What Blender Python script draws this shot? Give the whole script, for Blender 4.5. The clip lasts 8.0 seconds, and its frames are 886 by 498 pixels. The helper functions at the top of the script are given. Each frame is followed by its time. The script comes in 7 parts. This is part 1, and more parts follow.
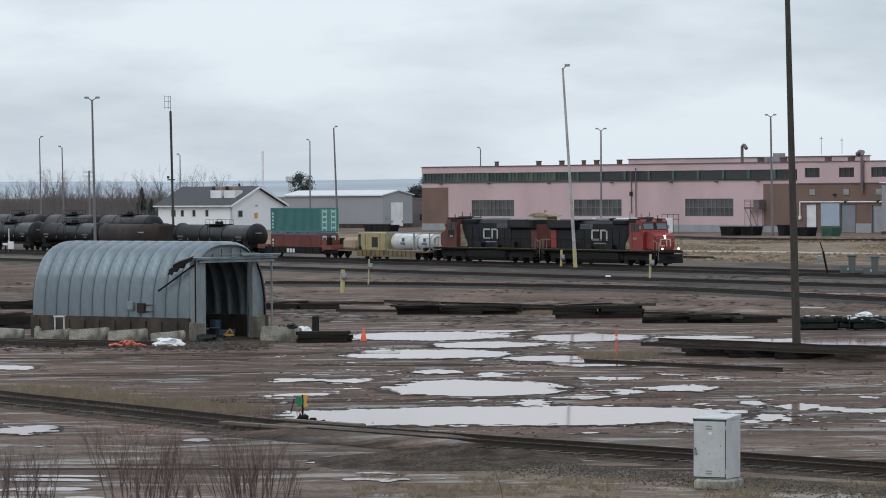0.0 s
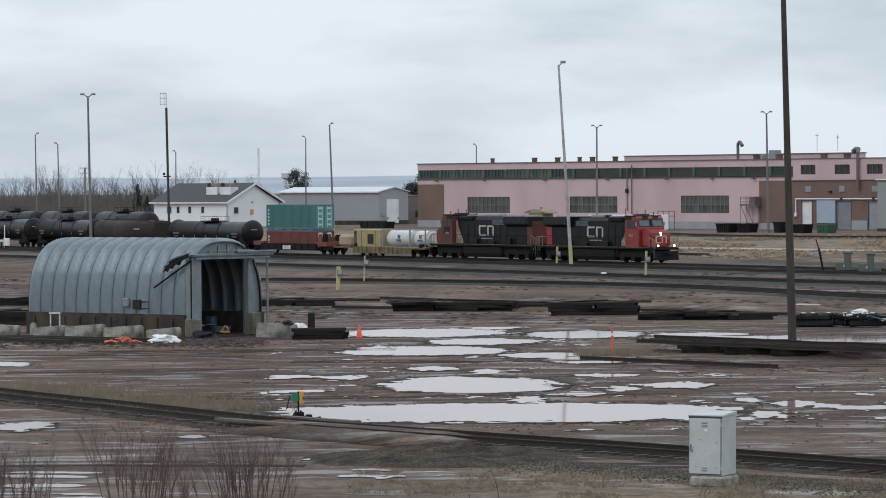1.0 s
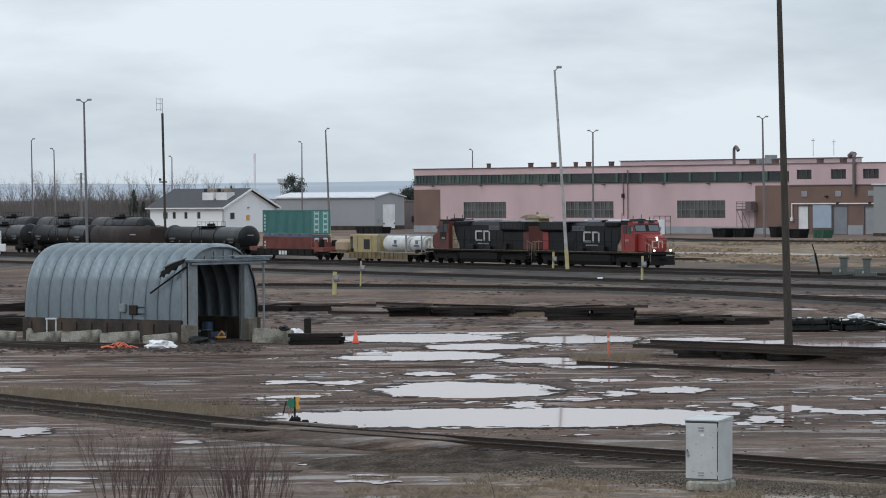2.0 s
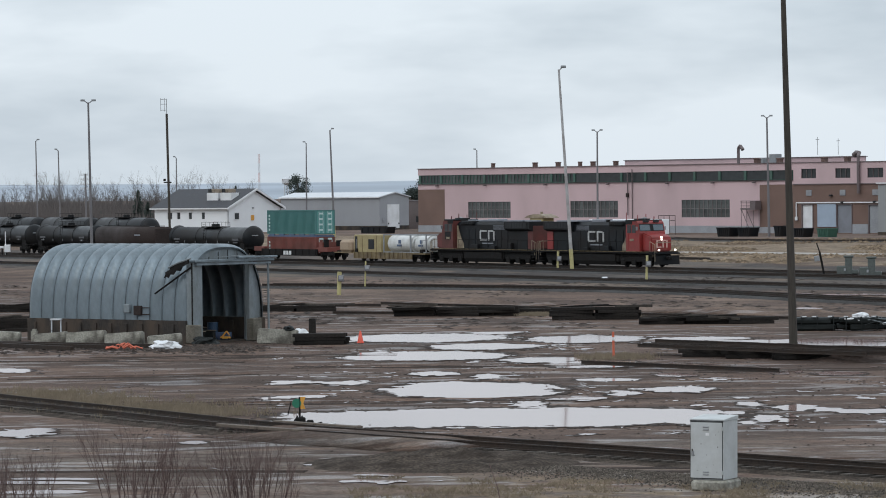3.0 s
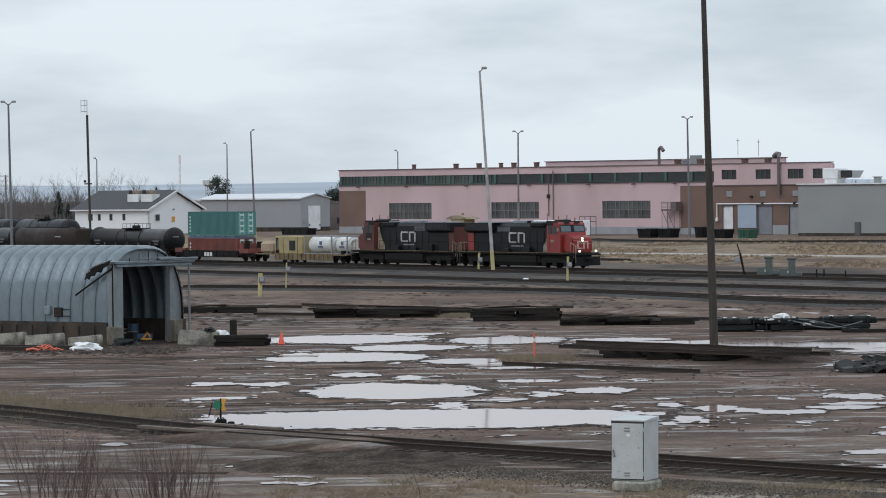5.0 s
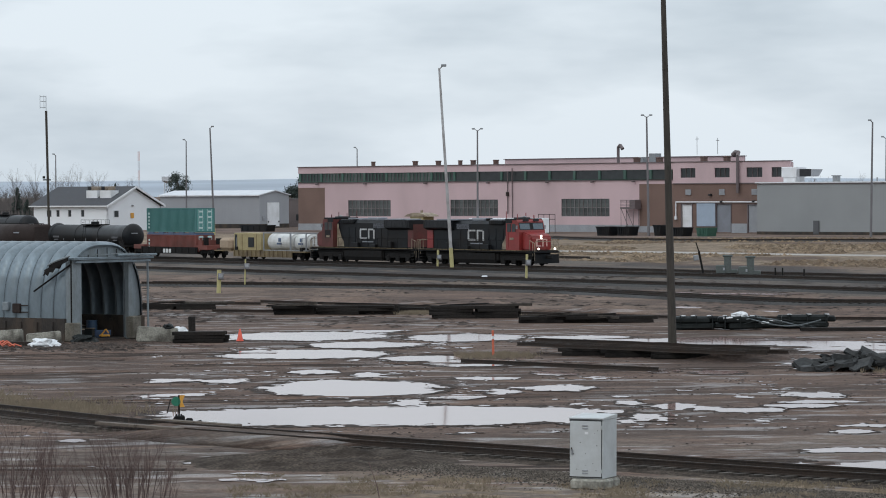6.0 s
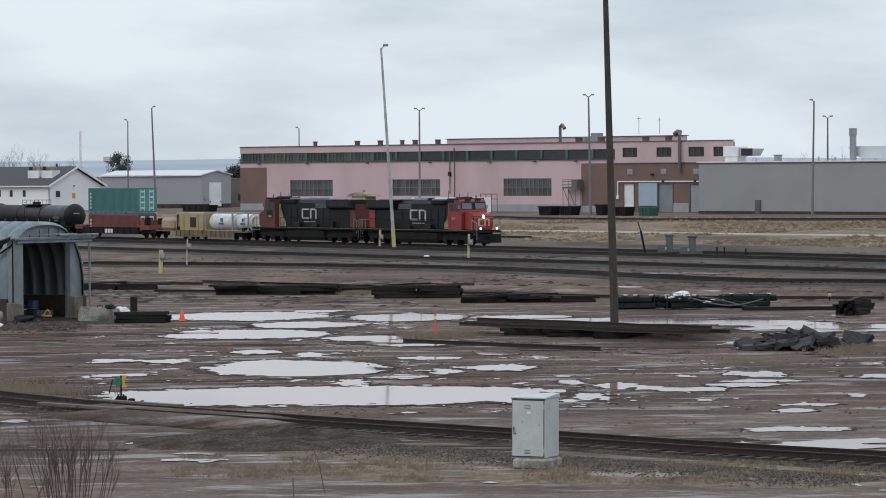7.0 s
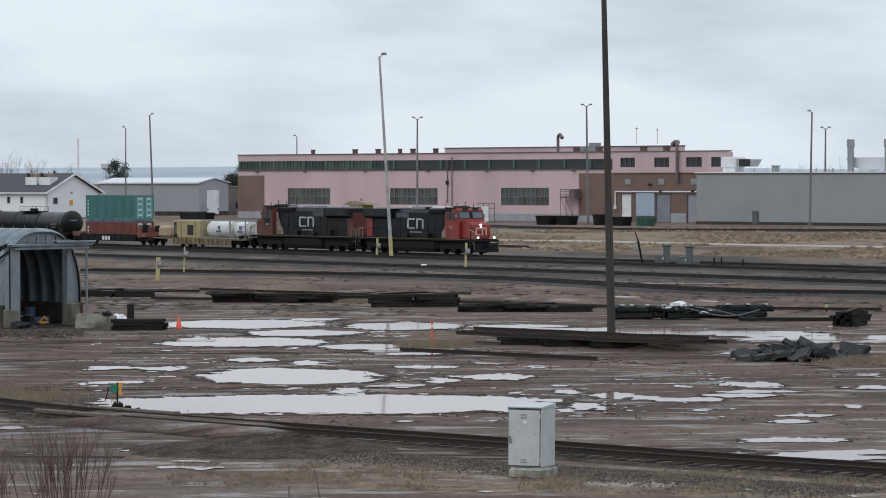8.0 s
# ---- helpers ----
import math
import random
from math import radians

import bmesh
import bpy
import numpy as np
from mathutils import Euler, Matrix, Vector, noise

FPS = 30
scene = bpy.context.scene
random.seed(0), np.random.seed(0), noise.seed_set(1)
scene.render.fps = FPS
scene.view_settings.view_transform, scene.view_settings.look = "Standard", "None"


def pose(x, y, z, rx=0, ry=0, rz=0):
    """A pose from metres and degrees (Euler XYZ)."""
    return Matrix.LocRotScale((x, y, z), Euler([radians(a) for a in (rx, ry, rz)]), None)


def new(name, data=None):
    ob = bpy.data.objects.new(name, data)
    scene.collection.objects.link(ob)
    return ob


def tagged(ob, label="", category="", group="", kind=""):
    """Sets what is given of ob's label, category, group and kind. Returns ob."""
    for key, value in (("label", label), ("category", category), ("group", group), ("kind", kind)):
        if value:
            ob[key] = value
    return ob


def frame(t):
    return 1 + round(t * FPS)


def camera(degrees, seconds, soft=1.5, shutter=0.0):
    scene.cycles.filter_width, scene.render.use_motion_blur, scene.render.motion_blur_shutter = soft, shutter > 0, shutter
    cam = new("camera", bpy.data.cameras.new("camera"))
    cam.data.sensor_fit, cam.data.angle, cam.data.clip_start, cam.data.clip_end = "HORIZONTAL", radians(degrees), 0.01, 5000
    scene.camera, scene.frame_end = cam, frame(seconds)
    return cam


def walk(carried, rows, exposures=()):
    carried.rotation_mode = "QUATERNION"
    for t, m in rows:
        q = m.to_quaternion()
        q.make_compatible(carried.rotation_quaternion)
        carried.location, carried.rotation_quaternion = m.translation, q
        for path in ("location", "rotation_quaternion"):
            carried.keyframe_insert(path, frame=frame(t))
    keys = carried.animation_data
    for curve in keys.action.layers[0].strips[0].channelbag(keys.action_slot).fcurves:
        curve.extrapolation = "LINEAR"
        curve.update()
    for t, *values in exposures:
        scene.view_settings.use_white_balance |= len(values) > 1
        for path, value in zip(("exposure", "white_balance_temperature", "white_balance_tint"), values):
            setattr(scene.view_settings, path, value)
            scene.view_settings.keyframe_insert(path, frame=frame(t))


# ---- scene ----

# camera: stands on a bridge eight metres above the yard and pans to the right
cam = camera(12.78, 8.0, soft=1.0)


def view(turn, tilt, roll):
    return pose(0, 0, 8.0, 90 + tilt, 0, turn) @ pose(0, 0, 0, 0, 0, roll)


walk(cam, [
    (0.0, view(0.327, -0.913, -0.448)), (0.5, view(0.291, -0.966, -0.475)), (1.0, view(0.266, -0.960, -0.418)),
    (1.5, view(0.227, -0.901, -0.466)), (1.7, view(0.184, -0.893, -0.466)), (2.8, view(0.332, -0.870, -0.560)),
    (3.0, view(0.277, -0.887, -0.607)), (3.5, view(0.0, -0.941, -0.573)), (4.0, view(-0.329, -0.949, -0.670)),
    (4.5, view(-0.629, -0.894, -0.757)), (4.7, view(-0.727, -0.876, -0.720)), (5.8, view(-1.311, -0.914, -0.450)),
    (6.0, view(-1.461, -0.925, -0.435)), (6.5, view(-1.939, -1.052, -0.429)), (7.0, view(-2.297, -1.225, -0.491)),
    (7.5, view(-2.321, -1.202, -0.390)), (8.0, view(-2.338, -1.096, -0.169))])
scene.view_settings.exposure = 0.0

# ---- light: overcast sky, brighter towards the zenith, and a weak veiled sun ----
world = bpy.data.worlds.new("sky")
scene.world = world
world.use_nodes = True
wn, wl = world.node_tree.nodes, world.node_tree.links
wn.clear()


w_out, w_bg = wn.new("ShaderNodeOutputWorld"), wn.new("ShaderNodeBackground")
w_sky = wn.new("ShaderNodeTexSky")
w_sky.sky_type, w_sky.sun_disc = "NISHITA", False
w_sky.sun_elevation, w_sky.sun_rotation = radians(42), radians(215)
w_co = wn.new("ShaderNodeTexCoord")
w_sep = wn.new("ShaderNodeSeparateXYZ")
w_map = wn.new("ShaderNodeMapping")
w_map.inputs["Scale"].default_value = (-10.0, 10.0, 36.0)
w_map.inputs["Location"].default_value = (2.35, 0.4, 0.62)
w_noise = wn.new("ShaderNodeTexNoise")
w_noise.inputs["Scale"].default_value, w_noise.inputs["Detail"].default_value = 1.0, 5.0
w_noise.inputs["Roughness"].default_value = 0.52
w_ramp = wn.new("ShaderNodeValToRGB")
w_ramp.color_ramp.elements[0].position, w_ramp.color_ramp.elements[0].color = 0.34, (0.54, 0.62, 0.70, 1)
w_ramp.color_ramp.elements[1].position, w_ramp.color_ramp.elements[1].color = 0.60, (0.77, 0.85, 0.925, 1)
w_up = wn.new("ShaderNodeMapRange")
for k, v in (("From Min", 0.0), ("From Max", 1.0), ("To Min", 1.0), ("To Max", 1.62)):
    w_up.inputs[k].default_value = v
w_mul = wn.new("ShaderNodeMix")
w_mul.data_type, w_mul.blend_type = "RGBA", "MULTIPLY"
w_mul.inputs["Factor"].default_value = 1.0
w_dim = wn.new("ShaderNodeMix")
w_dim.data_type, w_dim.blend_type = "RGBA", "MULTIPLY"
w_dim.inputs["Factor"].default_value = 1.0
w_dim.inputs["B"].default_value = (0.1, 0.1, 0.1, 1)
w_mix = wn.new("ShaderNodeMix")
w_mix.data_type = "RGBA"
w_mix.inputs["Factor"].default_value = 0.93
for a, b in ((w_co.outputs["Generated"], w_sep.inputs[0]), (w_co.outputs["Generated"], w_map.inputs[0]),
             (w_map.outputs[0], w_noise.inputs["Vector"]), (w_noise.outputs[0], w_ramp.inputs[0]),
             (w_sep.outputs["Z"], w_up.inputs["Value"]), (w_ramp.outputs[0], w_mul.inputs["A"]),
             (w_up.outputs[0], w_mul.inputs["B"]), (w_sky.outputs[0], w_dim.inputs["A"]),
             (w_dim.outputs["Result"], w_mix.inputs["A"]), (w_mul.outputs["Result"], w_mix.inputs["B"]),
             (w_mix.outputs["Result"], w_bg.inputs["Color"]), (w_bg.outputs[0], w_out.inputs[0])):
    wl.new(a, b)

sun = new("sun", bpy.data.lights.new("sun", "SUN"))
sun.data.energy, sun.data.angle, sun.data.color = 0.45, radians(25), (1.0, 0.96, 0.9)
sun.matrix_world = pose(0, 0, 60, 48, 0, -35)


# ---- materials ----
def material(name, colour, rough=0.7, metal=0.0, vary=0.18, scale=2.0, dirt=None, dirt_amount=0.35, dirt_scale=0.6,
             bump=0.15, streak=1.0, per_object=0.0, spec=0.5, per_island=0.0):
    """Colour with grain and blotches of dirt, in metres of the object's own space."""
    m = bpy.data.materials.new(name)
    m.use_nodes = True
    n, l = m.node_tree.nodes, m.node_tree.links
    b = n["Principled BSDF"]
    b.inputs["Metallic"].default_value = metal
    b.inputs["Specular IOR Level"].default_value = spec
    co, mp = n.new("ShaderNodeTexCoord"), n.new("ShaderNodeMapping")
    mp.inputs["Scale"].default_value = (1, 1, streak)
    l.new(co.outputs["Object"], mp.inputs[0])
    big, fine = n.new("ShaderNodeTexNoise"), n.new("ShaderNodeTexNoise")
    big.inputs["Scale"].default_value, big.inputs["Detail"].default_value = dirt_scale, 6
    fine.inputs["Scale"].default_value, fine.inputs["Detail"].default_value = scale * 5, 4
    for t in (big, fine):
        l.new(mp.outputs[0], t.inputs["Vector"])
    r = n.new("ShaderNodeMapRange")
    for k, v in (("From Min", 0.3), ("From Max", 0.7), ("To Min", 1 - vary), ("To Max", 1 + vary)):
        r.inputs[k].default_value = v
    l.new(fine.outputs[0], r.inputs["Value"])
    mul = n.new("ShaderNodeMix")
    mul.data_type, mul.blend_type = "RGBA", "MULTIPLY"
    mul.inputs["Factor"].default_value = 1
    mul.inputs["A"].default_value = (*colour, 1)
    l.new(r.outputs[0], mul.inputs["B"])
    last = mul.outputs["Result"]
    if per_object or per_island:
        info, pr = n.new("ShaderNodeNewGeometry" if per_island else "ShaderNodeObjectInfo"), n.new("ShaderNodeMapRange")
        swing = per_object or per_island
        pr.inputs["To Min"].default_value, pr.inputs["To Max"].default_value = 1 - swing, 1 + swing
        l.new(info.outputs["Random Per Island" if per_island else "Random"], pr.inputs["Value"])
        pm = n.new("ShaderNodeMix")
        pm.data_type, pm.blend_type = "RGBA", "MULTIPLY"
        pm.inputs["Factor"].default_value = 1
        l.new(last, pm.inputs["A"])
        l.new(pr.outputs[0], pm.inputs["B"])
        last = pm.outputs["Result"]
    if dirt:
        d, mx = n.new("ShaderNodeMapRange"), n.new("ShaderNodeMix")
        for k, v in (("From Min", 0.42), ("From Max", 0.68), ("To Min", 0.0), ("To Max", dirt_amount)):
            d.inputs[k].default_value = v
        l.new(big.outputs[0], d.inputs["Value"])
        mx.data_type = "RGBA"
        l.new(d.outputs[0], mx.inputs["Factor"])
        l.new(last, mx.inputs["A"])
        mx.inputs["B"].default_value = (*dirt, 1)
        last = mx.outputs["Result"]
    l.new(last, b.inputs["Base Color"])
    rr = n.new("ShaderNodeMapRange")
    for k, v in (("From Min", 0.3), ("From Max", 0.7), ("To Min", max(0.05, rough - 0.12)), ("To Max", min(1, rough + 0.12))):
        rr.inputs[k].default_value = v
    l.new(big.outputs[0], rr.inputs["Value"])
    l.new(rr.outputs[0], b.inputs["Roughness"])
    if bump:
        bp = n.new("ShaderNodeBump")
        bp.inputs["Strength"].default_value, bp.inputs["Distance"].default_value = bump, 0.03
        l.new(fine.outputs[0], bp.inputs["Height"])
        l.new(bp.outputs[0], b.inputs["Normal"])
    return m


def lamp_material(name, colour, strength):
    m = bpy.data.materials.new(name)
    m.use_nodes = True
    b = m.node_tree.nodes["Principled BSDF"]
    b.inputs["Emission Color"].default_value = (*colour, 1)
    b.inputs["Emission Strength"].default_value = strength
    return m


RUST = (0.10, 0.05, 0.03)
M_PINK = material("pink_paint", (0.60, 0.435, 0.445), 0.8, vary=0.06, dirt=(0.42, 0.31, 0.31), dirt_amount=0.45, dirt_scale=0.12, streak=0.5)
M_BRICK = material("brick_wall", (0.185, 0.115, 0.092), 0.85, vary=0.25, scale=1.2, dirt=(0.12, 0.085, 0.07), dirt_scale=0.25)
M_GREYBRICK = material("grey_brick", (0.17, 0.14, 0.135), 0.85, vary=0.25, scale=1.2, dirt=(0.1, 0.09, 0.085), dirt_scale=0.25)
M_PLINTH = material("concrete_plinth", (0.33, 0.34, 0.36), 0.85, vary=0.15, dirt=(0.2, 0.19, 0.18), dirt_scale=0.3)
M_CONCRETE = material("concrete", (0.31, 0.295, 0.25), 0.9, vary=0.3, scale=3, dirt=(0.05, 0.042, 0.034), dirt_amount=0.95, dirt_scale=1.5, bump=0.4, per_object=0.15)
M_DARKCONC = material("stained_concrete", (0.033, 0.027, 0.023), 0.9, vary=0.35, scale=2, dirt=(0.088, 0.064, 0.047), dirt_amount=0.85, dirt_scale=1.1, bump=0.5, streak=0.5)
M_COWL = material("rusty_brown_sheet", (0.13, 0.075, 0.062), 0.7, vary=0.2, dirt=(0.07, 0.045, 0.04))
M_CAP = material("coping", (0.14, 0.11, 0.11), 0.6)
M_GREENFRAME = material("green_mullion", (0.05, 0.11, 0.085), 0.6, dirt=(0.12, 0.14, 0.12))
M_DARKGLASS = material("dirty_dark_glass", (0.022, 0.026, 0.028), 0.35, vary=0.3, scale=0.3, dirt=(0.05, 0.055, 0.053), dirt_scale=0.5, bump=0.05, per_object=0.35)
M_OLDGLASS = material("dusty_glass", (0.06, 0.066, 0.064), 0.5, vary=0.3, scale=0.4, dirt=(0.14, 0.14, 0.135), dirt_scale=0.7, bump=0.05, per_object=0.5)
M_STEELSASH = material("steel_sash", (0.2, 0.185, 0.185), 0.6, dirt=RUST)
M_WHITE = material("white_siding", (0.83, 0.84, 0.85), 0.6, vary=0.04, dirt=(0.7, 0.7, 0.7), dirt_scale=0.3, dirt_amount=0.2)
M_WHITETRIM = material("white_trim", (0.78, 0.78, 0.79), 0.5, vary=0.05, dirt=(0.5, 0.48, 0.45))
M_SHINGLE = material("roof_shingle", (0.052, 0.053, 0.060), 0.85, vary=0.35, scale=1.5, dirt=(0.085, 0.083, 0.085), dirt_amount=0.6, dirt_scale=0.6)
M_GREYCLAD = material("grey_cladding", (0.29, 0.297, 0.297), 0.55, vary=0.04, dirt=(0.21, 0.215, 0.215), dirt_scale=0.15, dirt_amount=0.25)
M_GREYCLAD2 = material("light_grey_cladding", (0.33, 0.335, 0.35), 0.55, vary=0.05, dirt=(0.27, 0.27, 0.28), dirt_scale=0.2)
M_GREYROOF = material("pale_metal_roof", (0.62, 0.63, 0.65), 0.4, metal=0.2, vary=0.06)
M_BLUEDOOR = material("pale_blue_panel", (0.36, 0.43, 0.52), 0.6, vary=0.06, dirt=(0.28, 0.33, 0.4))
M_GREYDOOR = material("grey_door", (0.24, 0.25, 0.28), 0.6, vary=0.08, dirt=(0.17, 0.17, 0.18))
M_DARK = material("dark_interior", (0.02, 0.02, 0.022), 0.8)
M_BLACK = material("black_paint", (0.0075, 0.009, 0.011), 0.5, vary=0.3, dirt=(0.026, 0.021, 0.018), dirt_amount=0.55, dirt_scale=0.5, spec=0.2)
M_TANK = material("black_tank_paint", (0.0115, 0.0128, 0.0145), 0.42, vary=0.25, dirt=(0.032, 0.027, 0.024), dirt_amount=0.65, dirt_scale=0.35, spec=0.2)
M_UNDER = material("grimy_running_gear", (0.011, 0.0103, 0.010), 0.85, vary=0.4, dirt=(0.027, 0.0215, 0.0185), dirt_scale=1.5, bump=0.4, spec=0.2)
M_RED = material("locomotive_red", (0.27, 0.026, 0.024), 0.42, vary=0.1, dirt=(0.14, 0.03, 0.022), dirt_amount=0.6, dirt_scale=0.6)
M_OLDRED = material("faded_red", (0.12, 0.026, 0.021), 0.6, vary=0.15, dirt=(0.05, 0.026, 0.02), dirt_amount=0.75, dirt_scale=0.5)
M_CREAM = material("cream_patch", (0.32, 0.26, 0.18), 0.6, dirt=(0.11, 0.075, 0.055), dirt_amount=0.8, dirt_scale=1.2)
M_WINDSHIELD = material("cab_glass", (0.10, 0.13, 0.15), 0.12, vary=0.15, bump=0)
M_MARK = material("white_marking", (0.72, 0.72, 0.71), 0.55, vary=0.1, dirt=(0.4, 0.38, 0.36), dirt_scale=1.5)
M_WETMUD = material("waterlogged_mud", (0.042, 0.032, 0.027), 0.85, vary=0.4, scale=1.5, dirt=(0.07, 0.052, 0.043), dirt_amount=0.7, dirt_scale=0.8, bump=0.6, spec=0.1)
M_REDMARK = material("pale_red_marking", (0.62, 0.36, 0.32), 0.5)
M_YELLOW = material("safety_yellow", (0.46, 0.41, 0.19), 0.6, vary=0.12, dirt=(0.3, 0.22, 0.1), dirt_scale=2)
M_PALEYELLOW = material("pale_yellow", (0.37, 0.30, 0.15), 0.65, vary=0.12, dirt=(0.24, 0.17, 0.09), dirt_scale=1.0)
M_DIRTYYELLOW = material("dirty_yellow_steel", (0.19, 0.14, 0.07), 0.75, vary=0.2, dirt=(0.09, 0.062, 0.04), dirt_amount=0.8, dirt_scale=1.0)
M_TEAL = material("teal_container", (0.055, 0.175, 0.165), 0.55, vary=0.06, dirt=(0.06, 0.16, 0.14), dirt_scale=0.6)
M_TEALDOOR = material("teal_door", (0.10, 0.28, 0.26), 0.55, vary=0.08)
M_LABEL = material("pale_label", (0.5, 0.62, 0.6), 0.6)
M_BLUEBOX = material("blue_container", (0.075, 0.115, 0.2), 0.6, dirt=(0.12, 0.1, 0.1))
M_WELLRED = material("brick_red_well_car", (0.185, 0.05, 0.037), 0.7, vary=0.15, dirt=(0.1, 0.05, 0.04), dirt_amount=0.6)
M_TANKWHITE = material("white_tank_container", (0.66, 0.66, 0.64), 0.5, vary=0.08, dirt=(0.36, 0.33, 0.29), dirt_amount=0.5, dirt_scale=0.8)
M_TAN = material("tan_tarpaulin", (0.36, 0.27, 0.19), 0.8)
M_HOPPER = material("brown_hopper", (0.040, 0.029, 0.026), 0.7, vary=0.25, dirt=(0.022, 0.018, 0.0165), dirt_scale=0.5, spec=0.2)
M_GALV = material("galvanised_sheet", (0.21, 0.255, 0.283), 0.45, metal=0.5, vary=0.12, scale=1.4, dirt=(0.125, 0.145, 0.155), dirt_amount=0.9, dirt_scale=0.9, per_object=0.1, bump=0.12, streak=0.45)
M_GALVFRAME = material("weathered_frame", (0.21, 0.24, 0.255), 0.6, vary=0.15, dirt=(0.15, 0.16, 0.155), dirt_amount=0.7, dirt_scale=1.1, streak=0.4)
M_CABINET = material("grey_enamel", (0.50, 0.515, 0.515), 0.5, vary=0.04, dirt=(0.38, 0.38, 0.365), dirt_amount=0.5, dirt_scale=1.6, bump=0.05)
M_RAIL = material("rusty_rail", (0.034, 0.026, 0.0215), 0.6, vary=0.3, dirt=(0.062, 0.038, 0.026), dirt_scale=0.8, spec=0.2)
M_TIE = material("creosoted_timber", (0.018, 0.0155, 0.014), 0.9, vary=0.35, scale=2, dirt=(0.04, 0.033, 0.028), dirt_scale=1.2, bump=0.5, per_object=0.35, spec=0.2)
M_OLDTIE = material("grey_weathered_sleeper", (0.085, 0.073, 0.063), 0.9, vary=0.35, scale=2, dirt=(0.035, 0.03, 0.026), dirt_amount=0.7, dirt_scale=1.2, bump=0.5, per_object=0.4, spec=0.2)
M_OLDWOOD = material("weathered_timber", (0.24, 0.195, 0.15), 0.9, vary=0.25, scale=3, dirt=(0.12, 0.095, 0.075), bump=0.4)
M_BALLAST = material("ballast_stone", (0.05, 0.047, 0.045), 0.9, vary=0.6, scale=2.2, dirt=(0.03, 0.027, 0.0245), dirt_amount=0.7, dirt_scale=0.25, bump=0.9, spec=0.2)
M_NEARBALLAST = material("brown_ballast", (0.072, 0.057, 0.046), 0.95, vary=0.7, scale=2.2, dirt=(0.028, 0.022, 0.018), dirt_amount=0.9, dirt_scale=1.3, bump=1.0, spec=0.05)
M_STONE = material("loose_stone", (0.098, 0.083, 0.069), 0.9, vary=0.4, scale=5, dirt=(0.06, 0.048, 0.038), dirt_scale=1.0, dirt_amount=0.6, per_island=0.85, spec=0.2)
M_CLOD = material("mud_clod", (0.058, 0.045, 0.038), 0.85, vary=0.4, scale=4, per_island=0.5, spec=0.2)
M_POLEWOOD = material("pole_timber", (0.05, 0.042, 0.035), 0.9, vary=0.3, scale=2, dirt=(0.04, 0.04, 0.03), dirt_amount=0.6, dirt_scale=0.5, streak=0.15, bump=0.4)
M_POLEGREY = material("grey_pole", (0.17, 0.162, 0.168), 0.6, vary=0.15, dirt=(0.11, 0.096, 0.094), dirt_scale=0.4)
M_POLEWHITE = material("pale_flaking_pole", (0.46, 0.45, 0.445), 0.65, vary=0.12, dirt=(0.20, 0.17, 0.155), dirt_amount=0.75, dirt_scale=0.9)
M_STEEL = material("dull_steel", (0.30, 0.31, 0.32), 0.5, metal=0.4, vary=0.12, dirt=(0.2, 0.19, 0.18))
M_GREYGREEN = material("grey_green_casting", (0.09, 0.103, 0.097), 0.7, vary=0.2, dirt=(0.07, 0.075, 0.07))
M_ORANGE = material("cone_orange", (0.85, 0.125, 0.075), 0.5, vary=0.08, dirt=(0.5, 0.1, 0.06), dirt_scale=3)
M_STAKE = material("faded_orange", (0.6, 0.13, 0.07), 0.6, vary=0.15, dirt=(0.35, 0.15, 0.1), dirt_scale=4)
M_GREEN = material("signal_green", (0.02, 0.17, 0.10), 0.5, vary=0.1)
M_AMBER = material("signal_amber", (0.68, 0.33, 0.05), 0.5, vary=0.1)
M_BLUE = material("blue_plastic", (0.04, 0.078, 0.135), 0.5)
M_TARPW = material("white_plastic", (0.74, 0.75, 0.76), 0.45, vary=0.08, dirt=(0.5, 0.49, 0.47), dirt_scale=2)
M_RUBBLE = material("broken_asphalt", (0.037, 0.038, 0.038), 0.85, vary=0.35, dirt=(0.05, 0.047, 0.043), dirt_scale=1.5, bump=0.5, per_object=0.75, spec=0.2)
M_PLASTIC = material("black_plastic", (0.012, 0.0145, 0.0145), 0.5, vary=0.3, dirt=(0.026, 0.03, 0.029), spec=0.2)
M_BIN = material("green_bin", (0.035, 0.10, 0.07), 0.6)
M_BARK = material("grey_bark", (0.125, 0.105, 0.095), 0.9, vary=0.25, per_object=0.2)
M_WOODS = material("bare_branches", (0.118, 0.102, 0.096), 0.95, vary=0.3, scale=0.05, dirt=(0.17, 0.15, 0.14), dirt_scale=0.02)
M_NEEDLE = material("conifer_needles", (0.052, 0.066, 0.056), 0.9, vary=0.35, scale=0.5)
M_TWIG = material("red_brown_twigs", (0.125, 0.082, 0.073), 0.85, vary=0.3, scale=3)
M_STRAW = material("dry_grass", (0.23, 0.185, 0.13), 0.9, vary=0.3, scale=0.6, dirt=(0.12, 0.095, 0.07), dirt_scale=0.4)
# distance haze is mixed into the pale blue-grey of the hills
M_HAZYHILL = material("hazed_hills", (0.335, 0.375, 0.425), 1.0, vary=0.14, scale=0.001, dirt=(0.42, 0.46, 0.50), dirt_scale=0.004, bump=0)
M_PLANK = material("crossing_plank", (0.12, 0.095, 0.075), 0.9, vary=0.25, scale=2, dirt=(0.2, 0.17, 0.14), dirt_scale=0.8, bump=0.4)
M_HEADLIGHT = lamp_material("headlight", (1.0, 0.93, 0.8), 3.0)
M_GRAVELROAD = material("pale_gravel", (0.35, 0.32, 0.29), 0.9, vary=0.2, scale=0.8, dirt=(0.2, 0.17, 0.14), dirt_scale=0.15)
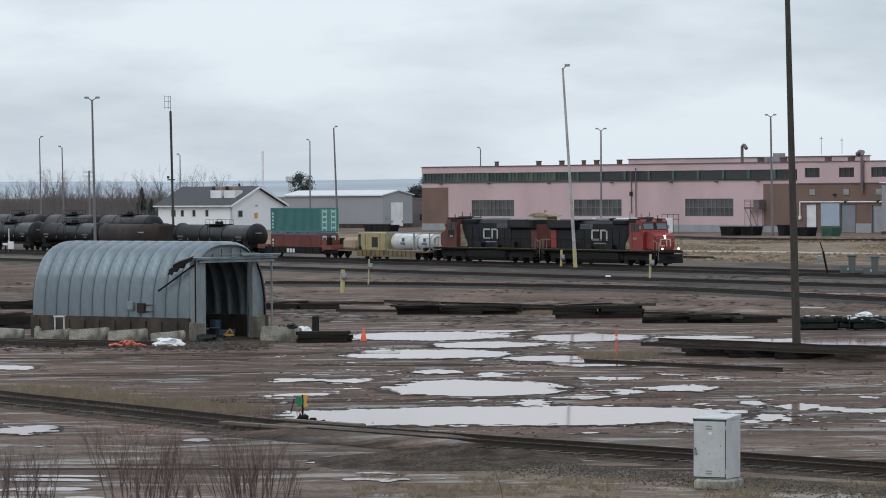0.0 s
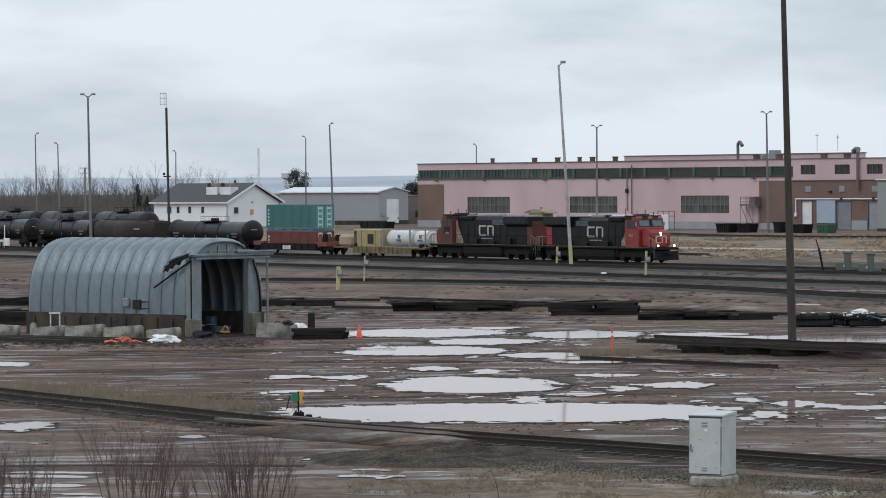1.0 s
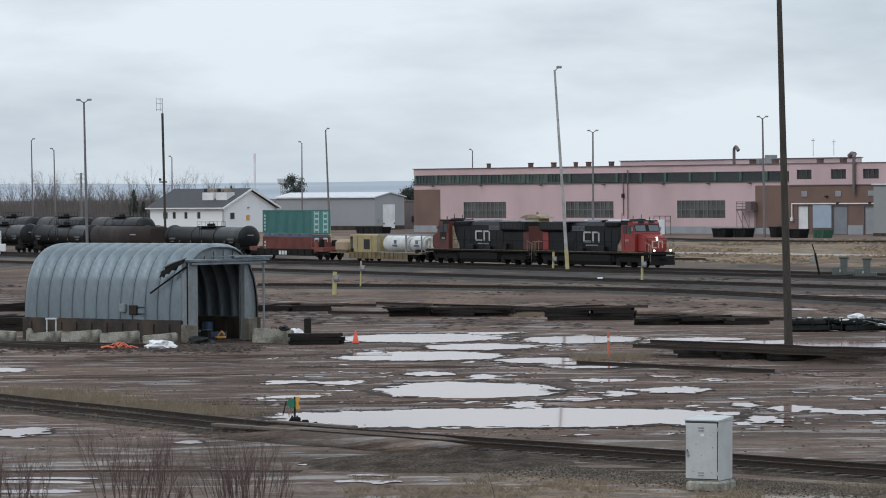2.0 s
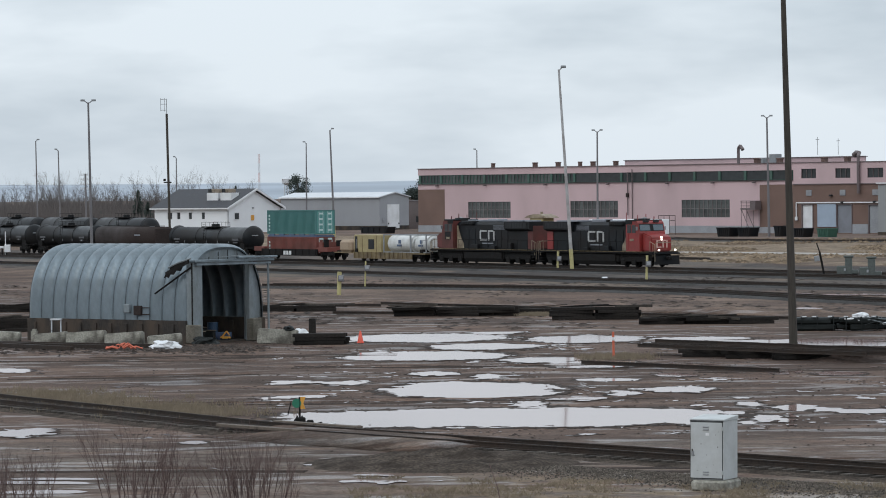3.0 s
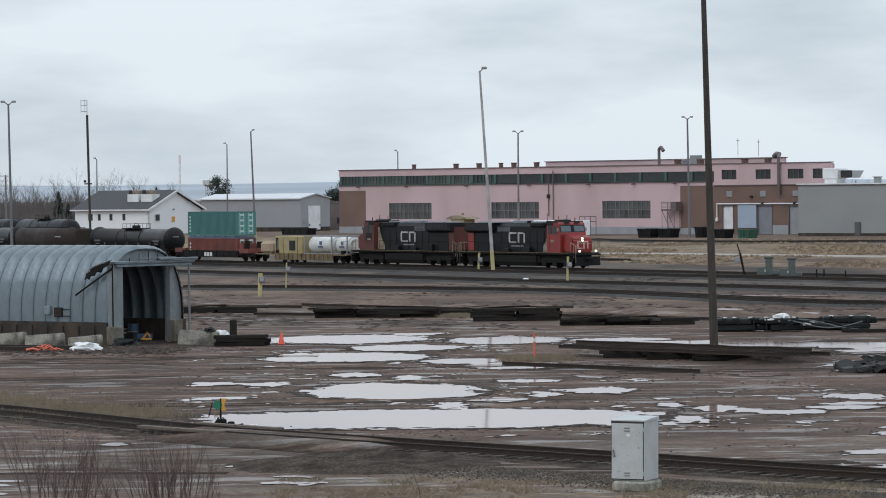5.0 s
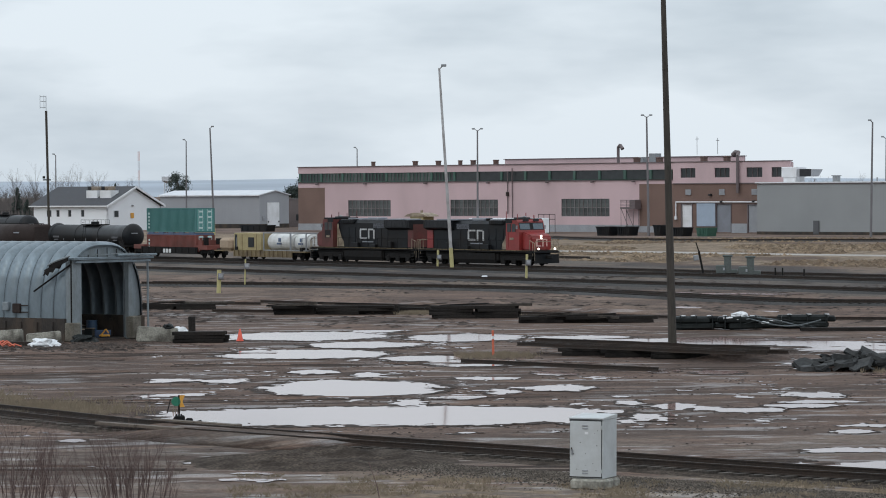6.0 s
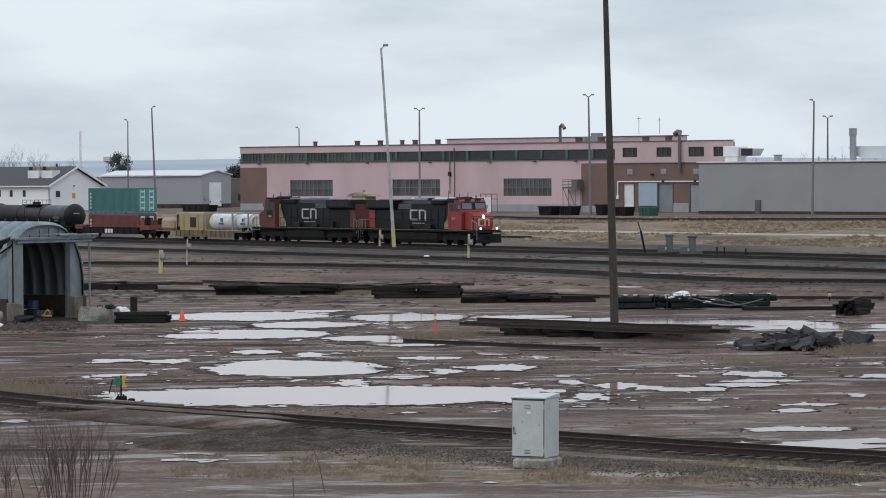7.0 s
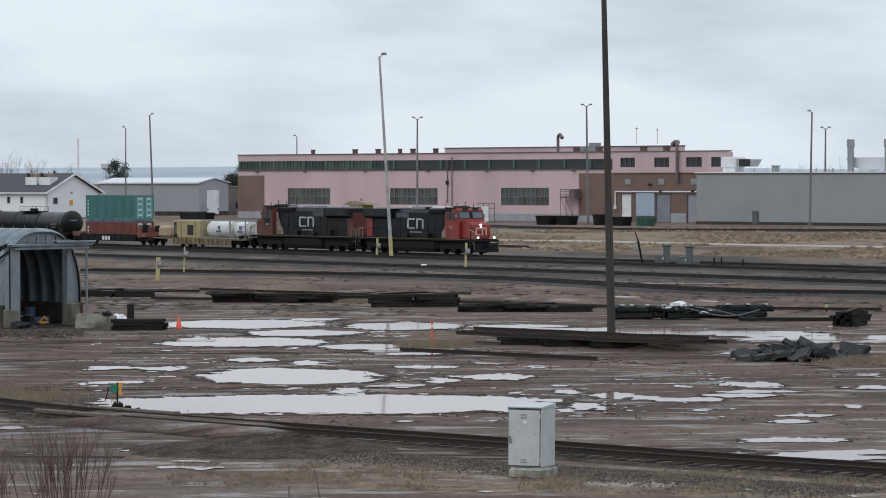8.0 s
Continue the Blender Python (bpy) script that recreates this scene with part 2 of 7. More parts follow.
M_DEADTUFT = material("dead_brown_stems", (0.13, 0.085, 0.062), 0.9, vary=0.35, scale=0.6)
M_SOIL = material("heaped_brown_soil", (0.075, 0.052, 0.042), 0.95, vary=0.45, scale=1.5, dirt=(0.04, 0.031, 0.027), dirt_amount=0.7, dirt_scale=0.9, bump=0.8, spec=0.1)
M_GROOVESHADE = material("groove_shade", (0.085, 0.10, 0.11), 0.7, vary=0.2, dirt=(0.05, 0.055, 0.055))
M_STENCIL = material("dull_stencil", (0.10, 0.10, 0.105), 0.7, vary=0.15)
M_HOSEGLINT = material("hose_highlight", (0.11, 0.125, 0.13), 0.5, vary=0.2)
M_TUSSOCK = material("straw_tussock", (0.20, 0.148, 0.10), 0.95, vary=0.35, scale=0.8, dirt=(0.09, 0.062, 0.046), dirt_amount=0.7, dirt_scale=0.05, per_island=0.5, spec=0.1)
M_FOOT = material("mossy_concrete", (0.17, 0.155, 0.125), 0.9, vary=0.3, scale=3, dirt=(0.06, 0.048, 0.036), dirt_amount=0.85, dirt_scale=1.2, bump=0.4)
M_EMBLEM = material("dusty_white_emblem", (0.46, 0.46, 0.455), 0.6, vary=0.15, dirt=(0.2, 0.18, 0.165), dirt_amount=0.6, dirt_scale=1.8)
M_SEAMSHADE = material("door_gap_and_lid_shade", (0.03, 0.03, 0.03), 0.8)

M_WATER = bpy.data.materials.new("standing_water")
M_WATER.use_nodes = True
_n, _l = M_WATER.node_tree.nodes, M_WATER.node_tree.links
_b = _n["Principled BSDF"]
_b.inputs["Base Color"].default_value = (0.15, 0.105, 0.095, 1)
_b.inputs["Roughness"].default_value, _b.inputs["IOR"].default_value = 0.06, 1.38
_t, _p = _n.new("ShaderNodeTexNoise"), _n.new("ShaderNodeBump")
_t.inputs["Scale"].default_value = 6.0
_p.inputs["Strength"].default_value, _p.inputs["Distance"].default_value = 0.02, 0.01
_l.new(_t.outputs[0], _p.inputs["Height"])
_l.new(_p.outputs[0], _b.inputs["Normal"])
# silt stirred up in the shallow water
_d, _m = _n.new("ShaderNodeBsdfDiffuse"), _n.new("ShaderNodeMixShader")
_d.inputs["Color"].default_value = (0.42, 0.27, 0.24, 1)
_m.inputs[0].default_value = 0.2
_l.new(_b.outputs[0], _m.inputs[1])
_l.new(_d.outputs[0], _m.inputs[2])
_l.new(_m.outputs[0], _n["Material Output"].inputs["Surface"])


def ground_material():
    """Wet mud with ruts, paler dried crusts, straw and gravel."""
    m = bpy.data.materials.new("wet_mud")
    m.use_nodes = True
    n, l = m.node_tree.nodes, m.node_tree.links
    b = n["Principled BSDF"]
    geo = n.new("ShaderNodeNewGeometry")

    def tex(scale, detail=6, rough=0.6, stretch=(1, 1, 1), turn=0.0):
        mp, t = n.new("ShaderNodeMapping"), n.new("ShaderNodeTexNoise")
        mp.inputs["Scale"].default_value = stretch
        mp.inputs["Rotation"].default_value = (0, 0, turn)
        t.inputs["Scale"].default_value, t.inputs["Detail"].default_value = scale, detail
        t.inputs["Roughness"].default_value = rough
        l.new(geo.outputs["Position"], mp.inputs[0])
        l.new(mp.outputs[0], t.inputs["Vector"])
        return t.outputs[0]

    def ramp(value, a, c, lo=0.0, hi=1.0):
        r = n.new("ShaderNodeMapRange")
        r.interpolation_type = "SMOOTHSTEP"
        for k, v in (("From Min", a), ("From Max", c), ("To Min", lo), ("To Max", hi)):
            r.inputs[k].default_value = v
        l.new(value, r.inputs["Value"])
        return r.outputs[0]

    def mix(f, a, c, blend="MIX"):
        x = n.new("ShaderNodeMix")
        x.data_type, x.blend_type = "RGBA", blend
        for sock, v in (("Factor", f), ("A", a), ("B", c)):
            if isinstance(v, tuple):
                x.inputs[sock].default_value = (*v, 1)
            elif isinstance(v, float):
                x.inputs[sock].default_value = v
            else:
                l.new(v, x.inputs[sock])
        return x.outputs["Result"]

    def calc(op, a, c):
        x = n.new("ShaderNodeMath")
        x.operation = op
        for i, v in enumerate((a, c)):
            if isinstance(v, float):
                x.inputs[i].default_value = v
            else:
                l.new(v, x.inputs[i])
        return x.outputs[0]

    sep = n.new("ShaderNodeSeparateXYZ")
    l.new(geo.outputs["Position"], sep.inputs[0])
    px, py = sep.outputs["X"], sep.outputs["Y"]
    ruts = tex(0.36, 8, 0.58, (0.42, 0.85, 1), radians(-12))
    blotch = tex(0.07, 5, 0.55)
    grain = tex(2.6, 6, 0.7)
    fine = tex(9.0, 4, 0.7)
    colour = mix(ramp(blotch, 0.35, 0.65), (0.062, 0.0415, 0.0325), (0.113, 0.0748, 0.0576))
    colour = mix(ramp(ruts, 0.5, 0.66), colour, (0.154, 0.103, 0.079))
    colour = mix(ramp(ruts, 0.42, 0.3), colour, (0.03661, 0.02552, 0.02068))
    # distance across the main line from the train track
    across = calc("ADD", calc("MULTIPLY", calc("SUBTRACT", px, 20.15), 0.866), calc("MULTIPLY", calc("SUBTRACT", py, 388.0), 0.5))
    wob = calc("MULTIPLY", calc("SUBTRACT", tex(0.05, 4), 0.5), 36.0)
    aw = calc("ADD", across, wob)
    # tan verge in front of the main line, in long strips along the tracks
    strip = tex(0.05, 5, 0.55, (1.0, 0.22, 1), radians(-33))
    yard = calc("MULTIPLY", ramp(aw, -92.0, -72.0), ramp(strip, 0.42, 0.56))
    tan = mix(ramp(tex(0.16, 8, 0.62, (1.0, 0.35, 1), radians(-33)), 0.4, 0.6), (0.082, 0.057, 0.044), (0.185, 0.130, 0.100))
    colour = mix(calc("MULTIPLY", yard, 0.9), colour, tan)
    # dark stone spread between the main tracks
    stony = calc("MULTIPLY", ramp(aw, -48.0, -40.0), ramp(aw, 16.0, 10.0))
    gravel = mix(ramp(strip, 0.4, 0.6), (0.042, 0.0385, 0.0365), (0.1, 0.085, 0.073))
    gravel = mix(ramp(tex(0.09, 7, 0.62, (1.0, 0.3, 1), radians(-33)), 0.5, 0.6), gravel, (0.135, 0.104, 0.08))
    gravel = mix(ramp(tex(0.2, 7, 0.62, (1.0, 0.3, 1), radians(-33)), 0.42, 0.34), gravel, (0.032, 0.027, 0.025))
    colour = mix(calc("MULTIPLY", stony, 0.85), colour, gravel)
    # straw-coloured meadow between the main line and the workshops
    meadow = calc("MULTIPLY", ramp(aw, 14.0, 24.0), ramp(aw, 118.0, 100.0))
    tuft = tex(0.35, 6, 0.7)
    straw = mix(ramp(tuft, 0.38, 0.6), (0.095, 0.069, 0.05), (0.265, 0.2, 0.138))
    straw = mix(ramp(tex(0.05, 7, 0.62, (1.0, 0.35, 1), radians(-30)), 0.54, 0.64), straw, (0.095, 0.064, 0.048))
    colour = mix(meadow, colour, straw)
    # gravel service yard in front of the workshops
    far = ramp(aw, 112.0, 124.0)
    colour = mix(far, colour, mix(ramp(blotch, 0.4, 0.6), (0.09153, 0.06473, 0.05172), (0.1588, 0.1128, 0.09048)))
    # drier, paler soil on the vehicle track before the near rails
    lane = calc("MULTIPLY", ramp(calc("ADD", py, calc("MULTIPLY", wob, 0.12)), 131.0, 120.0), ramp(tex(0.5, 8, 0.64, (0.4, 0.9, 1), radians(8)), 0.42, 0.58))
    colour = mix(calc("MULTIPLY", lane, 0.55), colour, (0.17, 0.142, 0.12))
    # thin straw on the near verge
    near = calc("MULTIPLY", ramp(calc("ADD", py, calc("MULTIPLY", px, 0.35)), 112.0, 108.5), ramp(calc("ADD", py, calc("MULTIPLY", px, 0.35)), 99.5, 101.5))
    near = calc("MULTIPLY", near, ramp(calc("ADD", px, calc("MULTIPLY", wob, 0.3)), -4.0, 3.0))
    colour = mix(calc("MULTIPLY", near, ramp(tex(0.8, 5), 0.44, 0.56, 0.0, 0.8)), colour, (0.195, 0.142, 0.092))
    grit = ramp(grain, 0.3, 0.7, 0.72, 1.32)
    colour = mix(1.0, colour, grit, "MULTIPLY")
    colour = mix(1.0, colour, ramp(fine, 0.3, 0.7, 0.78, 1.26), "MULTIPLY")
    l.new(colour, b.inputs["Base Color"])
    b.inputs["Specular IOR Level"].default_value = 0.15
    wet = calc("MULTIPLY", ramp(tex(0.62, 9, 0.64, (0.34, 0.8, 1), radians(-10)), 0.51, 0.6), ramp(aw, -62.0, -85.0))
    rough = n.new("ShaderNodeMapRange")
    for k, v in (("To Min", 0.88), ("To Max", 0.33)):
        rough.inputs[k].default_value = v
    l.new(wet, rough.inputs["Value"])
    l.new(rough.outputs[0], b.inputs["Roughness"])
    bp, bp2 = n.new("ShaderNodeBump"), n.new("ShaderNodeBump")
    bp.inputs["Strength"].default_value, bp.inputs["Distance"].default_value = 0.6, 0.10
    bp2.inputs["Strength"].default_value, bp2.inputs["Distance"].default_value = 0.5, 0.03
    l.new(grain, bp.inputs["Height"])
    l.new(fine, bp2.inputs["Height"])
    l.new(bp.outputs[0], bp2.inputs["Normal"])
    l.new(bp2.outputs[0], b.inputs["Normal"])
    return m


M_GROUND = ground_material()


# ---- shape helpers ----
def box(bm, x, y, z, sx, sy, sz, m=None, bevel=0.0):
    """A block of that size centred at x, y, z."""
    mat = Matrix.Translation((x, y, z)) @ (m or Matrix()) @ Matrix.Diagonal((sx, sy, sz, 1))
    made = bmesh.ops.create_cube(bm, size=1, matrix=mat)["verts"]
    if bevel:
        edges = list({e for v in made for e in v.link_edges})
        bmesh.ops.bevel(bm, geom=edges, offset=bevel, segments=1, affect="EDGES")
    return made


def rod(bm, a, b, r0, r1=None, seg=8):
    """A round bar from a to b."""
    a, b = Vector(a), Vector(b)
    d = b - a
    mat = Matrix.Translation((a + b) / 2) @ d.to_track_quat("Z", "Y").to_matrix().to_4x4()
    return bmesh.ops.create_cone(bm, cap_ends=True, segments=seg, radius1=r0, radius2=r0 if r1 is None else r1,
                                 depth=d.length, matrix=mat)["verts"]


def prism(bm, outline, y0, y1, axis="y"):
    """Extrudes an outline of (x, z) from y0 to y1; axis x takes (y, z) and runs along x."""
    def put(p, q):
        return (p[0], q, p[1]) if axis == "y" else (q, p[0], p[1])
    a = [bm.verts.new(put(p, y0)) for p in outline]
    b = [bm.verts.new(put(p, y1)) for p in outline]
    bm.faces.new(a)
    bm.faces.new(b[::-1])
    for i in range(len(a)):
        j = (i + 1) % len(a)
        bm.faces.new((a[j], a[i], b[i], b[j]))
    return a + b


def mesh_of(name, bm, mat, smooth=False):
    bmesh.ops.recalc_face_normals(bm, faces=bm.faces)
    me = bpy.data.meshes.new(name)
    bm.to_mesh(me)
    bm.free()
    me.materials.append(mat)
    if smooth:
        for p in me.polygons:
            p.use_smooth = True
    return me


def part(name, bm, mat, parent, label="", smooth=False):
    ob = new(name, mesh_of(name, bm, mat, smooth))
    ob.parent = parent
    return tagged(ob, label)


def share(name, me, parent, m):
    """One more piece on an existing mesh."""
    ob = new(name, me)
    ob.parent = parent
    ob.matrix_basis = m
    return ob


def thing(name, m, label, category, group="", kind=""):
    e = new(name)
    e.empty_display_size = 0.3
    e.matrix_basis = m
    return tagged(e, label, category, group, kind)


def single(name, bm, mat, m, label, category, group="", kind="", smooth=False):
    ob = new(name, mesh_of(name, bm, mat, smooth))
    ob.matrix_basis = m
    return tagged(ob, label, category, group, kind)


def boxes(*rows):
    """A bmesh of blocks, each x, y, z, sx, sy, sz and maybe a bevel."""
    bm = bmesh.new()
    for r in rows:
        box(bm, *r[:6], bevel=r[6] if len(r) > 6 else 0)
    return bm


def rods(*rows, seg=6):
    bm = bmesh.new()
    for a, b, r in rows:
        rod(bm, a, b, r, seg=seg)
    return bm


# ---- ground, hills, water ----
def ground():
    xs = sorted({*np.round(np.arange(-60, 70.1, 0.8), 2), -5200, -3000, -1500, -800, -400, -200, -120, -85, 90, 120, 200, 400, 800, 1500, 3000, 5200})
    ys = sorted({*np.round(np.arange(84, 262, 0.8), 2), *np.arange(262, 420, 3.0), *np.arange(420, 760, 10.0), -5200, -2500, -1000, -400, -150, -50, 20, 60, 800, 900, 1200, 1800, 2600, 3600, 5200})
    verts, faces = [], []
    for y in ys:
        for x in xs:
            z = 0.0
            if 88 < y < 420 and abs(x) < 68:
                z = 0.02 * noise.noise((x * 0.35, y * 0.12, 0)) + 0.012 * noise.noise((x * 1.1, y * 0.5, 3)) - 0.012
            verts.append((float(x), float(y), z))
    w = len(xs)
    for j in range(len(ys) - 1):
        for i in range(w - 1):
            faces.append((j * w + i, j * w + i + 1, (j + 1) * w + i + 1, (j + 1) * w + i))
    me = bpy.data.meshes.new("ground")
    me.from_pydata(verts, [], faces)
    me.materials.append(M_GROUND)
    for p in me.polygons:
        p.use_smooth = True
    return tagged(new("ground", me), "wet brown muddy rail yard ground with gravel and straw", "ground", kind="structure")


ground()


def hills():
    """A long low wooded ridge at the horizon; its colour holds the distance haze."""
    bm = bmesh.new()
    rows = []
    for k, (y, f) in enumerate(((3300, 0.0), (3700, 0.75), (4100, 1.0), (4500, 0.85))):
        row = []
        for i in range(161):
            x = -2400 + 30 * i
            h = 16.0 + 3.5 * noise.noise((x * 0.0016, 0.3, 0)) + 0.9 * noise.noise((x * 0.012, k, 5))
            h -= 4.0 * max(0, min(1, (x - 60) / 500))
            row.append(bm.verts.new((x, y, h * f - 0.2)))
        rows.append(row)
    for a, b in zip(rows, rows[1:]):
        for i in range(160):
            bm.faces.new((a[i], a[i + 1], b[i + 1], b[i]))
    single("backdrop", bm, M_HAZYHILL, Matrix(), "low wooded hills along the horizon, hazed blue-grey in their colour", "hills", kind="structure", smooth=True)


hills()

PUDDLES_FAR = [
    (-2.05, 211.1, 4.3, 5.58), (0.97, 198.7, 2.7, 3.88), (-1.77, 188.4, 3.72, 5.08), (5.76, 177.9, 2.08, 3.67), (3.76, 182.7, 1.82, 2.98),
    (6.41, 206.9, 2.86, 4.97), (15.5, 201.2, 6.2, 2.3), (20.8, 196.8, 5.6, 2.4), (12.4, 206.0, 2.6, 2.2), (2.01, 217.7, 1.56, 2.96), (24.3, 194.2, 2.9, 2.4), (26.8, 188.4, 5.0, 4.0), (15.8, 166.4, 0.9, 1.6)]
PUDDLES_MID = [
    (0.36, 156.3, 3.28, 6.33), (2.42, 145.9, 0.58, 1.72), (-7.23, 163.7, 0.88, 1.43), (-4.74, 162.7, 0.88, 1.89), (-6.46, 152.3, 1.32, 1.03),
    (8.48, 154.7, 1.31, 2.56), (10.48, 143.5, 0.46, 1.84), (11.9, 141.2, 0.75, 2.3), (12.9, 140.2, 0.75, 1.6), (14.3, 138.9, 1.5, 1.35), (16.2, 141.2, 1.3, 1.1), (17.4, 143.6, 1.2, 1.0),
    (6.28, 152.4, 0.75, 1.86), (4.33, 148.8, 0.84, 1.19), (10.43, 135.6, 0.48, 1.81), (9.47, 138.6, 0.49, 1.03), (5.8, 163.2, 1.27, 1.19),
    (0.93, 167.6, 0.6, 1.76), (-20.44, 177.5, 1.04, 1.97), (-18.1, 157.6, 0.9, 1.2), (15.72, 166.3, 0.64, 1.98), (17.88, 148.3, 1.04, 1.97),
    (8.79, 166.7, 0.82, 1.49), (-1.24, 170.2, 0.86, 1.81)]
PUDDLES_NEAR = [
    (1.34, 137.5, 7.54, 5.41), (-3.97, 137.6, 2.28, 3.39), (7.91, 134.9, 1.29, 2.93), (-8.46, 125.2, 0.45, 0.98), (-14.6, 131.0, 1.09, 2.15), (13.9, 109.9, 3.1, 2.1), (16.4, 112.4, 1.8, 1.2), (11.4, 111.6, 1.6, 1.0),
    (-11.38, 109.4, 1.9, 1.5), (-11.22, 104.9, 1.21, 1.77), (3.96, 127.3, 0.46, 0.72), (-6.2, 106.3, 0.6, 0.35), (-9.93, 103.2, 0.83, 1.71),
    (10.42, 115.3, 0.49, 0.72), (16.4, 126.4, 0.7, 0.9), (15.27, 117.6, 1.5, 0.9), (17.3, 129.3, 1.0, 0.9), (22.0, 146.0, 1.0, 1.2)]


def traced(xs, ys, field, z):
    """Faces of all that lies above zero in the field, cut off along its zero line."""
    verts, faces = [], []
    for j in range(len(ys) - 1):
        for i in range(len(xs) - 1):
            f = (field[j, i], field[j, i + 1], field[j + 1, i + 1], field[j + 1, i])
            if max(f) <= 0:
                continue
            p = ((xs[i], ys[j]), (xs[i + 1], ys[j]), (xs[i + 1], ys[j + 1]), (xs[i], ys[j + 1]))
            poly = []
            for k in range(4):
                a, c = f[k], f[(k + 1) % 4]
                if a > 0:
                    poly.append(p[k])
                if (a > 0) != (c > 0):
                    t = a / (a - c)
                    q = p[(k + 1) % 4]
                    poly.append((p[k][0] + (q[0] - p[k][0]) * t, p[k][1] + (q[1] - p[k][1]) * t))
            if len(poly) > 2:
                n = len(verts)
                verts.extend((float(u), float(v), z) for u, v in poly)
                faces.append(tuple(range(n, n + len(poly))))
    return verts, [], faces


def puddles():
    """Water stands wherever an uneven hollow lies below the water line; its edge is traced cell by cell."""
    pools = PUDDLES_FAR + PUDDLES_MID + PUDDLES_NEAR
    xs, ys = np.arange(-31, 39, 0.12), np.arange(95, 219, 0.34)
    gx, gy = np.meshgrid(xs, ys)
    depth = np.full(gx.shape, -0.95)
    depth[(gy > 126) & (gy < 205) & (gx > -9)] = -0.62
    calm = np.ones(gx.shape)
    for cx, cy, rx, ry in pools:
        d = np.hypot((gx - cx) / rx, (gy - cy) / ry)
        if rx > 1.7:
            calm[d < 1.3] = 0.5
        depth = np.maximum(depth, np.clip((1.0 - d) * min(1.9, 0.7 + 0.5 * rx) + (0.08 if rx > 2.5 else -0.02), -0.95, 0.95))
    rough = np.empty(gx.shape)
    for j, y in enumerate(ys):
        for i, x in enumerate(xs):
            rough[j, i] = 0.8 * noise.noise((x * 0.33, y * 0.26, 2)) + 0.85 * noise.noise((x * 1.1, y * 1.0, 7)) + 0.65 * noise.noise((x * 2.6, y * 2.1, 11)) + 0.42 * noise.noise((x * 5.5, y * 2.6, 17))
    field = depth + rough * calm * (1 - 0.7 * np.clip(depth, 0, 0.8))
    # wheel marks comb the water before the near track into streaks
    combed = gy < 116
    comb = np.array([[noise.noise((x * 0.16, y * 1.15 + x * 0.12, 23)) for x in xs] for y in ys[ys < 116]])
    field[combed] += np.where(gx[combed] < 4, 1.7, 0.7) * comb.ravel() - np.where(gx[combed] < 4, 0.22, 0.05)
    field[(gx < -0.118 * gy - 6) | (gx > 0.175 * gy + 4)] = -1
    for name, level, z, mat, label, category in (("water", 0.0, 0.008, M_WATER, "shallow rain puddles reflecting the pale sky", "puddles"),
                                                 ("wet_margin", -0.3, 0.003, M_WETMUD, "dark waterlogged mud round the puddles", "wet mud")):
        me = bpy.data.meshes.new(name)
        me.from_pydata(*traced(xs, ys, np.where((gy > 117) & (depth > -0.5), field, np.minimum(field, level)) - level if level else field, z))
        me.materials.append(mat)
        tagged(new(name, me), label, category, kind="structure")

    # clods thrown up along the water's edge
    rnd = random.Random(61)
    v, f = [], []
    for _ in range(60000):
        j, i = rnd.randrange(len(ys)), rnd.randrange(len(xs))
        if ys[j] < 117 or not -0.42 < field[j, i] < -0.03:
            continue
        x, y, s, k = xs[i] + rnd.uniform(-0.06, 0.06), ys[j] + rnd.uniform(-0.17, 0.17), rnd.uniform(0.02, 0.065), len(v)
        v.extend((float(x + dx * s * rnd.uniform(0.7, 1.8)), float(y + dy * s * rnd.uniform(0.7, 1.8)), dz * s * rnd.uniform(0.35, 0.7)) for dx, dy, dz in ((1, 0, 0), (0, 1, 0), (-1, 0, 0), (0, -1, 0), (0, 0, 1)))
        f.extend(((k, k + 1, k + 4), (k + 1, k + 2, k + 4), (k + 2, k + 3, k + 4), (k + 3, k, k + 4)))
    me = bpy.data.meshes.new("mud_clods")
    me.from_pydata(v, [], f)
    me.materials.append(M_CLOD)
    tagged(new("mud_clods", me), "clods of dark mud along the puddles", "mud", kind="stuff")


puddles()


def small_pool(x, y, rx, ry, seed):
    """A thin pool of its own, farther off between the tracks."""
    xs, ys = np.linspace(x - rx * 1.4, x + rx * 1.4, 44), np.linspace(y - ry * 1.4, y + ry * 1.4, 20)
    field = np.array([[1 - math.hypot((u - x) / rx, (w - y) / ry) + 0.55 * noise.noise((u * 0.7, w * 0.4, seed)) for u in xs] for w in ys])
    me = bpy.data.meshes.new("water")
    me.from_pydata(*traced(xs, ys, field, 0.03))
    me.materials.append(M_WATER)
    tagged(new("water", me), "thin rain puddle between the yard tracks", "puddle", kind="structure")


for k, (x, y, rx) in enumerate(((23.1, 287.6, 2.2), (28.0, 284.0, 2.6), (31.3, 282.0, 2.0), (22.0, 253.4, 0.9), (26.0, 244.0, 1.0))):
    small_pool(x, y, rx, 1.6, k * 3.1)


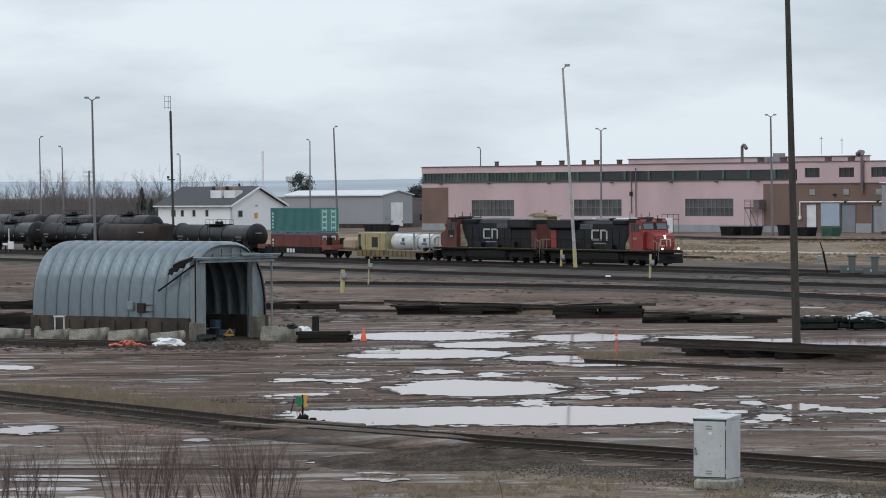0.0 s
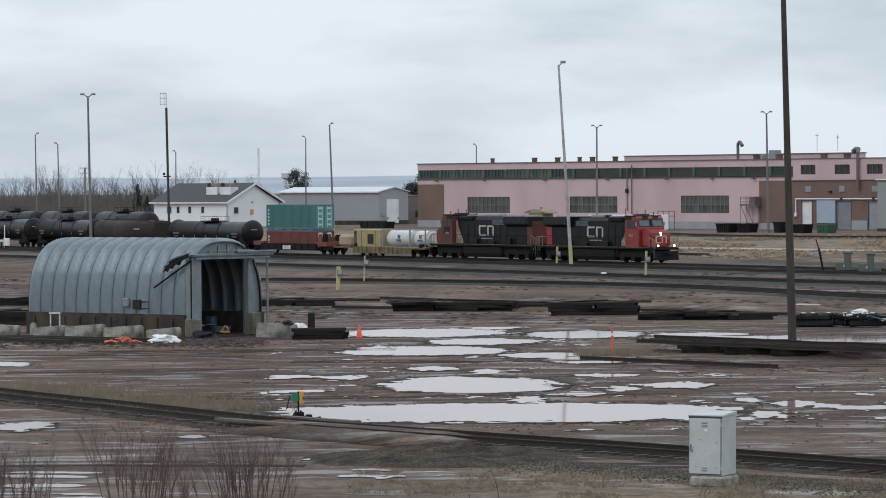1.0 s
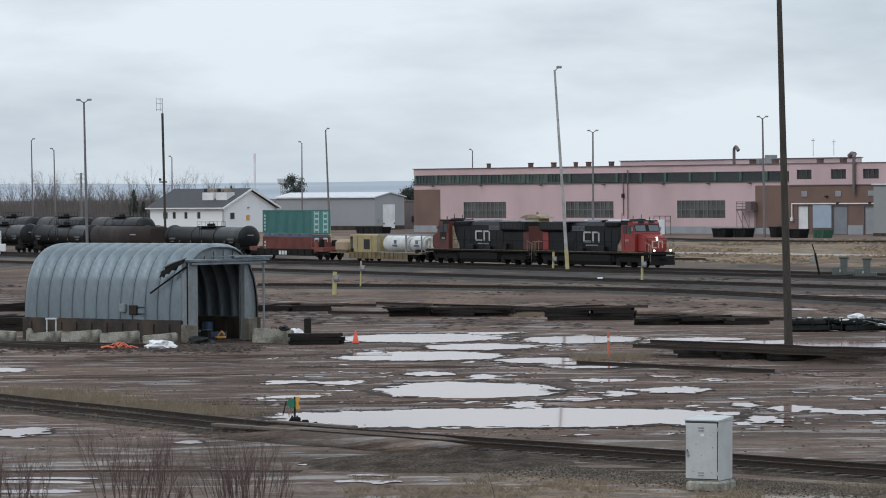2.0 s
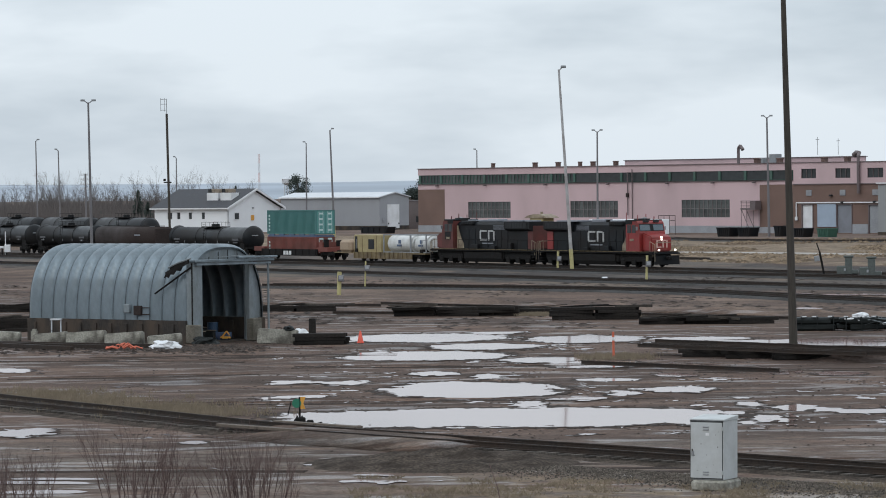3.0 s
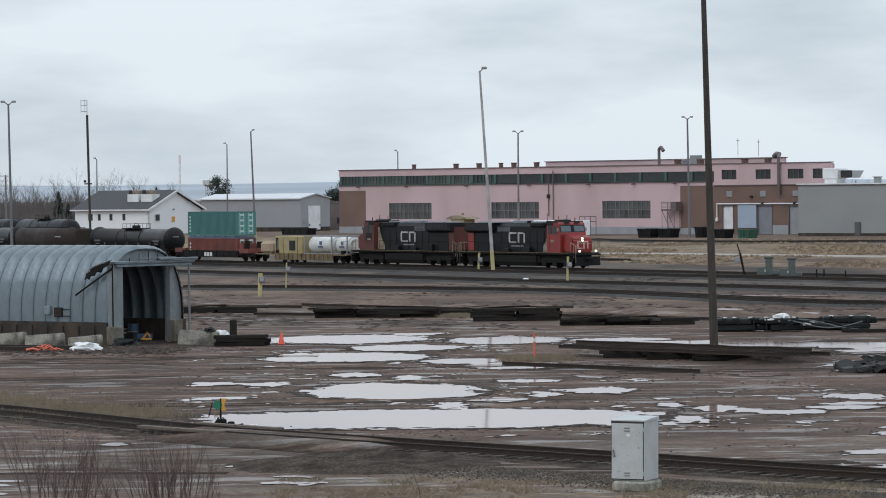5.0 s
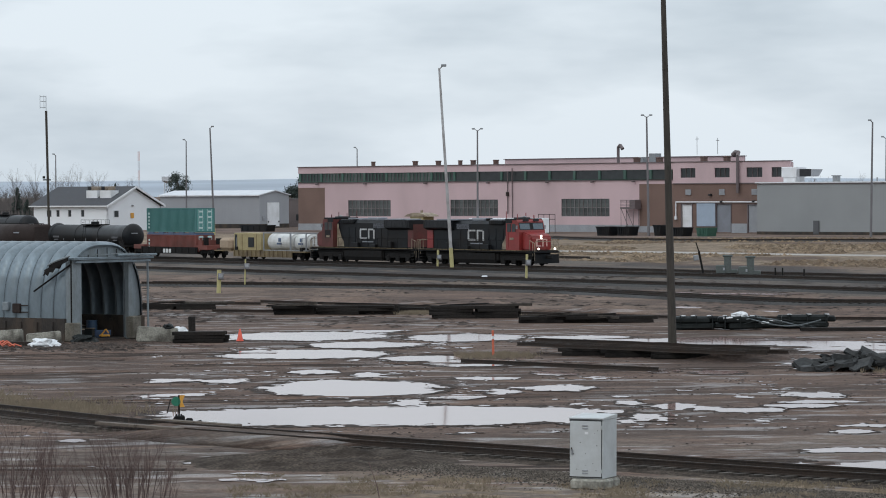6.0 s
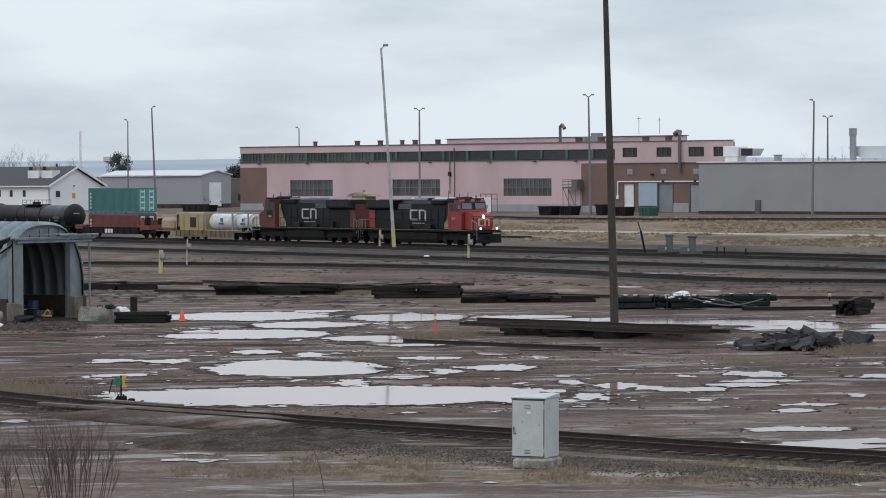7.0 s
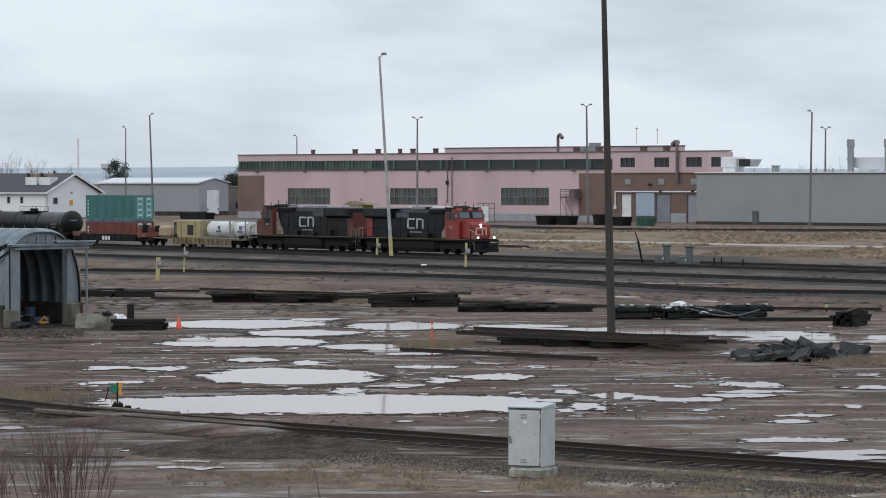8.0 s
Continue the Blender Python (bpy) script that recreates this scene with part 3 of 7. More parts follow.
# ---- railway tracks ----
def smooth_line(points, step):
    """Evenly spaced points on a smooth curve through the given ones."""
    pts = [Vector((*p, 0)) for p in points]
    pts = [pts[0] * 2 - pts[1], *pts, pts[-1] * 2 - pts[-2]]
    fine = []
    for i in range(1, len(pts) - 2):
        a, b, c, d = pts[i - 1:i + 3]
        for k in range(60):
            t = k / 60
            fine.append(0.5 * (2 * b + (c - a) * t + (2 * a - 5 * b + 4 * c - d) * t * t + (3 * b - a - 3 * c + d) * t ** 3))
    fine.append(pts[-2])
    out, left = [fine[0]], step
    for p, q in zip(fine, fine[1:]):
        seg, done = (q - p).length, 0.0
        while seg - done >= left:
            done += left
            out.append(p + (q - p) * (done / seg))
            left = step
        left -= seg - done
    return out


def frames_of(line):
    for i, p in enumerate(line):
        d = (line[min(i + 1, len(line) - 1)] - line[max(i - 1, 0)]).normalized()
        yield p, d, Vector((-d.y, d.x, 0))


RAIL_SHAPE = ((-0.07, 0.0), (0.07, 0.0), (0.07, 0.02), (0.015, 0.04), (0.015, 0.13), (0.037, 0.14), (0.037, 0.18), (-0.037, 0.18), (-0.037, 0.14), (-0.015, 0.13), (-0.015, 0.04), (-0.07, 0.02))


def sweep(line, shape, off, z):
    bm = bmesh.new()
    rings = []
    for p, d, s in frames_of(line):
        rings.append([bm.verts.new(p + s * (off + u) + Vector((0, 0, z + v))) for u, v in shape])
    for a, b in zip(rings, rings[1:]):
        for i in range(len(shape)):
            j = (i + 1) % len(shape)
            bm.faces.new((a[i], a[j], b[j], b[i]))
    bm.faces.new(rings[0])
    bm.faces.new(rings[-1][::-1])
    return bm


def track(points, label, z=0.0, singly=False, bed=0.16, stone=None):
    t = thing("railway_track", Matrix(), label, "railway track", "yard tracks", "structure")
    line = smooth_line(points, 4.0)
    part("ballast_bed", sweep(line, ((-2.1, -0.05), (2.1, -0.05), (1.4, bed), (-1.4, bed)), 0, z), stone or M_BALLAST, t, "stone ballast")
    for off in (-0.75, 0.75):
        part("rail", sweep(line, RAIL_SHAPE, off, z + bed + (0.06 if singly else 0.02)), M_RAIL, t)
    me = mesh_of("sleeper", boxes((0, 0, 0, 0.23, 2.6, 0.16, 0.012)), M_OLDTIE if singly else M_TIE)
    ties = list(frames_of(smooth_line(points, 0.56)))
    if singly:
        rnd = random.Random(8)
        for p, d, s in ties:
            share("sleeper", me, t, pose(p.x, p.y, z + bed - 0.01 + rnd.uniform(-0.015, 0.01), 0, 0, math.degrees(math.atan2(d.y, d.x)) + rnd.uniform(-2, 2)))
    else:
        verts, faces = [], []
        for p, d, s in ties:
            k = len(verts)
            for a, b, c in ((-1, -1, 0), (1, -1, 0), (1, 1, 0), (-1, 1, 0), (-1, -1, 1), (1, -1, 1), (1, 1, 1), (-1, 1, 1)):
                q = p + d * 0.115 * a + s * 1.3 * b
                verts.append((q.x, q.y, z + bed + 0.035 * c))
            faces += [(k + 4, k + 5, k + 6, k + 7), (k, k + 1, k + 5, k + 4), (k + 1, k + 2, k + 6, k + 5), (k + 2, k + 3, k + 7, k + 6), (k + 3, k, k + 4, k + 7)]
        sm = bpy.data.meshes.new("sleepers")
        sm.from_pydata(verts, [], faces)
        sm.materials.append(M_TIE)
        o = new("sleepers", sm)
        o.parent = t
        tagged(o, kind="stuff")
    return t


ALONG = Vector((0.5, -0.866, 0))


def straight(x, y, back, ahead):
    """Two ends of a line through x, y that runs with the main line."""
    return [(x - ALONG.x * back, y - ALONG.y * back), (x, y), (x + ALONG.x * ahead, y + ALONG.y * ahead)]


NOSE = (19.52, 376.0)
RAIL_TOP = 0.2
track(straight(*NOSE, 260, 160), "straight main line track on dark ballast beneath the train", bed=0.0)
track(straight(-0.02, 386.18, 260, 150), "straight yard track on dark ballast in front of the train")
track(straight(-0.02, 349.97, 230, 130), "straight yard track on dark ballast with rusty rails")
track([(-15.89, 322.62), (-0.03, 311.07), (15.33, 293.67), (29.16, 260.6), (38.83, 252.88), (44.48, 237.75)], "disused yard track half sunk in dirt")
track(straight(-52.0, 560.0, 120, 160), "siding behind the train with parked tank cars", bed=0.0)
track([(30.63, 585.43), (35.89, 563.06), (49.24, 541.81), (61.39, 534.32), (80.53, 524.5)], "siding along the workshops in gravel")


def tyre_ruts():
    """Shallow ridges pressed up by lorry tyres in long curves across the mud."""
    t = thing("tyre_ruts", Matrix(), "curving tyre ruts pressed into the wet mud", "tyre ruts", kind="structure")
    rnd = random.Random(17)
    for k in range(16):
        y = rnd.choice((rnd.uniform(147, 152), rnd.uniform(166, 178), rnd.uniform(178, 192), rnd.uniform(112, 124)))
        x = rnd.uniform(-0.1, 0.15) * y
        span, bow, a = rnd.uniform(4, 9), rnd.uniform(-4, 4), rnd.uniform(-0.3, 0.3)
        ends = [(x - span, y - a * span), (x, y + bow * 0.5), (x + span, y + a * span + bow * 0.2)]
        line = smooth_line(ends, 0.6)
        for off in (-0.95, -0.55, 0.55, 0.95):
            w, h = rnd.uniform(0.08, 0.16), rnd.uniform(0.012, 0.03)
            bm = sweep(line, ((-w, -0.02), (w, -0.02), (w * 0.3, h), (-w * 0.3, h)), off, 0)
            for v in bm.verts:
                if v.co.z > 0:
                    v.co.z *= 0.5 + 1.2 * abs(noise.noise(v.co * 0.7))
            part("ridge", bm, M_WETMUD if off < 0 or k % 2 else M_GROUND, t)


tyre_ruts()


def earth_bank():
    """Low uneven ridge of brown soil behind the sleeper piles."""
    line = smooth_line([(-14.16, 279.31), (-3.33, 274.24), (8.0, 260.22), (18.06, 245.38), (26.22, 234.4), (35.59, 231.81)], 0.8)
    bm = sweep(line, ((-3.2, -0.05), (3.2, -0.05), (2.0, 0.22), (0.7, 0.42), (-0.8, 0.4), (-2.2, 0.18)), 0, 0)
    for v in bm.verts:
        if v.co.z > 0:
            v.co.z *= 0.45 + 1.1 * max(-0.35, noise.noise(v.co * 0.22)) + 0.4 * noise.noise(v.co * 0.9)
    single("earth_bank", bm, M_GROUND, Matrix(), "low uneven bank of brown earth along the yard", "earth bank", kind="structure", smooth=True)


earth_bank()
track([(-19.1, 152.4), (-16.6, 147.61), (-11.68, 139.16), (-6.65, 130.3), (-2.63, 125.03), (0.91, 120.71), (6.72, 113.92), (11.98, 107.42), (15.87, 103.37), (18.08, 100.54)],
      "rusty foreground track crossing the muddy yard", singly=True, bed=0.05, stone=M_NEARBALLAST)


# ---- workshops: pink and brick building; local x runs along the front, local y goes back ----
def window_grid(parent, x0, z0, x1, z1, cols, rows, glass, frame_mat, y=0.0, bar=0.09):
    """A recessed steel window with panes of their own."""
    w = thing("window", pose(0, 0, 0), "", "")
    w.parent = parent
    fr = bmesh.new()
    for x in np.linspace(x0, x1, cols + 1):
        box(fr, x, y - 0.03, (z0 + z1) / 2, bar, 0.12, z1 - z0)
    for z in np.linspace(z0, z1, rows + 1):
        box(fr, (x0 + x1) / 2, y - 0.032, z, x1 - x0 + bar, 0.11, bar)
    part("frame", fr, frame_mat, w)
    pw, ph = (x1 - x0) / cols, (z1 - z0) / rows
    me = mesh_of("pane", boxes((0, 0, 0, pw - bar * 0.6, 0.03, ph - bar * 0.6)), glass)
    for i in range(cols):
        for j in range(rows):
            share("pane", me, w, pose(x0 + pw * (i + 0.5), y + 0.02, z0 + ph * (j + 0.5)))
    return w


def wall_with_holes(bm, x0, x1, z0, z1, holes, y0=0.0, thick=0.4):
    """One wall from x0 to x1 with rectangular holes (x0, z0, x1, z1) through it."""
    xs = sorted({x0, x1, *(h[0] for h in holes), *(h[2] for h in holes)})
    zs = sorted({z0, z1, *(h[1] for h in holes), *(h[3] for h in holes)})
    made = {}

    def at(i, j, k):
        if (i, j, k) not in made:
            made[i, j, k] = bm.verts.new((xs[i], y0 + thick * k, zs[j]))
        return made[i, j, k]

    def solid(i, j):
        if not (0 <= i < len(xs) - 1 and 0 <= j < len(zs) - 1):
            return False
        x, z = (xs[i] + xs[i + 1]) / 2, (zs[j] + zs[j + 1]) / 2
        return not any(h[0] < x < h[2] and h[1] < z < h[3] for h in holes)

    for i in range(len(xs) - 1):
        for j in range(len(zs) - 1):
            if not solid(i, j):
                continue
            for k in (0, 1):
                bm.faces.new((at(i, j, k), at(i + 1, j, k), at(i + 1, j + 1, k), at(i, j + 1, k)))
            for di, dj, a, b in ((-1, 0, (i, j), (i, j + 1)), (1, 0, (i + 1, j), (i + 1, j + 1)), (0, -1, (i, j), (i + 1, j)), (0, 1, (i, j + 1), (i + 1, j + 1))):
                if not solid(i + di, j + dj):
                    bm.faces.new((at(*a, 0), at(*b, 0), at(*b, 1), at(*a, 1)))


def rect(a, b):
    """A rectangle from its upper left and lower right corner."""
    return (a[0], b[1], b[0], a[1])


LEFT, STEP, CORNER, RIGHT = -92.1, 0.15, 8.35, 35.4
SHOP_WINDOWS = [rect(*p) for p in (((-77.4, 5.42), (-65.2, 2.52)), ((-48.6, 5.46), (-35.8, 2.6)), ((-19.3, 5.55), (-7.2, 2.6)))]


def workshop():
    b = thing("workshop_building", pose(48.8, 649.2, 0, 0, 0, -52), "long pink and brown brick railway workshop with a flat roof", "building")
    front = bmesh.new()
    wall_with_holes(front, LEFT + 7.9, STEP, 1.2, 8.62, SHOP_WINDOWS)
    part("wall", front, M_PINK, b, "pink painted front wall")
    part("parapet", boxes(((LEFT + CORNER) / 2, 0.2, 10.85, CORNER - LEFT, 0.4, 1.15)), M_PINK, b, "pink upper wall band")
    part("coping", boxes(((LEFT + RIGHT) / 2, 0.15, 11.46, RIGHT - LEFT + 0.3, 0.7, 0.12)), M_CAP, b, "dark roof edge")
    part("ledge", boxes(((LEFT + CORNER) / 2, 0.1, 8.57, CORNER - LEFT, 0.55, 0.12)), M_CAP, b)
    part("lintel_panel", boxes(((STEP + CORNER) / 2, 0.2, 8.28, CORNER - STEP, 0.4, 0.66)), M_PINK, b)
    part("brick_panel", boxes((LEFT + 3.95, 0.2, 4.45, 7.9, 0.4, 6.5)), M_BRICK, b, "brown brick end bay")
    part("lintel", boxes((LEFT + 3.95, 0.2, 8.15, 7.9, 0.42, 0.9)), M_PINK, b)
    part("plinth", boxes(((LEFT + STEP) / 2, 0.17, 0.6, STEP - LEFT, 0.46, 1.2)), M_PLINTH, b, "grey concrete plinth")
    part("end_wall", boxes((LEFT + 0.2, 11.2, 5.7, 0.4, 21.6, 11.4)), M_BRICK, b)
    def slab(outline, z0, z1):
        bm = bmesh.new()
        lo = [bm.verts.new((x, y, z0)) for x, y in outline]
        hi = [bm.verts.new((x, y, z1)) for x, y in outline]
        bm.faces.new(lo)
        bm.faces.new(hi[::-1])
        for i in range(len(lo)):
            k = (i + 1) % len(lo)
            bm.faces.new((lo[i], lo[k], hi[k], hi[i]))
        return bm

    part("roof", slab(((LEFT + 0.3, 0.45), (RIGHT - 0.3, 0.45), (RIGHT - 22, 21.8), (LEFT + 0.3, 21.8)), 11.0, 11.3), M_SHINGLE, b)
    part("splayed_wall", slab(((RIGHT - 0.4, 0.42), (RIGHT, 0.42), (RIGHT - 21.6, 22), (RIGHT - 22, 22)), 0, 11.3), M_PINK, b)
    part("back_wall", boxes(((LEFT + RIGHT - 22) / 2, 22.2, 5.6, RIGHT - LEFT - 22, 0.4, 11.2)), M_BRICK, b)
    for w in SHOP_WINDOWS:
        window_grid(b, *w, 11, 2, M_OLDGLASS, M_STEELSASH, 0.12, 0.1)
    # clerestory: pairs of bays between green mullions
    x, n = LEFT + 0.3, 0
    while x < CORNER - 1:
        wide = 6.3
        x1 = min(x + wide, CORNER - 0.3)
        old = x < -48
        window_grid(b, x + 0.45, 8.75, x1 - 0.1, 10.25, 6 if old else 1, 1, M_OLDGLASS if old and n % 3 else M_DARKGLASS, M_GREENFRAME, 0.15, 0.12 if old else 0.05)
        part("mullion", boxes((x + 0.18, 0.14, 9.5, 0.55, 0.3, 1.55)), M_GREENFRAME, b, "green painted mullion")
        x, n = x1, n + 1
    part("clerestory_back", boxes(((LEFT + CORNER) / 2, 0.55, 9.5, CORNER - LEFT, 0.1, 1.7)), M_DARK, b)
    # brick wing with doors under a pink upper storey
    doors = [(10.3, 0.1, 12.9, 4.6), (18.5, 0.1, 22.0, 4.6), (25.8, 0.1, 29.3, 4.5)]
    wing = bmesh.new()
    wall_with_holes(wing, STEP, RIGHT, 0.0, 7.95, doors)
    part("wing_wall", wing, M_BRICK, b, "brown brick wall")
    ups = [(10.2, 8.9, 13.7, 10.45), (18.2, 8.9, 21.7, 10.45), (25.6, 8.9, 29.2, 10.45), (31.3, 8.9, 34.6, 10.45)]
    upper = bmesh.new()
    wall_with_holes(upper, CORNER, RIGHT, 7.95, 11.4, ups, -0.06)
    part("upper_wall", upper, M_PINK, b, "pink upper storey")
    part("string_course", boxes(((CORNER + RIGHT) / 2, 0.1, 7.95, RIGHT - CORNER, 0.5, 0.14)), M_CAP, b)
    for u in ups:
        window_grid(b, *u, 3, 1, M_DARKGLASS, M_CAP, 0.12, 0.08)
    for i, (d, mt) in enumerate(zip(doors, (M_WHITETRIM, M_GREYDOOR, M_PLINTH))):
        dr = part("door", boxes(((d[0] + d[2]) / 2, 0.2, (d[1] + d[3]) / 2, d[2] - d[0] - 0.1, 0.12, d[3] - d[1])), mt, b, ("white", "grey", "grey half-glazed")[i] + " roller door")
        part("slat", boxes(*[((d[0] + d[2]) / 2, 0.125, z, d[2] - d[0] - 0.16, 0.05, 0.05) for z in np.arange(0.5, 4.4, 0.5)]), mt, dr)
        part("door_frame", boxes((d[0], 0.0, 2.3, 0.16, 0.2, 4.6), (d[2], 0.0, 2.3, 0.16, 0.2, 4.6), ((d[0] + d[2]) / 2, 0.0, d[3] + 0.06, d[2] - d[0] + 0.3, 0.2, 0.16)), M_CAP, b)
    part("sliding_panel", boxes((16.2, -0.12, 2.9, 4.3, 0.1, 3.7)), M_BLUEDOOR, b, "pale blue sliding door panel")
    part("panel_rail", boxes((16.0, -0.12, 4.82, 9, 0.14, 0.12)), M_CAP, b)
    part("plinth", boxes((23.9, -0.04, 0.75, 3.5, 0.2, 1.5)), M_PLINTH, b)
    part("plinth", boxes((4.2, -0.04, 0.5, 8.0, 0.2, 1.0)), M_PLINTH, b)
    for x in (12.0, 19.9, 27.4):
        part("vent", boxes((x, -0.05, 6.55, 1.25, 0.16, 0.9), *[(x, -0.14, 6.3 + 0.18 * k, 1.1, 0.04, 0.05) for k in range(4)]), M_PLINTH, b, "pale louvred wall vent")
    for x, z in ((17.3, 6.1), (20, 5.0), (27.4, 5.05)):
        part("wall_lamp", boxes((x, -0.25, z, 0.5, 0.5, 0.3, 0.05), (x, -0.05, z + 0.1, 0.15, 0.2, 0.15)), M_DARK, b)
    pipe = rods(((9.2, -0.25, 2.5), (9.2, -0.25, 4.95), 0.11), ((9.2, -0.25, 4.95), (RIGHT - 1, -0.25, 4.95), 0.11))
    part("pipe", pipe, M_WHITETRIM, b, "white pipe along the wall")
    part("pipe_box", boxes((9.2, -0.25, 2.4, 0.5, 0.3, 0.6, 0.04)), M_WHITETRIM, b)
    flue = bmesh.new()
    rod(flue, (24.0, -0.5, 6.4), (24.0, -0.5, 12.3), 0.26, seg=12)
    rod(flue, (24.0, -0.5, 12.2), (23.5, 0.2, 12.9), 0.3, seg=12)
    rod(flue, (23.6, 0.1, 12.85), (22.3, 0.7, 12.95), 0.34, seg=12)
    rod(flue, (22.4, 0.7, 12.95), (21.7, 0.8, 12.5), 0.36, 0.44, seg=12)
    part("flue", flue, M_CAP, b, "brown exhaust duct")
    # roof cowls
    for u in (-71.8, -59.9, -53.5, -47.5, -44.0, -37.9, -1.9, 3.6, 14.2, 19.6):
        s = (0.85 if u > -5 else 0.7) if u not in (-71.8, -47.5) else 0.55
        part("roof_cowl", boxes((u, 1.4, 11.75, s, s, 0.9, 0.04), (u, 1.4, 12.2, s * 1.15, s * 1.15, 0.2, 0.03)), M_COWL, b, "brown metal roof cowl")
    part("penthouse", slab(((-48, 12), (12.5, 12), (5.5, 19), (-48, 19)), 11.3, 12.4), M_PINK, b, "pink raised roof section")
    part("penthouse_coping", slab(((-48.2, 11.8), (12.8, 11.8), (5.7, 19.2), (-48.2, 19.2)), 12.4, 12.5), M_CAP, b)
    part("roof_box", boxes((-2.5, 6, 12.2, 1.5, 1.5, 1.6, 0.05), (-5.5, 6, 11.9, 1.0, 1, 1.0, 0.05)), M_STEEL, b, "grey roof unit")
    goose = bmesh.new()
    rod(goose, (-10.5, 5, 11.3), (-10.5, 5, 14.1), 0.25, seg=10)
    rod(goose, (-10.5, 5, 14.1), (-10.0, 5, 14.5), 0.26, seg=10)
    rod(goose, (-10.0, 5, 14.5), (-9.4, 5, 13.8), 0.26, 0.32, seg=10)
    part("gooseneck_vent", goose, M_CAP, b)
    for u, z in ((15, 15.8), (20, 15.5)):
        part("aerial", rods(((u - 18, 16, 12.8), (u - 18, 16, z), 0.06), ((u - 18.4, 16, z - 0.4), (u - 17.6, 16, z - 0.4), 0.05), seg=4), M_STEEL, b)
    # steel stair and landing against the wall
    st = bmesh.new()
    for x in (-2.6, 0.4):
        for y in (-0.4, -1.6):
            rod(st, (x, y, 0.2), (x, y, 5.3), 0.06, seg=4)
    box(st, -0.9, -1.0, 4.0, 3.6, 1.4, 0.3)
    box(st, 0.2, -1.0, 4.7, 1.3, 1.3, 1.3)
    for z in (4.5, 5.0, 5.3):
        rod(st, (-2.7, -1.65, z), (0.6, -1.65, z), 0.05, seg=4)
    rod(st, (-2.6, -1.6, 4.0), (-0.5, -1.6, 0.3), 0.08, seg=4)
    rod(st, (-2.2, -0.9, 4.0), (0.0, -0.9, 0.3), 0.08, seg=4)
    part("stair_landing", st, M_CAP, b, "dark steel stair landing")
    for u, z0, z1 in ((-33.0, 3.0, 10.3), (-31.8, 0.5, 10.8)):
        part("downpipe", rods(((u, -0.2, z0), (u, -0.2, z1), 0.09)), M_CAP, b)
    part("junction_box", boxes((-33.0, -0.25, 6.4, 0.5, 0.3, 0.7)), M_HOPPER, b)
    for u in (-86, -72, -55, -38, -22.5, -11.0, -0.8):
        part("flood_lamp", boxes((u, -0.45, 8.35, 0.45, 0.5, 0.25, 0.04), (u, -0.15, 8.42, 0.1, 0.3, 0.1)), M_CAP, b)
    return b


workshop()


def grey_hall():
    b = thing("grey_hall", pose(64.4, 612.0, 0, 0, 0, -52), "long plain grey metal-clad hall with rooftop machinery", "building")
    L, T = 95.0, 8.05
    part("wall", boxes((L / 2, 12, T / 2 - 0.2, L, 24, T - 0.2)), M_GREYCLAD, b, "smooth grey cladding")
    part("coping", boxes((L / 2, 12, T - 0.22, L + 0.3, 24.3, 0.16)), M_CAP, b, "dark roof edge")
    part("roof_edge", boxes((L / 2, 12, T - 0.05, L + 0.5, 24.5, 0.18)), M_WHITETRIM, b, "pale roof edge")
    part("base", boxes((L / 2, -0.05, 0.2, L, 0.2, 0.5)), M_DARKCONC, b)
    part("door", boxes((13.0, -0.1, 1.1, 1.2, 0.14, 2.1), (13.0, -0.18, 1.1, 0.9, 0.06, 1.8)), M_STENCIL, b, "grey steel side door")
    unit = part("air_handler", boxes((5.6, 2.5, 9.6, 3.2, 2.4, 1.6, 0.08), (5.6, 2.5, 8.4, 2.6, 2.0, 0.8)), M_WHITETRIM, b, "white rooftop air handler")
    hood = bmesh.new()
    prism(hood, ((7.2, 8.9), (9.9, 8.9), (10.8, 10.0), (7.2, 10.1)), 1.6, 3.6)
    part("hood", hood, M_GREYCLAD2, unit)
    part("grille", boxes((9.0, 1.57, 9.5, 2.4, 0.08, 1.1)), M_DARK, unit)
    for u in (30.6, 38.2):
        st = bmesh.new()
        rod(st, (u, 2.5, 8), (u, 2.5, 11.9), 0.5, seg=16)
        rod(st, (u, 2.5, 11.8), (u, 2.5, 12.9), 0.6, 0.58, seg=16)
        part("chimney", st, M_STEEL, b, "pale round metal stack")
    hood = bmesh.new()
    prism(hood, ((28.9, 10.1), (29.8, 8.9), (32, 8.4), (36.0, 8.4), (36.0, 10.2), (29.8, 10.2)), 3.2, 5.2)
    part("fan_housing", hood, M_GREYROOF, b, "pale fan housing")
    part("roof_vent", boxes((14.8, 2.5, 8.5, 0.9, 0.9, 0.9, 0.06), (14.8, 2.5, 9.0, 1.1, 1.1, 0.12)), M_STEEL, b)
    part("gable_vent", rods(((21, 5, 8), (21, 5, 8.7), 0.12), ((24.5, 5, 8), (24.5, 5, 8.6), 0.15)), M_STEEL, b)
    return b


grey_hall()


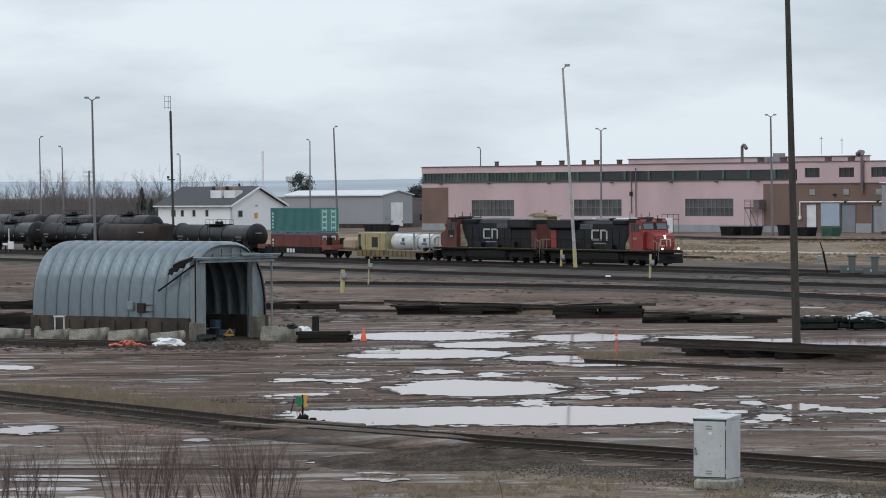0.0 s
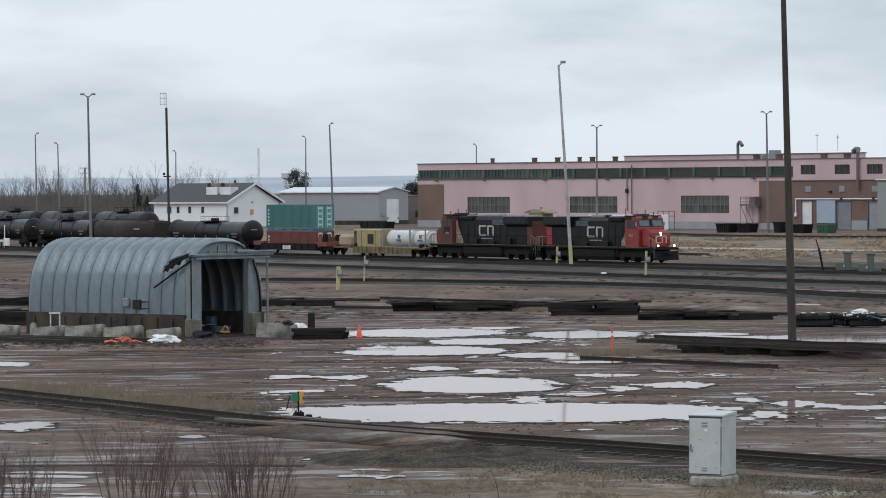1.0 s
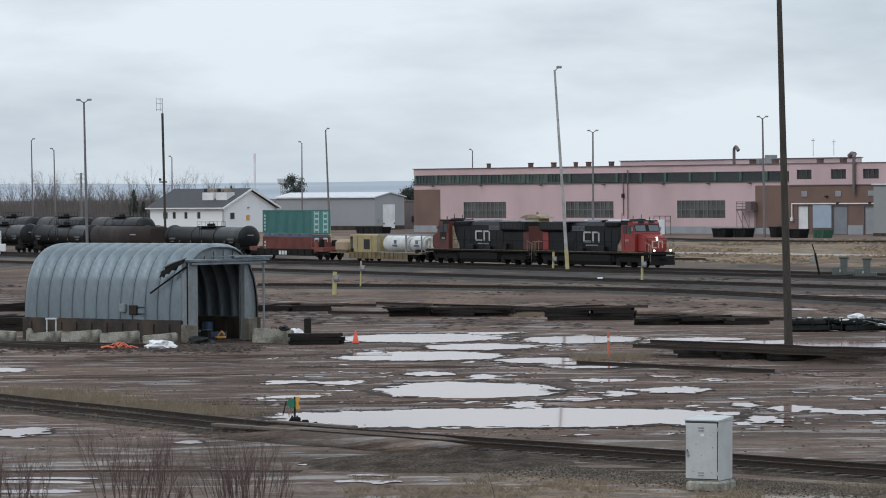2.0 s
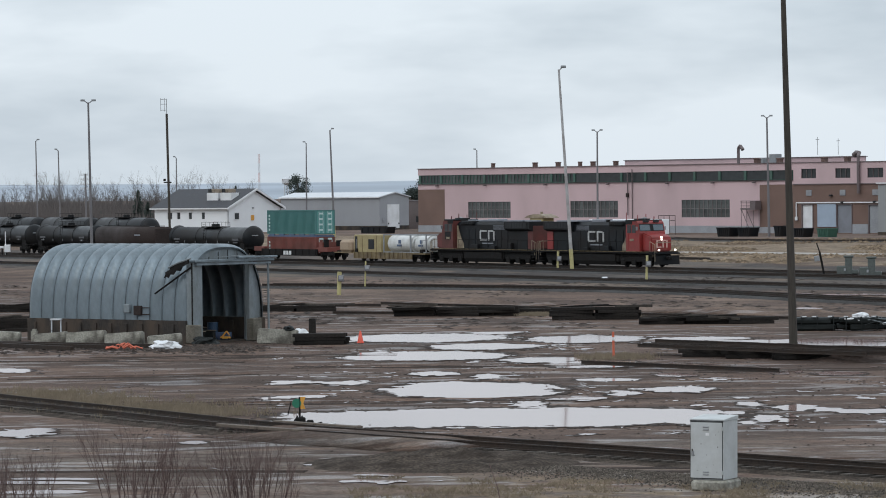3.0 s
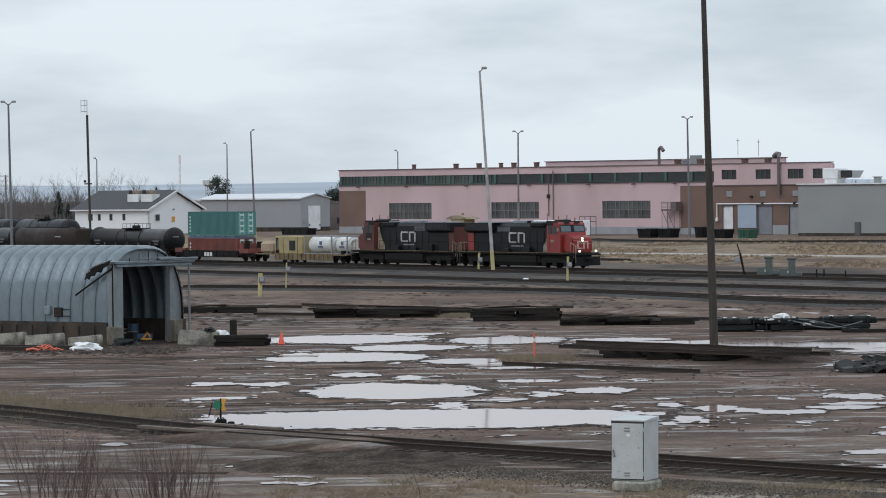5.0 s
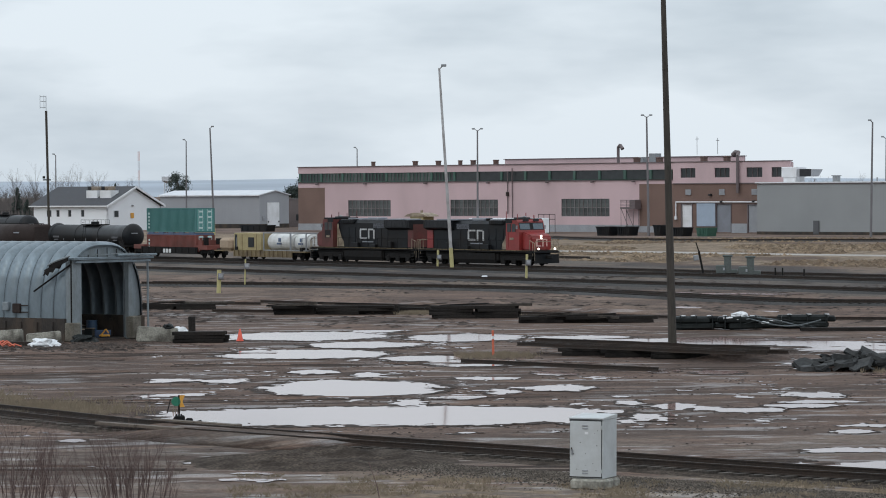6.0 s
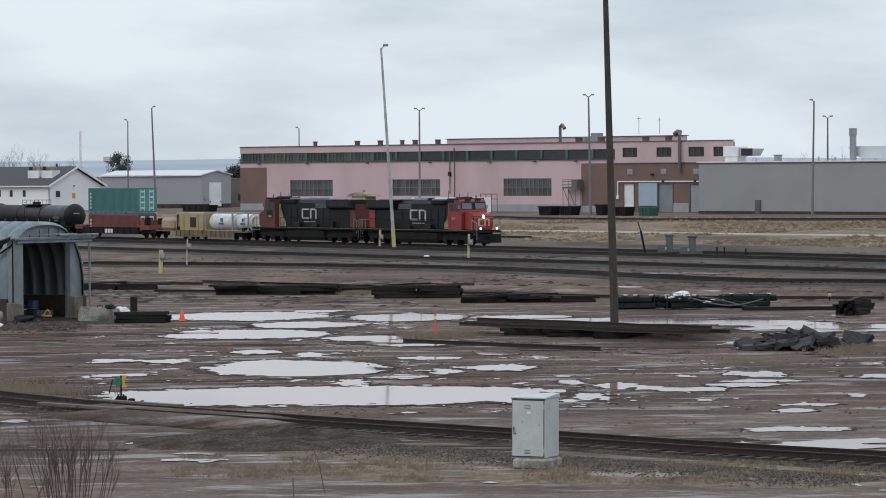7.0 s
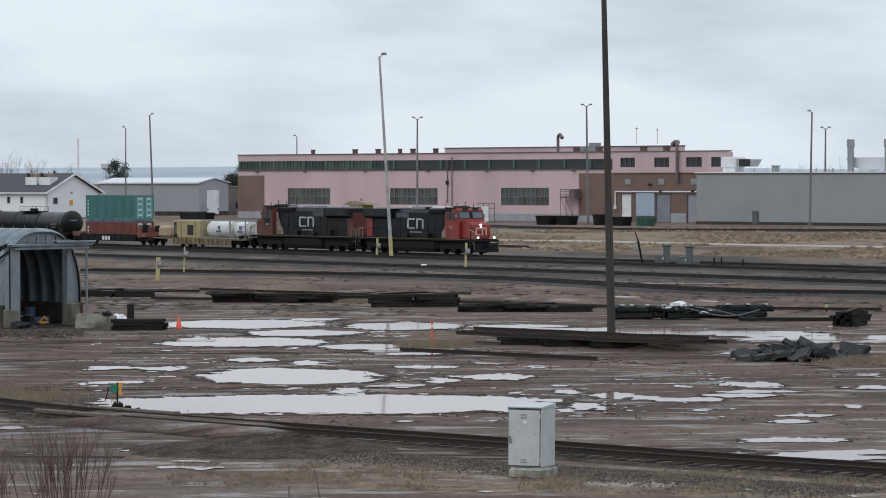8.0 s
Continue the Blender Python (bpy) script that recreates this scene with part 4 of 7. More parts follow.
def white_house():
    """Long side to the track, gable to the right; local x runs along the eaves."""
    b = thing("white_house", pose(-43.63, 738.25, 0, 0, 0, -38), "white sided office house with a dark shingle roof", "house")
    L, W, E, R = 18.5, 15.0, 4.55, 8.0
    wins = [(-15.3, -14.0), (-12.85, -11.95), (-9.9, -9.0), (-6.65, -5.75)]
    front = bmesh.new()
    wall_with_holes(front, -L, 0, 0, E, [(a, 2.55, c, 3.9) for a, c in wins], 0, 0.3)
    part("wall", front, M_WHITE, b, "white siding front")
    gable = bmesh.new()
    prism(gable, ((0.0, 0), (W, 0), (W, E), (W / 2, R - 0.15), (0.0, E)), -0.3, 0.0, axis="x")
    part("gable_wall", gable, M_WHITE, b, "white gable wall")
    part("back_wall", boxes((-L / 2, W - 0.15, E / 2, L, 0.3, E), (-L + 0.15, W / 2, E / 2, 0.3, W - 0.6, E)), M_WHITE, b)
    roof = bmesh.new()
    prism(roof, ((-0.7, E - 0.1), (W / 2, R), (W + 0.7, E - 0.1), (W + 0.7, E + 0.12), (W / 2, R + 0.25), (-0.7, E + 0.12)), -L - 0.6, 0.55, axis="x")
    part("roof", roof, M_SHINGLE, b, "dark grey shingles")
    fas = bmesh.new()
    prism(fas, ((-0.8, E - 0.25), (W / 2, R - 0.1), (W + 0.8, E - 0.25), (W + 0.8, E + 0.14), (W / 2, R + 0.28), (-0.8, E + 0.14)), 0.56, 0.7, axis="x")
    part("fascia", fas, M_WHITETRIM, b)
    part("gutter", boxes((-L / 2, -0.75, E, L + 1.2, 0.14, 0.24)), M_WHITETRIM, b)
    for a, c in wins:
        w = window_grid(b, a, 2.55, c, 3.9, 1, 1, M_DARKGLASS, M_WHITETRIM, 0.1, 0.14)
    gw = part("gable_window", boxes((0.03, 2.4, 3.1, 0.1, 1.5, 1.5)), M_WHITETRIM, b)
    part("pane", boxes((0.06, 2.4, 3.1, 0.1, 1.15, 1.15)), M_DARKGLASS, gw)
    part("wall_sign", boxes((0.06, 6.9, 2.75, 0.08, 0.85, 1.0), (0.1, 6.9, 2.9, 0.06, 0.5, 0.15)), M_AMBER, b, "small orange sign")
    part("wall_lamp", boxes((0.1, 7, 4.6, 0.2, 0.4, 0.25)), M_STEEL, b)
    for x in (-6.1, -2.7):
        d = part("dormer_vent", boxes((x, 3.6, 6.7, 2.7, 2.2, 1.6)), M_WHITETRIM, b, "white boxed roof ventilator")
        part("cowl", boxes((x - 0.7, 3.6, 7.85, 0.9, 1.0, 0.8, 0.2), (x + 0.6, 3.6, 7.85, 1.1, 1.2, 0.8, 0.15)), M_OLDWOOD, d)
        part("louvre", boxes((x - 1.0, 2.98, 7.9, 0.8, 0.06, 0.7)), M_DARK, d)
    return b


white_house()


def grey_shed():
    b = thing("storage_shed", pose(-15.84, 761.54, 0, 0, 0, -38), "grey metal storage shed with a pale roof", "shed")
    L, W, E, R = 25.0, 9.0, 6.3, 7.1
    part("wall", boxes((-L / 2, 0.15, E / 2 + 0.4, L, 0.3, E - 0.8), (-L / 2, W - 0.15, E / 2, L, 0.3, E), (-L + 0.15, W / 2, E / 2, 0.3, W - 0.6, E)), M_GREYCLAD2, b, "light grey cladding")
    gable = bmesh.new()
    prism(gable, ((0.02, 0.8), (W, 0.8), (W, E), (W / 2, R), (0.02, E)), -0.3, 0.04, axis="x")
    part("gable_wall", gable, M_GREYCLAD2, b)
    part("skirting", boxes((-L / 2, 0.12, 0.4, L, 0.4, 0.8), (-0.1, W / 2, 0.4, 0.4, W, 0.8)), M_DARKCONC, b)
    rib = bmesh.new()
    for u in np.arange(-L + 0.5, 0, 0.8):
        box(rib, u, 0.0, E / 2 + 0.4, 0.05, 0.02, E - 0.9)
    part("cladding_rib", rib, M_GREYCLAD2, b)
    roof = bmesh.new()
    prism(roof, ((-0.35, E - 0.05), (W / 2, R + 0.02), (W + 0.35, E - 0.05), (W + 0.35, E + 0.12), (W / 2, R + 0.22), (-0.35, E + 0.12)), -L - 0.3, 0.35, axis="x")
    part("roof", roof, M_GREYROOF, b, "pale metal roof")
    part("gutter", boxes((-L / 2, -0.4, E - 0.02, L + 0.6, 0.12, 0.2)), M_WHITETRIM, b)
    d = part("door", boxes((0.1, 4.1, 2.6, 0.12, 3.6, 4.6)), M_WHITETRIM, b, "tall white door")
    part("hinge", boxes((0.18, 2.5, 1.2, 0.06, 0.3, 0.3), (0.18, 5.7, 1.2, 0.06, 0.3, 0.3)), M_DARK, d)
    part("meter_box", boxes((0.14, 1.2, 2.0, 0.2, 0.8, 0.8)), M_PLINTH, b)
    return b


grey_shed()

# low brick outbuilding between the shed and the workshop
ob = thing("brick_outbuilding", pose(-10.39, 777.19, 0, 0, 0, -38), "low dark grey-brown brick outbuilding", "building")
part("wall", boxes((-2, 6, 2.7, 14, 12, 5.4)), M_GREYBRICK, ob)
part("coping", boxes((-2, 6, 5.45, 14.3, 12.3, 0.15)), M_CAP, ob)
for x in (-6.0, -1.5, 2.5):
    part("window", boxes((x, -0.02, 1.9, 1.3, 0.1, 1.2)), M_DARKGLASS, ob)


# ---- trains ----
TRAIN = pose(*NOSE, 0, 0, 0, -60)
CAR = 0.965


def on_line(m, x, flip=False):
    return m @ pose(x * CAR, 0, RAIL_TOP, 0, 0, 180 if flip else 0) @ Matrix.Scale(CAR, 4)


WHEEL = None


def truck(parent, x, axles, gap, name="truck"):
    """A bogie: side frames, bolster and wheels of their own."""
    global WHEEL
    if WHEEL is None:
        bm = bmesh.new()
        rod(bm, (0, -0.07, 0), (0, 0.07, 0), 0.5, seg=16)
        rod(bm, (0, -0.1, 0), (0, 0.1, 0), 0.14, seg=8)
        WHEEL = mesh_of("wheel", bm, M_UNDER)
    span = gap * (axles - 1)
    fr = bmesh.new()
    for s in (-1, 1):
        prism(fr, ((x - span / 2 - 0.5, 0.55), (x + span / 2 + 0.5, 0.55), (x + span / 2 + 0.4, 0.8), (x + 0.5, 0.95), (x - 0.5, 0.95), (x - span / 2 - 0.4, 0.8)), s * 1.02 - 0.09, s * 1.02 + 0.09)
        for k in range(axles):
            box(fr, x - span / 2 + gap * k, s * 1.14, 0.55, 0.36, 0.16, 0.4, bevel=0.03)
    box(fr, x, 0, 0.75, 0.5, 2.1, 0.35)
    t = part(name, fr, M_UNDER, parent, "grimy steel bogie")
    for k in range(axles):
        for s in (-0.78, 0.78):
            share("wheel", WHEEL, t, pose(x - span / 2 + gap * k, s, 0.5))
    return t


def emblem(parent, x, z, y, s):
    """Broad white bars on the side of the hood: an open hook and a bent bar beside it."""
    t, q = 0.17 * s, (1 if y < 0 else -1) * s
    bm = boxes((x - 1.42 * q, y, z, t * 1.7, 0.03, 0.86 * s, 0.01), (x - 0.72 * q, y, z + 0.47 * s, 1.25 * s, 0.032, t, 0.01), (x - 0.72 * q, y, z - 0.47 * s, 1.25 * s, 0.032, t, 0.01),
               (x + 0.32 * q, y, z, t * 1.7, 0.03, 1.1 * s, 0.01), (x + 0.85 * q, y, z + 0.47 * s, 0.8 * s, 0.032, t, 0.01), (x + 1.4 * q, y, z - 0.05 * s, t * 1.7, 0.03, 1.0 * s, 0.01))
    for u in (-1, 1):
        box(bm, x - 1.34 * q, y, z + u * 0.44 * s, t * 1.5, 0.028, t * 1.2, Matrix.Rotation(u * 0.7 * (1 if q > 0 else -1), 4, "Y"))
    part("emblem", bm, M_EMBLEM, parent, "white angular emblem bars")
    part("lettering_bar", boxes((x + 0.1 * q, y, z - 0.85 * s, 2.3 * s, 0.03, 0.12 * s)), M_GREYDOOR, parent)


def locomotive(m, label, red, lights):
    """Front at x = 0, facing +x; 22.3 m long."""
    t = thing("locomotive", m, label, "locomotive", "road locomotives")
    fb = bmesh.new()
    box(fb, -11.2, 0, 1.48, 21.6, 3.0, 0.2)
    box(fb, -11.2, 0, 1.05, 20.4, 2.2, 0.7, bevel=0.1)
    for x in (-7.4, -14.9):
        box(fb, x, 0, 0.85, 0.9, 2.6, 0.8, bevel=0.1)
    part("frame", fb, M_UNDER, t)
    tank = bmesh.new()
    prism(tank, ((-1.45, 0.6), (-1.25, 0.2), (1.25, 0.2), (1.45, 0.6), (1.45, 1.25), (-1.45, 1.25)), -15.2, -7.4, axis="x")
    part("fuel_tank", tank, M_UNDER, t)
    for q in (-1, 1):
        for x in np.arange(-21.2, -0.6, 1.09):
            part("sill_stripe", boxes((x, q * 1.52, 1.56, 0.95, 0.03, 0.055)), M_DIRTYYELLOW, t, "thin yellow sill stripe")
    for x in (-4.2, -18.2):
        truck(t, x, 3, 2.0)
        part("side_frame", boxes(*[(x, q * 1.2, 0.78, 5.2, 0.14, 0.5, 0.05) for q in (-1, 1)], *[(x + u, q * 1.25, 0.5, 0.8, 0.16, 0.62, 0.06) for q in (-1, 1) for u in (-2.0, 0, 2.0)]), M_UNDER, t)
    # hood, cab and nose
    hood = bmesh.new()
    prism(hood, ((-1.0, 1.6), (1.0, 1.6), (1.0, 4.2), (0.75, 4.5), (-0.75, 4.5), (-1.0, 4.2)), -15.9, -5.1, axis="x")
    part("hood", hood, M_BLACK, t, "black engine hood")
    for x in np.arange(-15.2, -6.0, 1.35):
        for q in (-1, 1):
            part("hood_door", boxes((x, q * 1.015, 2.75, 1.22, 0.04, 2.0), (x + 0.5, q * 1.04, 2.7, 0.06, 0.03, 0.25)), M_BLACK, t)
    rad = bmesh.new()
    prism(rad, ((-1.0, 1.6), (1.0, 1.6), (1.0, 3.5), (1.55, 3.75), (1.55, 4.55), (-1.55, 4.55), (-1.55, 3.75), (-1.0, 3.5)), -21.0, -15.9, axis="x")
    part("radiator_section", rad, M_BLACK, t, "flared black radiator housing")
    for q in (-1, 1):
        part("radiator_grille", boxes((-18.4, q * 1.57, 4.15, 4.4, 0.05, 0.6), *[(-20.3 + 0.55 * k, q * 1.6, 4.15, 0.05, 0.04, 0.6) for k in range(8)]), M_DARK, t)
    part("end_panel", boxes((-20.5, -1.03, 2.6, 1.1, 0.06, 1.85), (-20.5, 1.03, 2.6, 1.1, 0.06, 1.85), (-21.03, 0, 2.9, 0.06, 2.1, 2.4)), red, t, "red end panel")
    part("roof_equipment", boxes((-9, 0, 4.6, 1.6, 1.0, 0.22, 0.05), (-12, 0, 4.65, 2.2, 1.2, 0.3, 0.06), (-17, 0, 4.62, 3.6, 2.2, 0.12), (-7, 0.2, 4.62, 0.6, 0.6, 0.25)), M_GREYDOOR, t)
    cab = bmesh.new()
    prism(cab, ((-5.2, 1.6), (-2.75, 1.6), (-2.75, 3.45), (-3.05, 4.5), (-3.3, 4.68), (-5.2, 4.68)), -1.52, 1.52)
    cb = part("cab", cab, red, t, "red driver's cab")
    part("cab_roof", boxes((-4.3, 0, 4.7, 2.0, 3.14, 0.16, 0.04), (-4.6, 0, 4.83, 0.9, 1.4, 0.12, 0.03)), M_BLACK, cb)
    for q in (-1, 1):
        part("shoulder_panel", boxes((-4.62, q * 1.53, 4.48, 1.15, 0.03, 0.36)), M_BLACK, cb, "soot-blackened panel")
        if not lights:
            part("lower_panel", boxes((-4.3, q * 1.53, 3.0, 1.75, 0.032, 0.8)), M_BLACK, cb, "soot-blackened panel")
        part("cab_door", boxes((-4.95, q * 1.536, 2.75, 0.5, 0.03, 1.9, 0.01)), red, cb)
    for q in (-1, 1):
        for x in (-3.75, -4.6):
            part("side_window", boxes((x, q * 1.535, 3.85, 0.66, 0.05, 0.8)), M_DARKGLASS, cb)
    slope = Matrix.Rotation(math.atan2(0.3, 1.05), 4, "Y").inverted()
    surround = bmesh.new()
    box(surround, -2.905, 0, 4.0, 0.04, 2.86, 0.74, m=slope)
    part("window_surround", surround, M_BLACK, cb, "black windshield surround")
    for y in (-0.78, 0.78):
        w = bmesh.new()
        box(w, -2.88, y, 3.98, 0.05, 1.15, 0.6, m=slope)
        part("windshield", w, M_WINDSHIELD, cb, "pale reflecting windshield")
    part("number_board", boxes((-2.98, -0.6, 4.62, 0.16, 0.62, 0.2), (-2.98, 0.6, 4.62, 0.16, 0.62, 0.2)), M_DARK, cb)
    nose = bmesh.new()
    prism(nose, ((-2.75, 1.6), (-1.1, 1.6), (-1.05, 2.9), (-1.25, 3.15), (-2.75, 3.45)), -1.2, 1.2)
    bmesh.ops.bevel(nose, geom=[e for e in nose.edges], offset=0.12, segments=2, affect="EDGES")
    ns = part("nose", nose, red, t, "red sloping nose")
    part("nose_emblem", boxes((-1.03, -0.55, 2.35, 0.04, 0.14, 0.75), (-1.03, -0.3, 2.68, 0.042, 0.5, 0.12), (-1.03, -0.3, 2.03, 0.042, 0.5, 0.12), (-1.03, 0.15, 2.35, 0.04, 0.14, 0.75), (-1.03, 0.35, 2.68, 0.041, 0.3, 0.12), (-1.03, 0.6, 2.35, 0.04, 0.14, 0.75)), M_REDMARK, ns)
    for q in (-1, 1):
        cp = bmesh.new()
        prism(cp, ((-6.7, 1.65), (-5.25, 1.65), (-5.25, 4.1), (-5.5, 4.1), (-5.75, 3.4), (-6.15, 2.7), (-6.6, 2.2)), q * 1.06 - 0.02, q * 1.06 + 0.02)
        part("cream_panel", cp, M_CREAM, t, "cream coloured panel")
    # end platforms, steps, pilot and coupler
    for s, x in ((1, -0.55), (-1, -21.75)):
        pl = boxes((x, 0, 1.42, 1.1, 2.9, 0.16), (x + s * 0.42, 0, 0.75, 0.12, 2.9, 0.9), *[(x - s * 0.1, y, 0.45 + 0.3 * k, 0.5, 0.5, 0.06) for k in range(4) for y in (-1.3, 1.3)])
        part("pilot", pl, M_BLACK, t, "black pilot and steps")
        cp = boxes((x + s * 0.75, 0, 0.95, 0.7, 0.3, 0.3, 0.05), (x + s * 1.05, 0, 0.95, 0.25, 0.42, 0.4, 0.06))
        part("coupler", cp, M_UNDER, t)
        for y in (-1.42, 1.42):
            hr = rods(((x + s * 0.45, y, 0.6), (x + s * 0.45, y, 2.3), 0.035), ((x - s * 0.45, y, 1.5), (x - s * 0.45, y, 2.6), 0.035), ((x + s * 0.45, y, 2.3), (x - s * 0.45, y, 2.6), 0.035), ((x + s * 0.1, y, 1.0), (x + s * 0.1, y, 2.35), 0.03))
            part("handrail", hr, M_CREAM, t, "pale handrail")
        part("end_rail", rods(((x + s * 0.48, -1.3, 1.5), (x + s * 0.48, -1.3, 2.5), 0.03), ((x + s * 0.48, 1.3, 1.5), (x + s * 0.48, 1.3, 2.5), 0.03), ((x + s * 0.48, -1.3, 2.5), (x + s * 0.48, 1.3, 2.5), 0.03)), M_CREAM, t)
    rail = [((-20.5, y, 2.6), (-6.2, y, 2.6), 0.025) for y in (-1.45, 1.45)] + [((x, y, 1.6), (x, y, 2.6), 0.022) for y in (-1.45, 1.45) for x in np.arange(-20.5, -6, 2.04)]
    part("side_handrail", rods(*rail, seg=4), M_UNDER, t)
    for q in (-1, 1):
        emblem(t, -11.6, 3.05, q * 1.06, 1.0)
    for q in (-1, 1):
        part("number_bar", boxes((-4.1, q * 1.555, 2.75, 0.7, 0.02, 0.22)), M_CREAM, t)
    for a, b, r in (((-4.0, -0.9, 4.75), (-4.0, -0.9, 5.25), 0.04), ((-4.5, 0.4, 4.75), (-4.5, 0.4, 5.35), 0.05), ((-3.8, 0.9, 4.75), (-3.8, 0.9, 5.1), 0.06), ((-5.6, -1.2, 4.7), (-5.6, -1.2, 5.5), 0.04)):
        part("roof_aerial", rods((a, b, r)), red, t)
    # air filter housing, exhaust, brake blister, fans and walkway boxes
    part("filter_housing", boxes((-7.6, 0, 4.38, 2.6, 2.5, 0.46, 0.08), *[(-8.7 + 0.36 * k, q * 1.26, 4.38, 0.05, 0.03, 0.34) for k in range(7) for q in (-1, 1)]), M_BLACK, t, "black louvred filter housing")
    part("exhaust_stack", boxes((-11.0, 0, 4.62, 0.9, 0.5, 0.3, 0.04)), M_UNDER, t)
    for x in (-17.0, -19.3):
        part("fan_hatch", rods(((x, 0, 4.55), (x, 0, 4.68), 0.85), seg=20), M_GREYDOOR, t, "round grey radiator fan")
    for q in (-1, 1):
        part("hood_louvre", boxes(*[(-14.1, q * 1.05, 3.7 + 0.085 * k, 2.4, 0.03, 0.03) for k in range(6)]), M_GREYDOOR, t)
        for x, w, h in ((-9.4, 1.3, 0.5), (-13.2, 0.9, 0.34), (-16.6, 0.7, 0.66)):
            part("walkway_box", boxes((x, q * 1.2, 1.6 + h / 2, w, 0.34, h, 0.03)), M_BLACK, t)
        part("air_reservoir", rods(((-14.6, q * 1.3, 1.15), (-11.2, q * 1.3, 1.15), 0.16), seg=12), M_UNDER, t)
        for x in (-6.5, -2.2, -16.1):
            part("sand_spout", rods(((x, q * 1.3, 1.3), (x + 0.3, q * 1.25, 0.3), 0.03)), M_UNDER, t)
        part("mirror", boxes((-3.0, q * 1.66, 3.9, 0.05, 0.2, 0.36)), M_STEEL, t)
    part("horn", rods(((-4.9, 0.1, 4.85), (-4.3, 0.1, 4.95), 0.08), ((-4.9, 0.3, 4.85), (-4.3, 0.3, 4.95), 0.08)), M_STEEL, t)
    for y in (-0.95, 0.95):
        part("ditch_light", rods(((-0.14, y, 1.75), (-0.05, y, 1.75), 0.1), seg=12), M_HEADLIGHT if lights else M_STEEL, t)
    for z in (3.02, 2.8):
        part("headlight", rods(((-1.2, 0, z), (-1.02, 0, z), 0.09), seg=12), M_HEADLIGHT if lights else M_STEEL, t)
    return t


LOW = Matrix.Diagonal((1, 1, 0.985, 1))
locomotive(on_line(TRAIN, 0.0) @ LOW, "red and black diesel locomotive with lit headlights leading the train", M_RED, True)
locomotive(on_line(TRAIN, -44.9, True) @ LOW, "grimy red and black diesel locomotive coupled back to back", M_OLDRED, False)


def tank_car(m, label, length=17.6, radius=1.5, mat=None, group="tank cars"):
    t = thing("tank_car", m, label, "tank car", group)
    z = 1.15 + radius
    bm = bmesh.new()
    prof = [(-length / 2 + 0.05, 0.02), (-length / 2 + 0.1, 0.7), (-length / 2 + 0.3, 1.2), (-length / 2 + 0.6, 1.44), (-length / 2 + 0.95, radius)]
    prof += [(-x, r) for x, r in prof[::-1]]
    rings = [[bm.verts.new((x, r * math.cos(a), z + r * math.sin(a))) for a in np.linspace(0, 2 * math.pi, 28, endpoint=False)] for x, r in prof]
    for a, b in zip(rings, rings[1:]):
        for i in range(28):
            bm.faces.new((a[i], a[(i + 1) % 28], b[(i + 1) % 28], b[i]))
    bm.faces.new(rings[0])
    bm.faces.new(rings[-1])
    part("tank", bm, mat or M_TANK, t, "black cylindrical tank", smooth=True)
    for x in (-length / 2 + 1.0, -3.0, 3.0, length / 2 - 1.0):
        band = bmesh.new()
        for k in range(28):
            a, b2 = 2 * math.pi * k / 28, 2 * math.pi * (k + 1) / 28
            rod(band, (x, (radius + 0.01) * math.cos(a), z + (radius + 0.01) * math.sin(a)), (x, (radius + 0.01) * math.cos(b2), z + (radius + 0.01) * math.sin(b2)), 0.035, seg=4)
        part("band", band, M_UNDER, t)
    part("sill", boxes((0, 0, 1.15, length + 0.8, 0.5, 0.4), *[(s * (length / 2 - 1.4), 0, 1.4, 1.2, 2.3, 0.7) for s in (-1, 1)], *[(s * (length / 2 + 0.2), 0, 1.2, 0.5, 2.9, 0.15) for s in (-1, 1)]), M_UNDER, t)
    part("manway", rods(((0, 0, z + radius - 0.1), (0, 0, z + radius + 0.4), 0.5), seg=14), mat or M_TANK, t)
    plat = boxes((0, 0, z + radius + 0.05, 4.4, 1.7, 0.08))
    for x in np.arange(-2.2, 2.21, 1.1):
        for y in (-0.8, 0.8):
            rod(plat, (x, y, z + radius + 0.05), (x, y, z + radius + 0.6), 0.022, seg=4)
    for y in (-0.8, 0.8):
        rod(plat, (-2.2, y, z + radius + 0.6), (2.2, y, z + radius + 0.6), 0.022, seg=4)
    part("platform", plat, M_UNDER, t, "dark railed loading platform")
    part("ladder", rods(*[((x, -1.62, 1.2), (x, -1.4, z + radius), 0.03) for x in (-0.3, 0.3)], *[((-0.3, -1.6, zz), (0.3, -1.6, zz), 0.02) for zz in np.arange(1.5, 4.0, 0.35)], seg=4), M_UNDER, t)
    for x in (-length / 2 + 2.4, length / 2 - 3.0):
        part("stencil_bar", boxes((x, -radius - 0.0, z - 0.2, 1.6, 0.06, 0.22), (x, -radius + 0.03, z - 0.55, 1.0, 0.06, 0.14)), M_STENCIL, t)
    for k in range(5):
        part("safety_rail", rods(((-6 + 3 * k, -radius - 0.04, 2.0), (-6 + 3 * k, -radius - 0.08, 1.75), 0.03), seg=4), M_STEEL, t)
    part("end_stencil", boxes((length / 2 - 0.02, -0.1, z + 0.3, 0.05, 0.8, 0.1)), M_PLINTH, t)
    for x in (-length / 2 + 1.7, length / 2 - 1.7):
        truck(t, x, 2, 1.75)
    return t


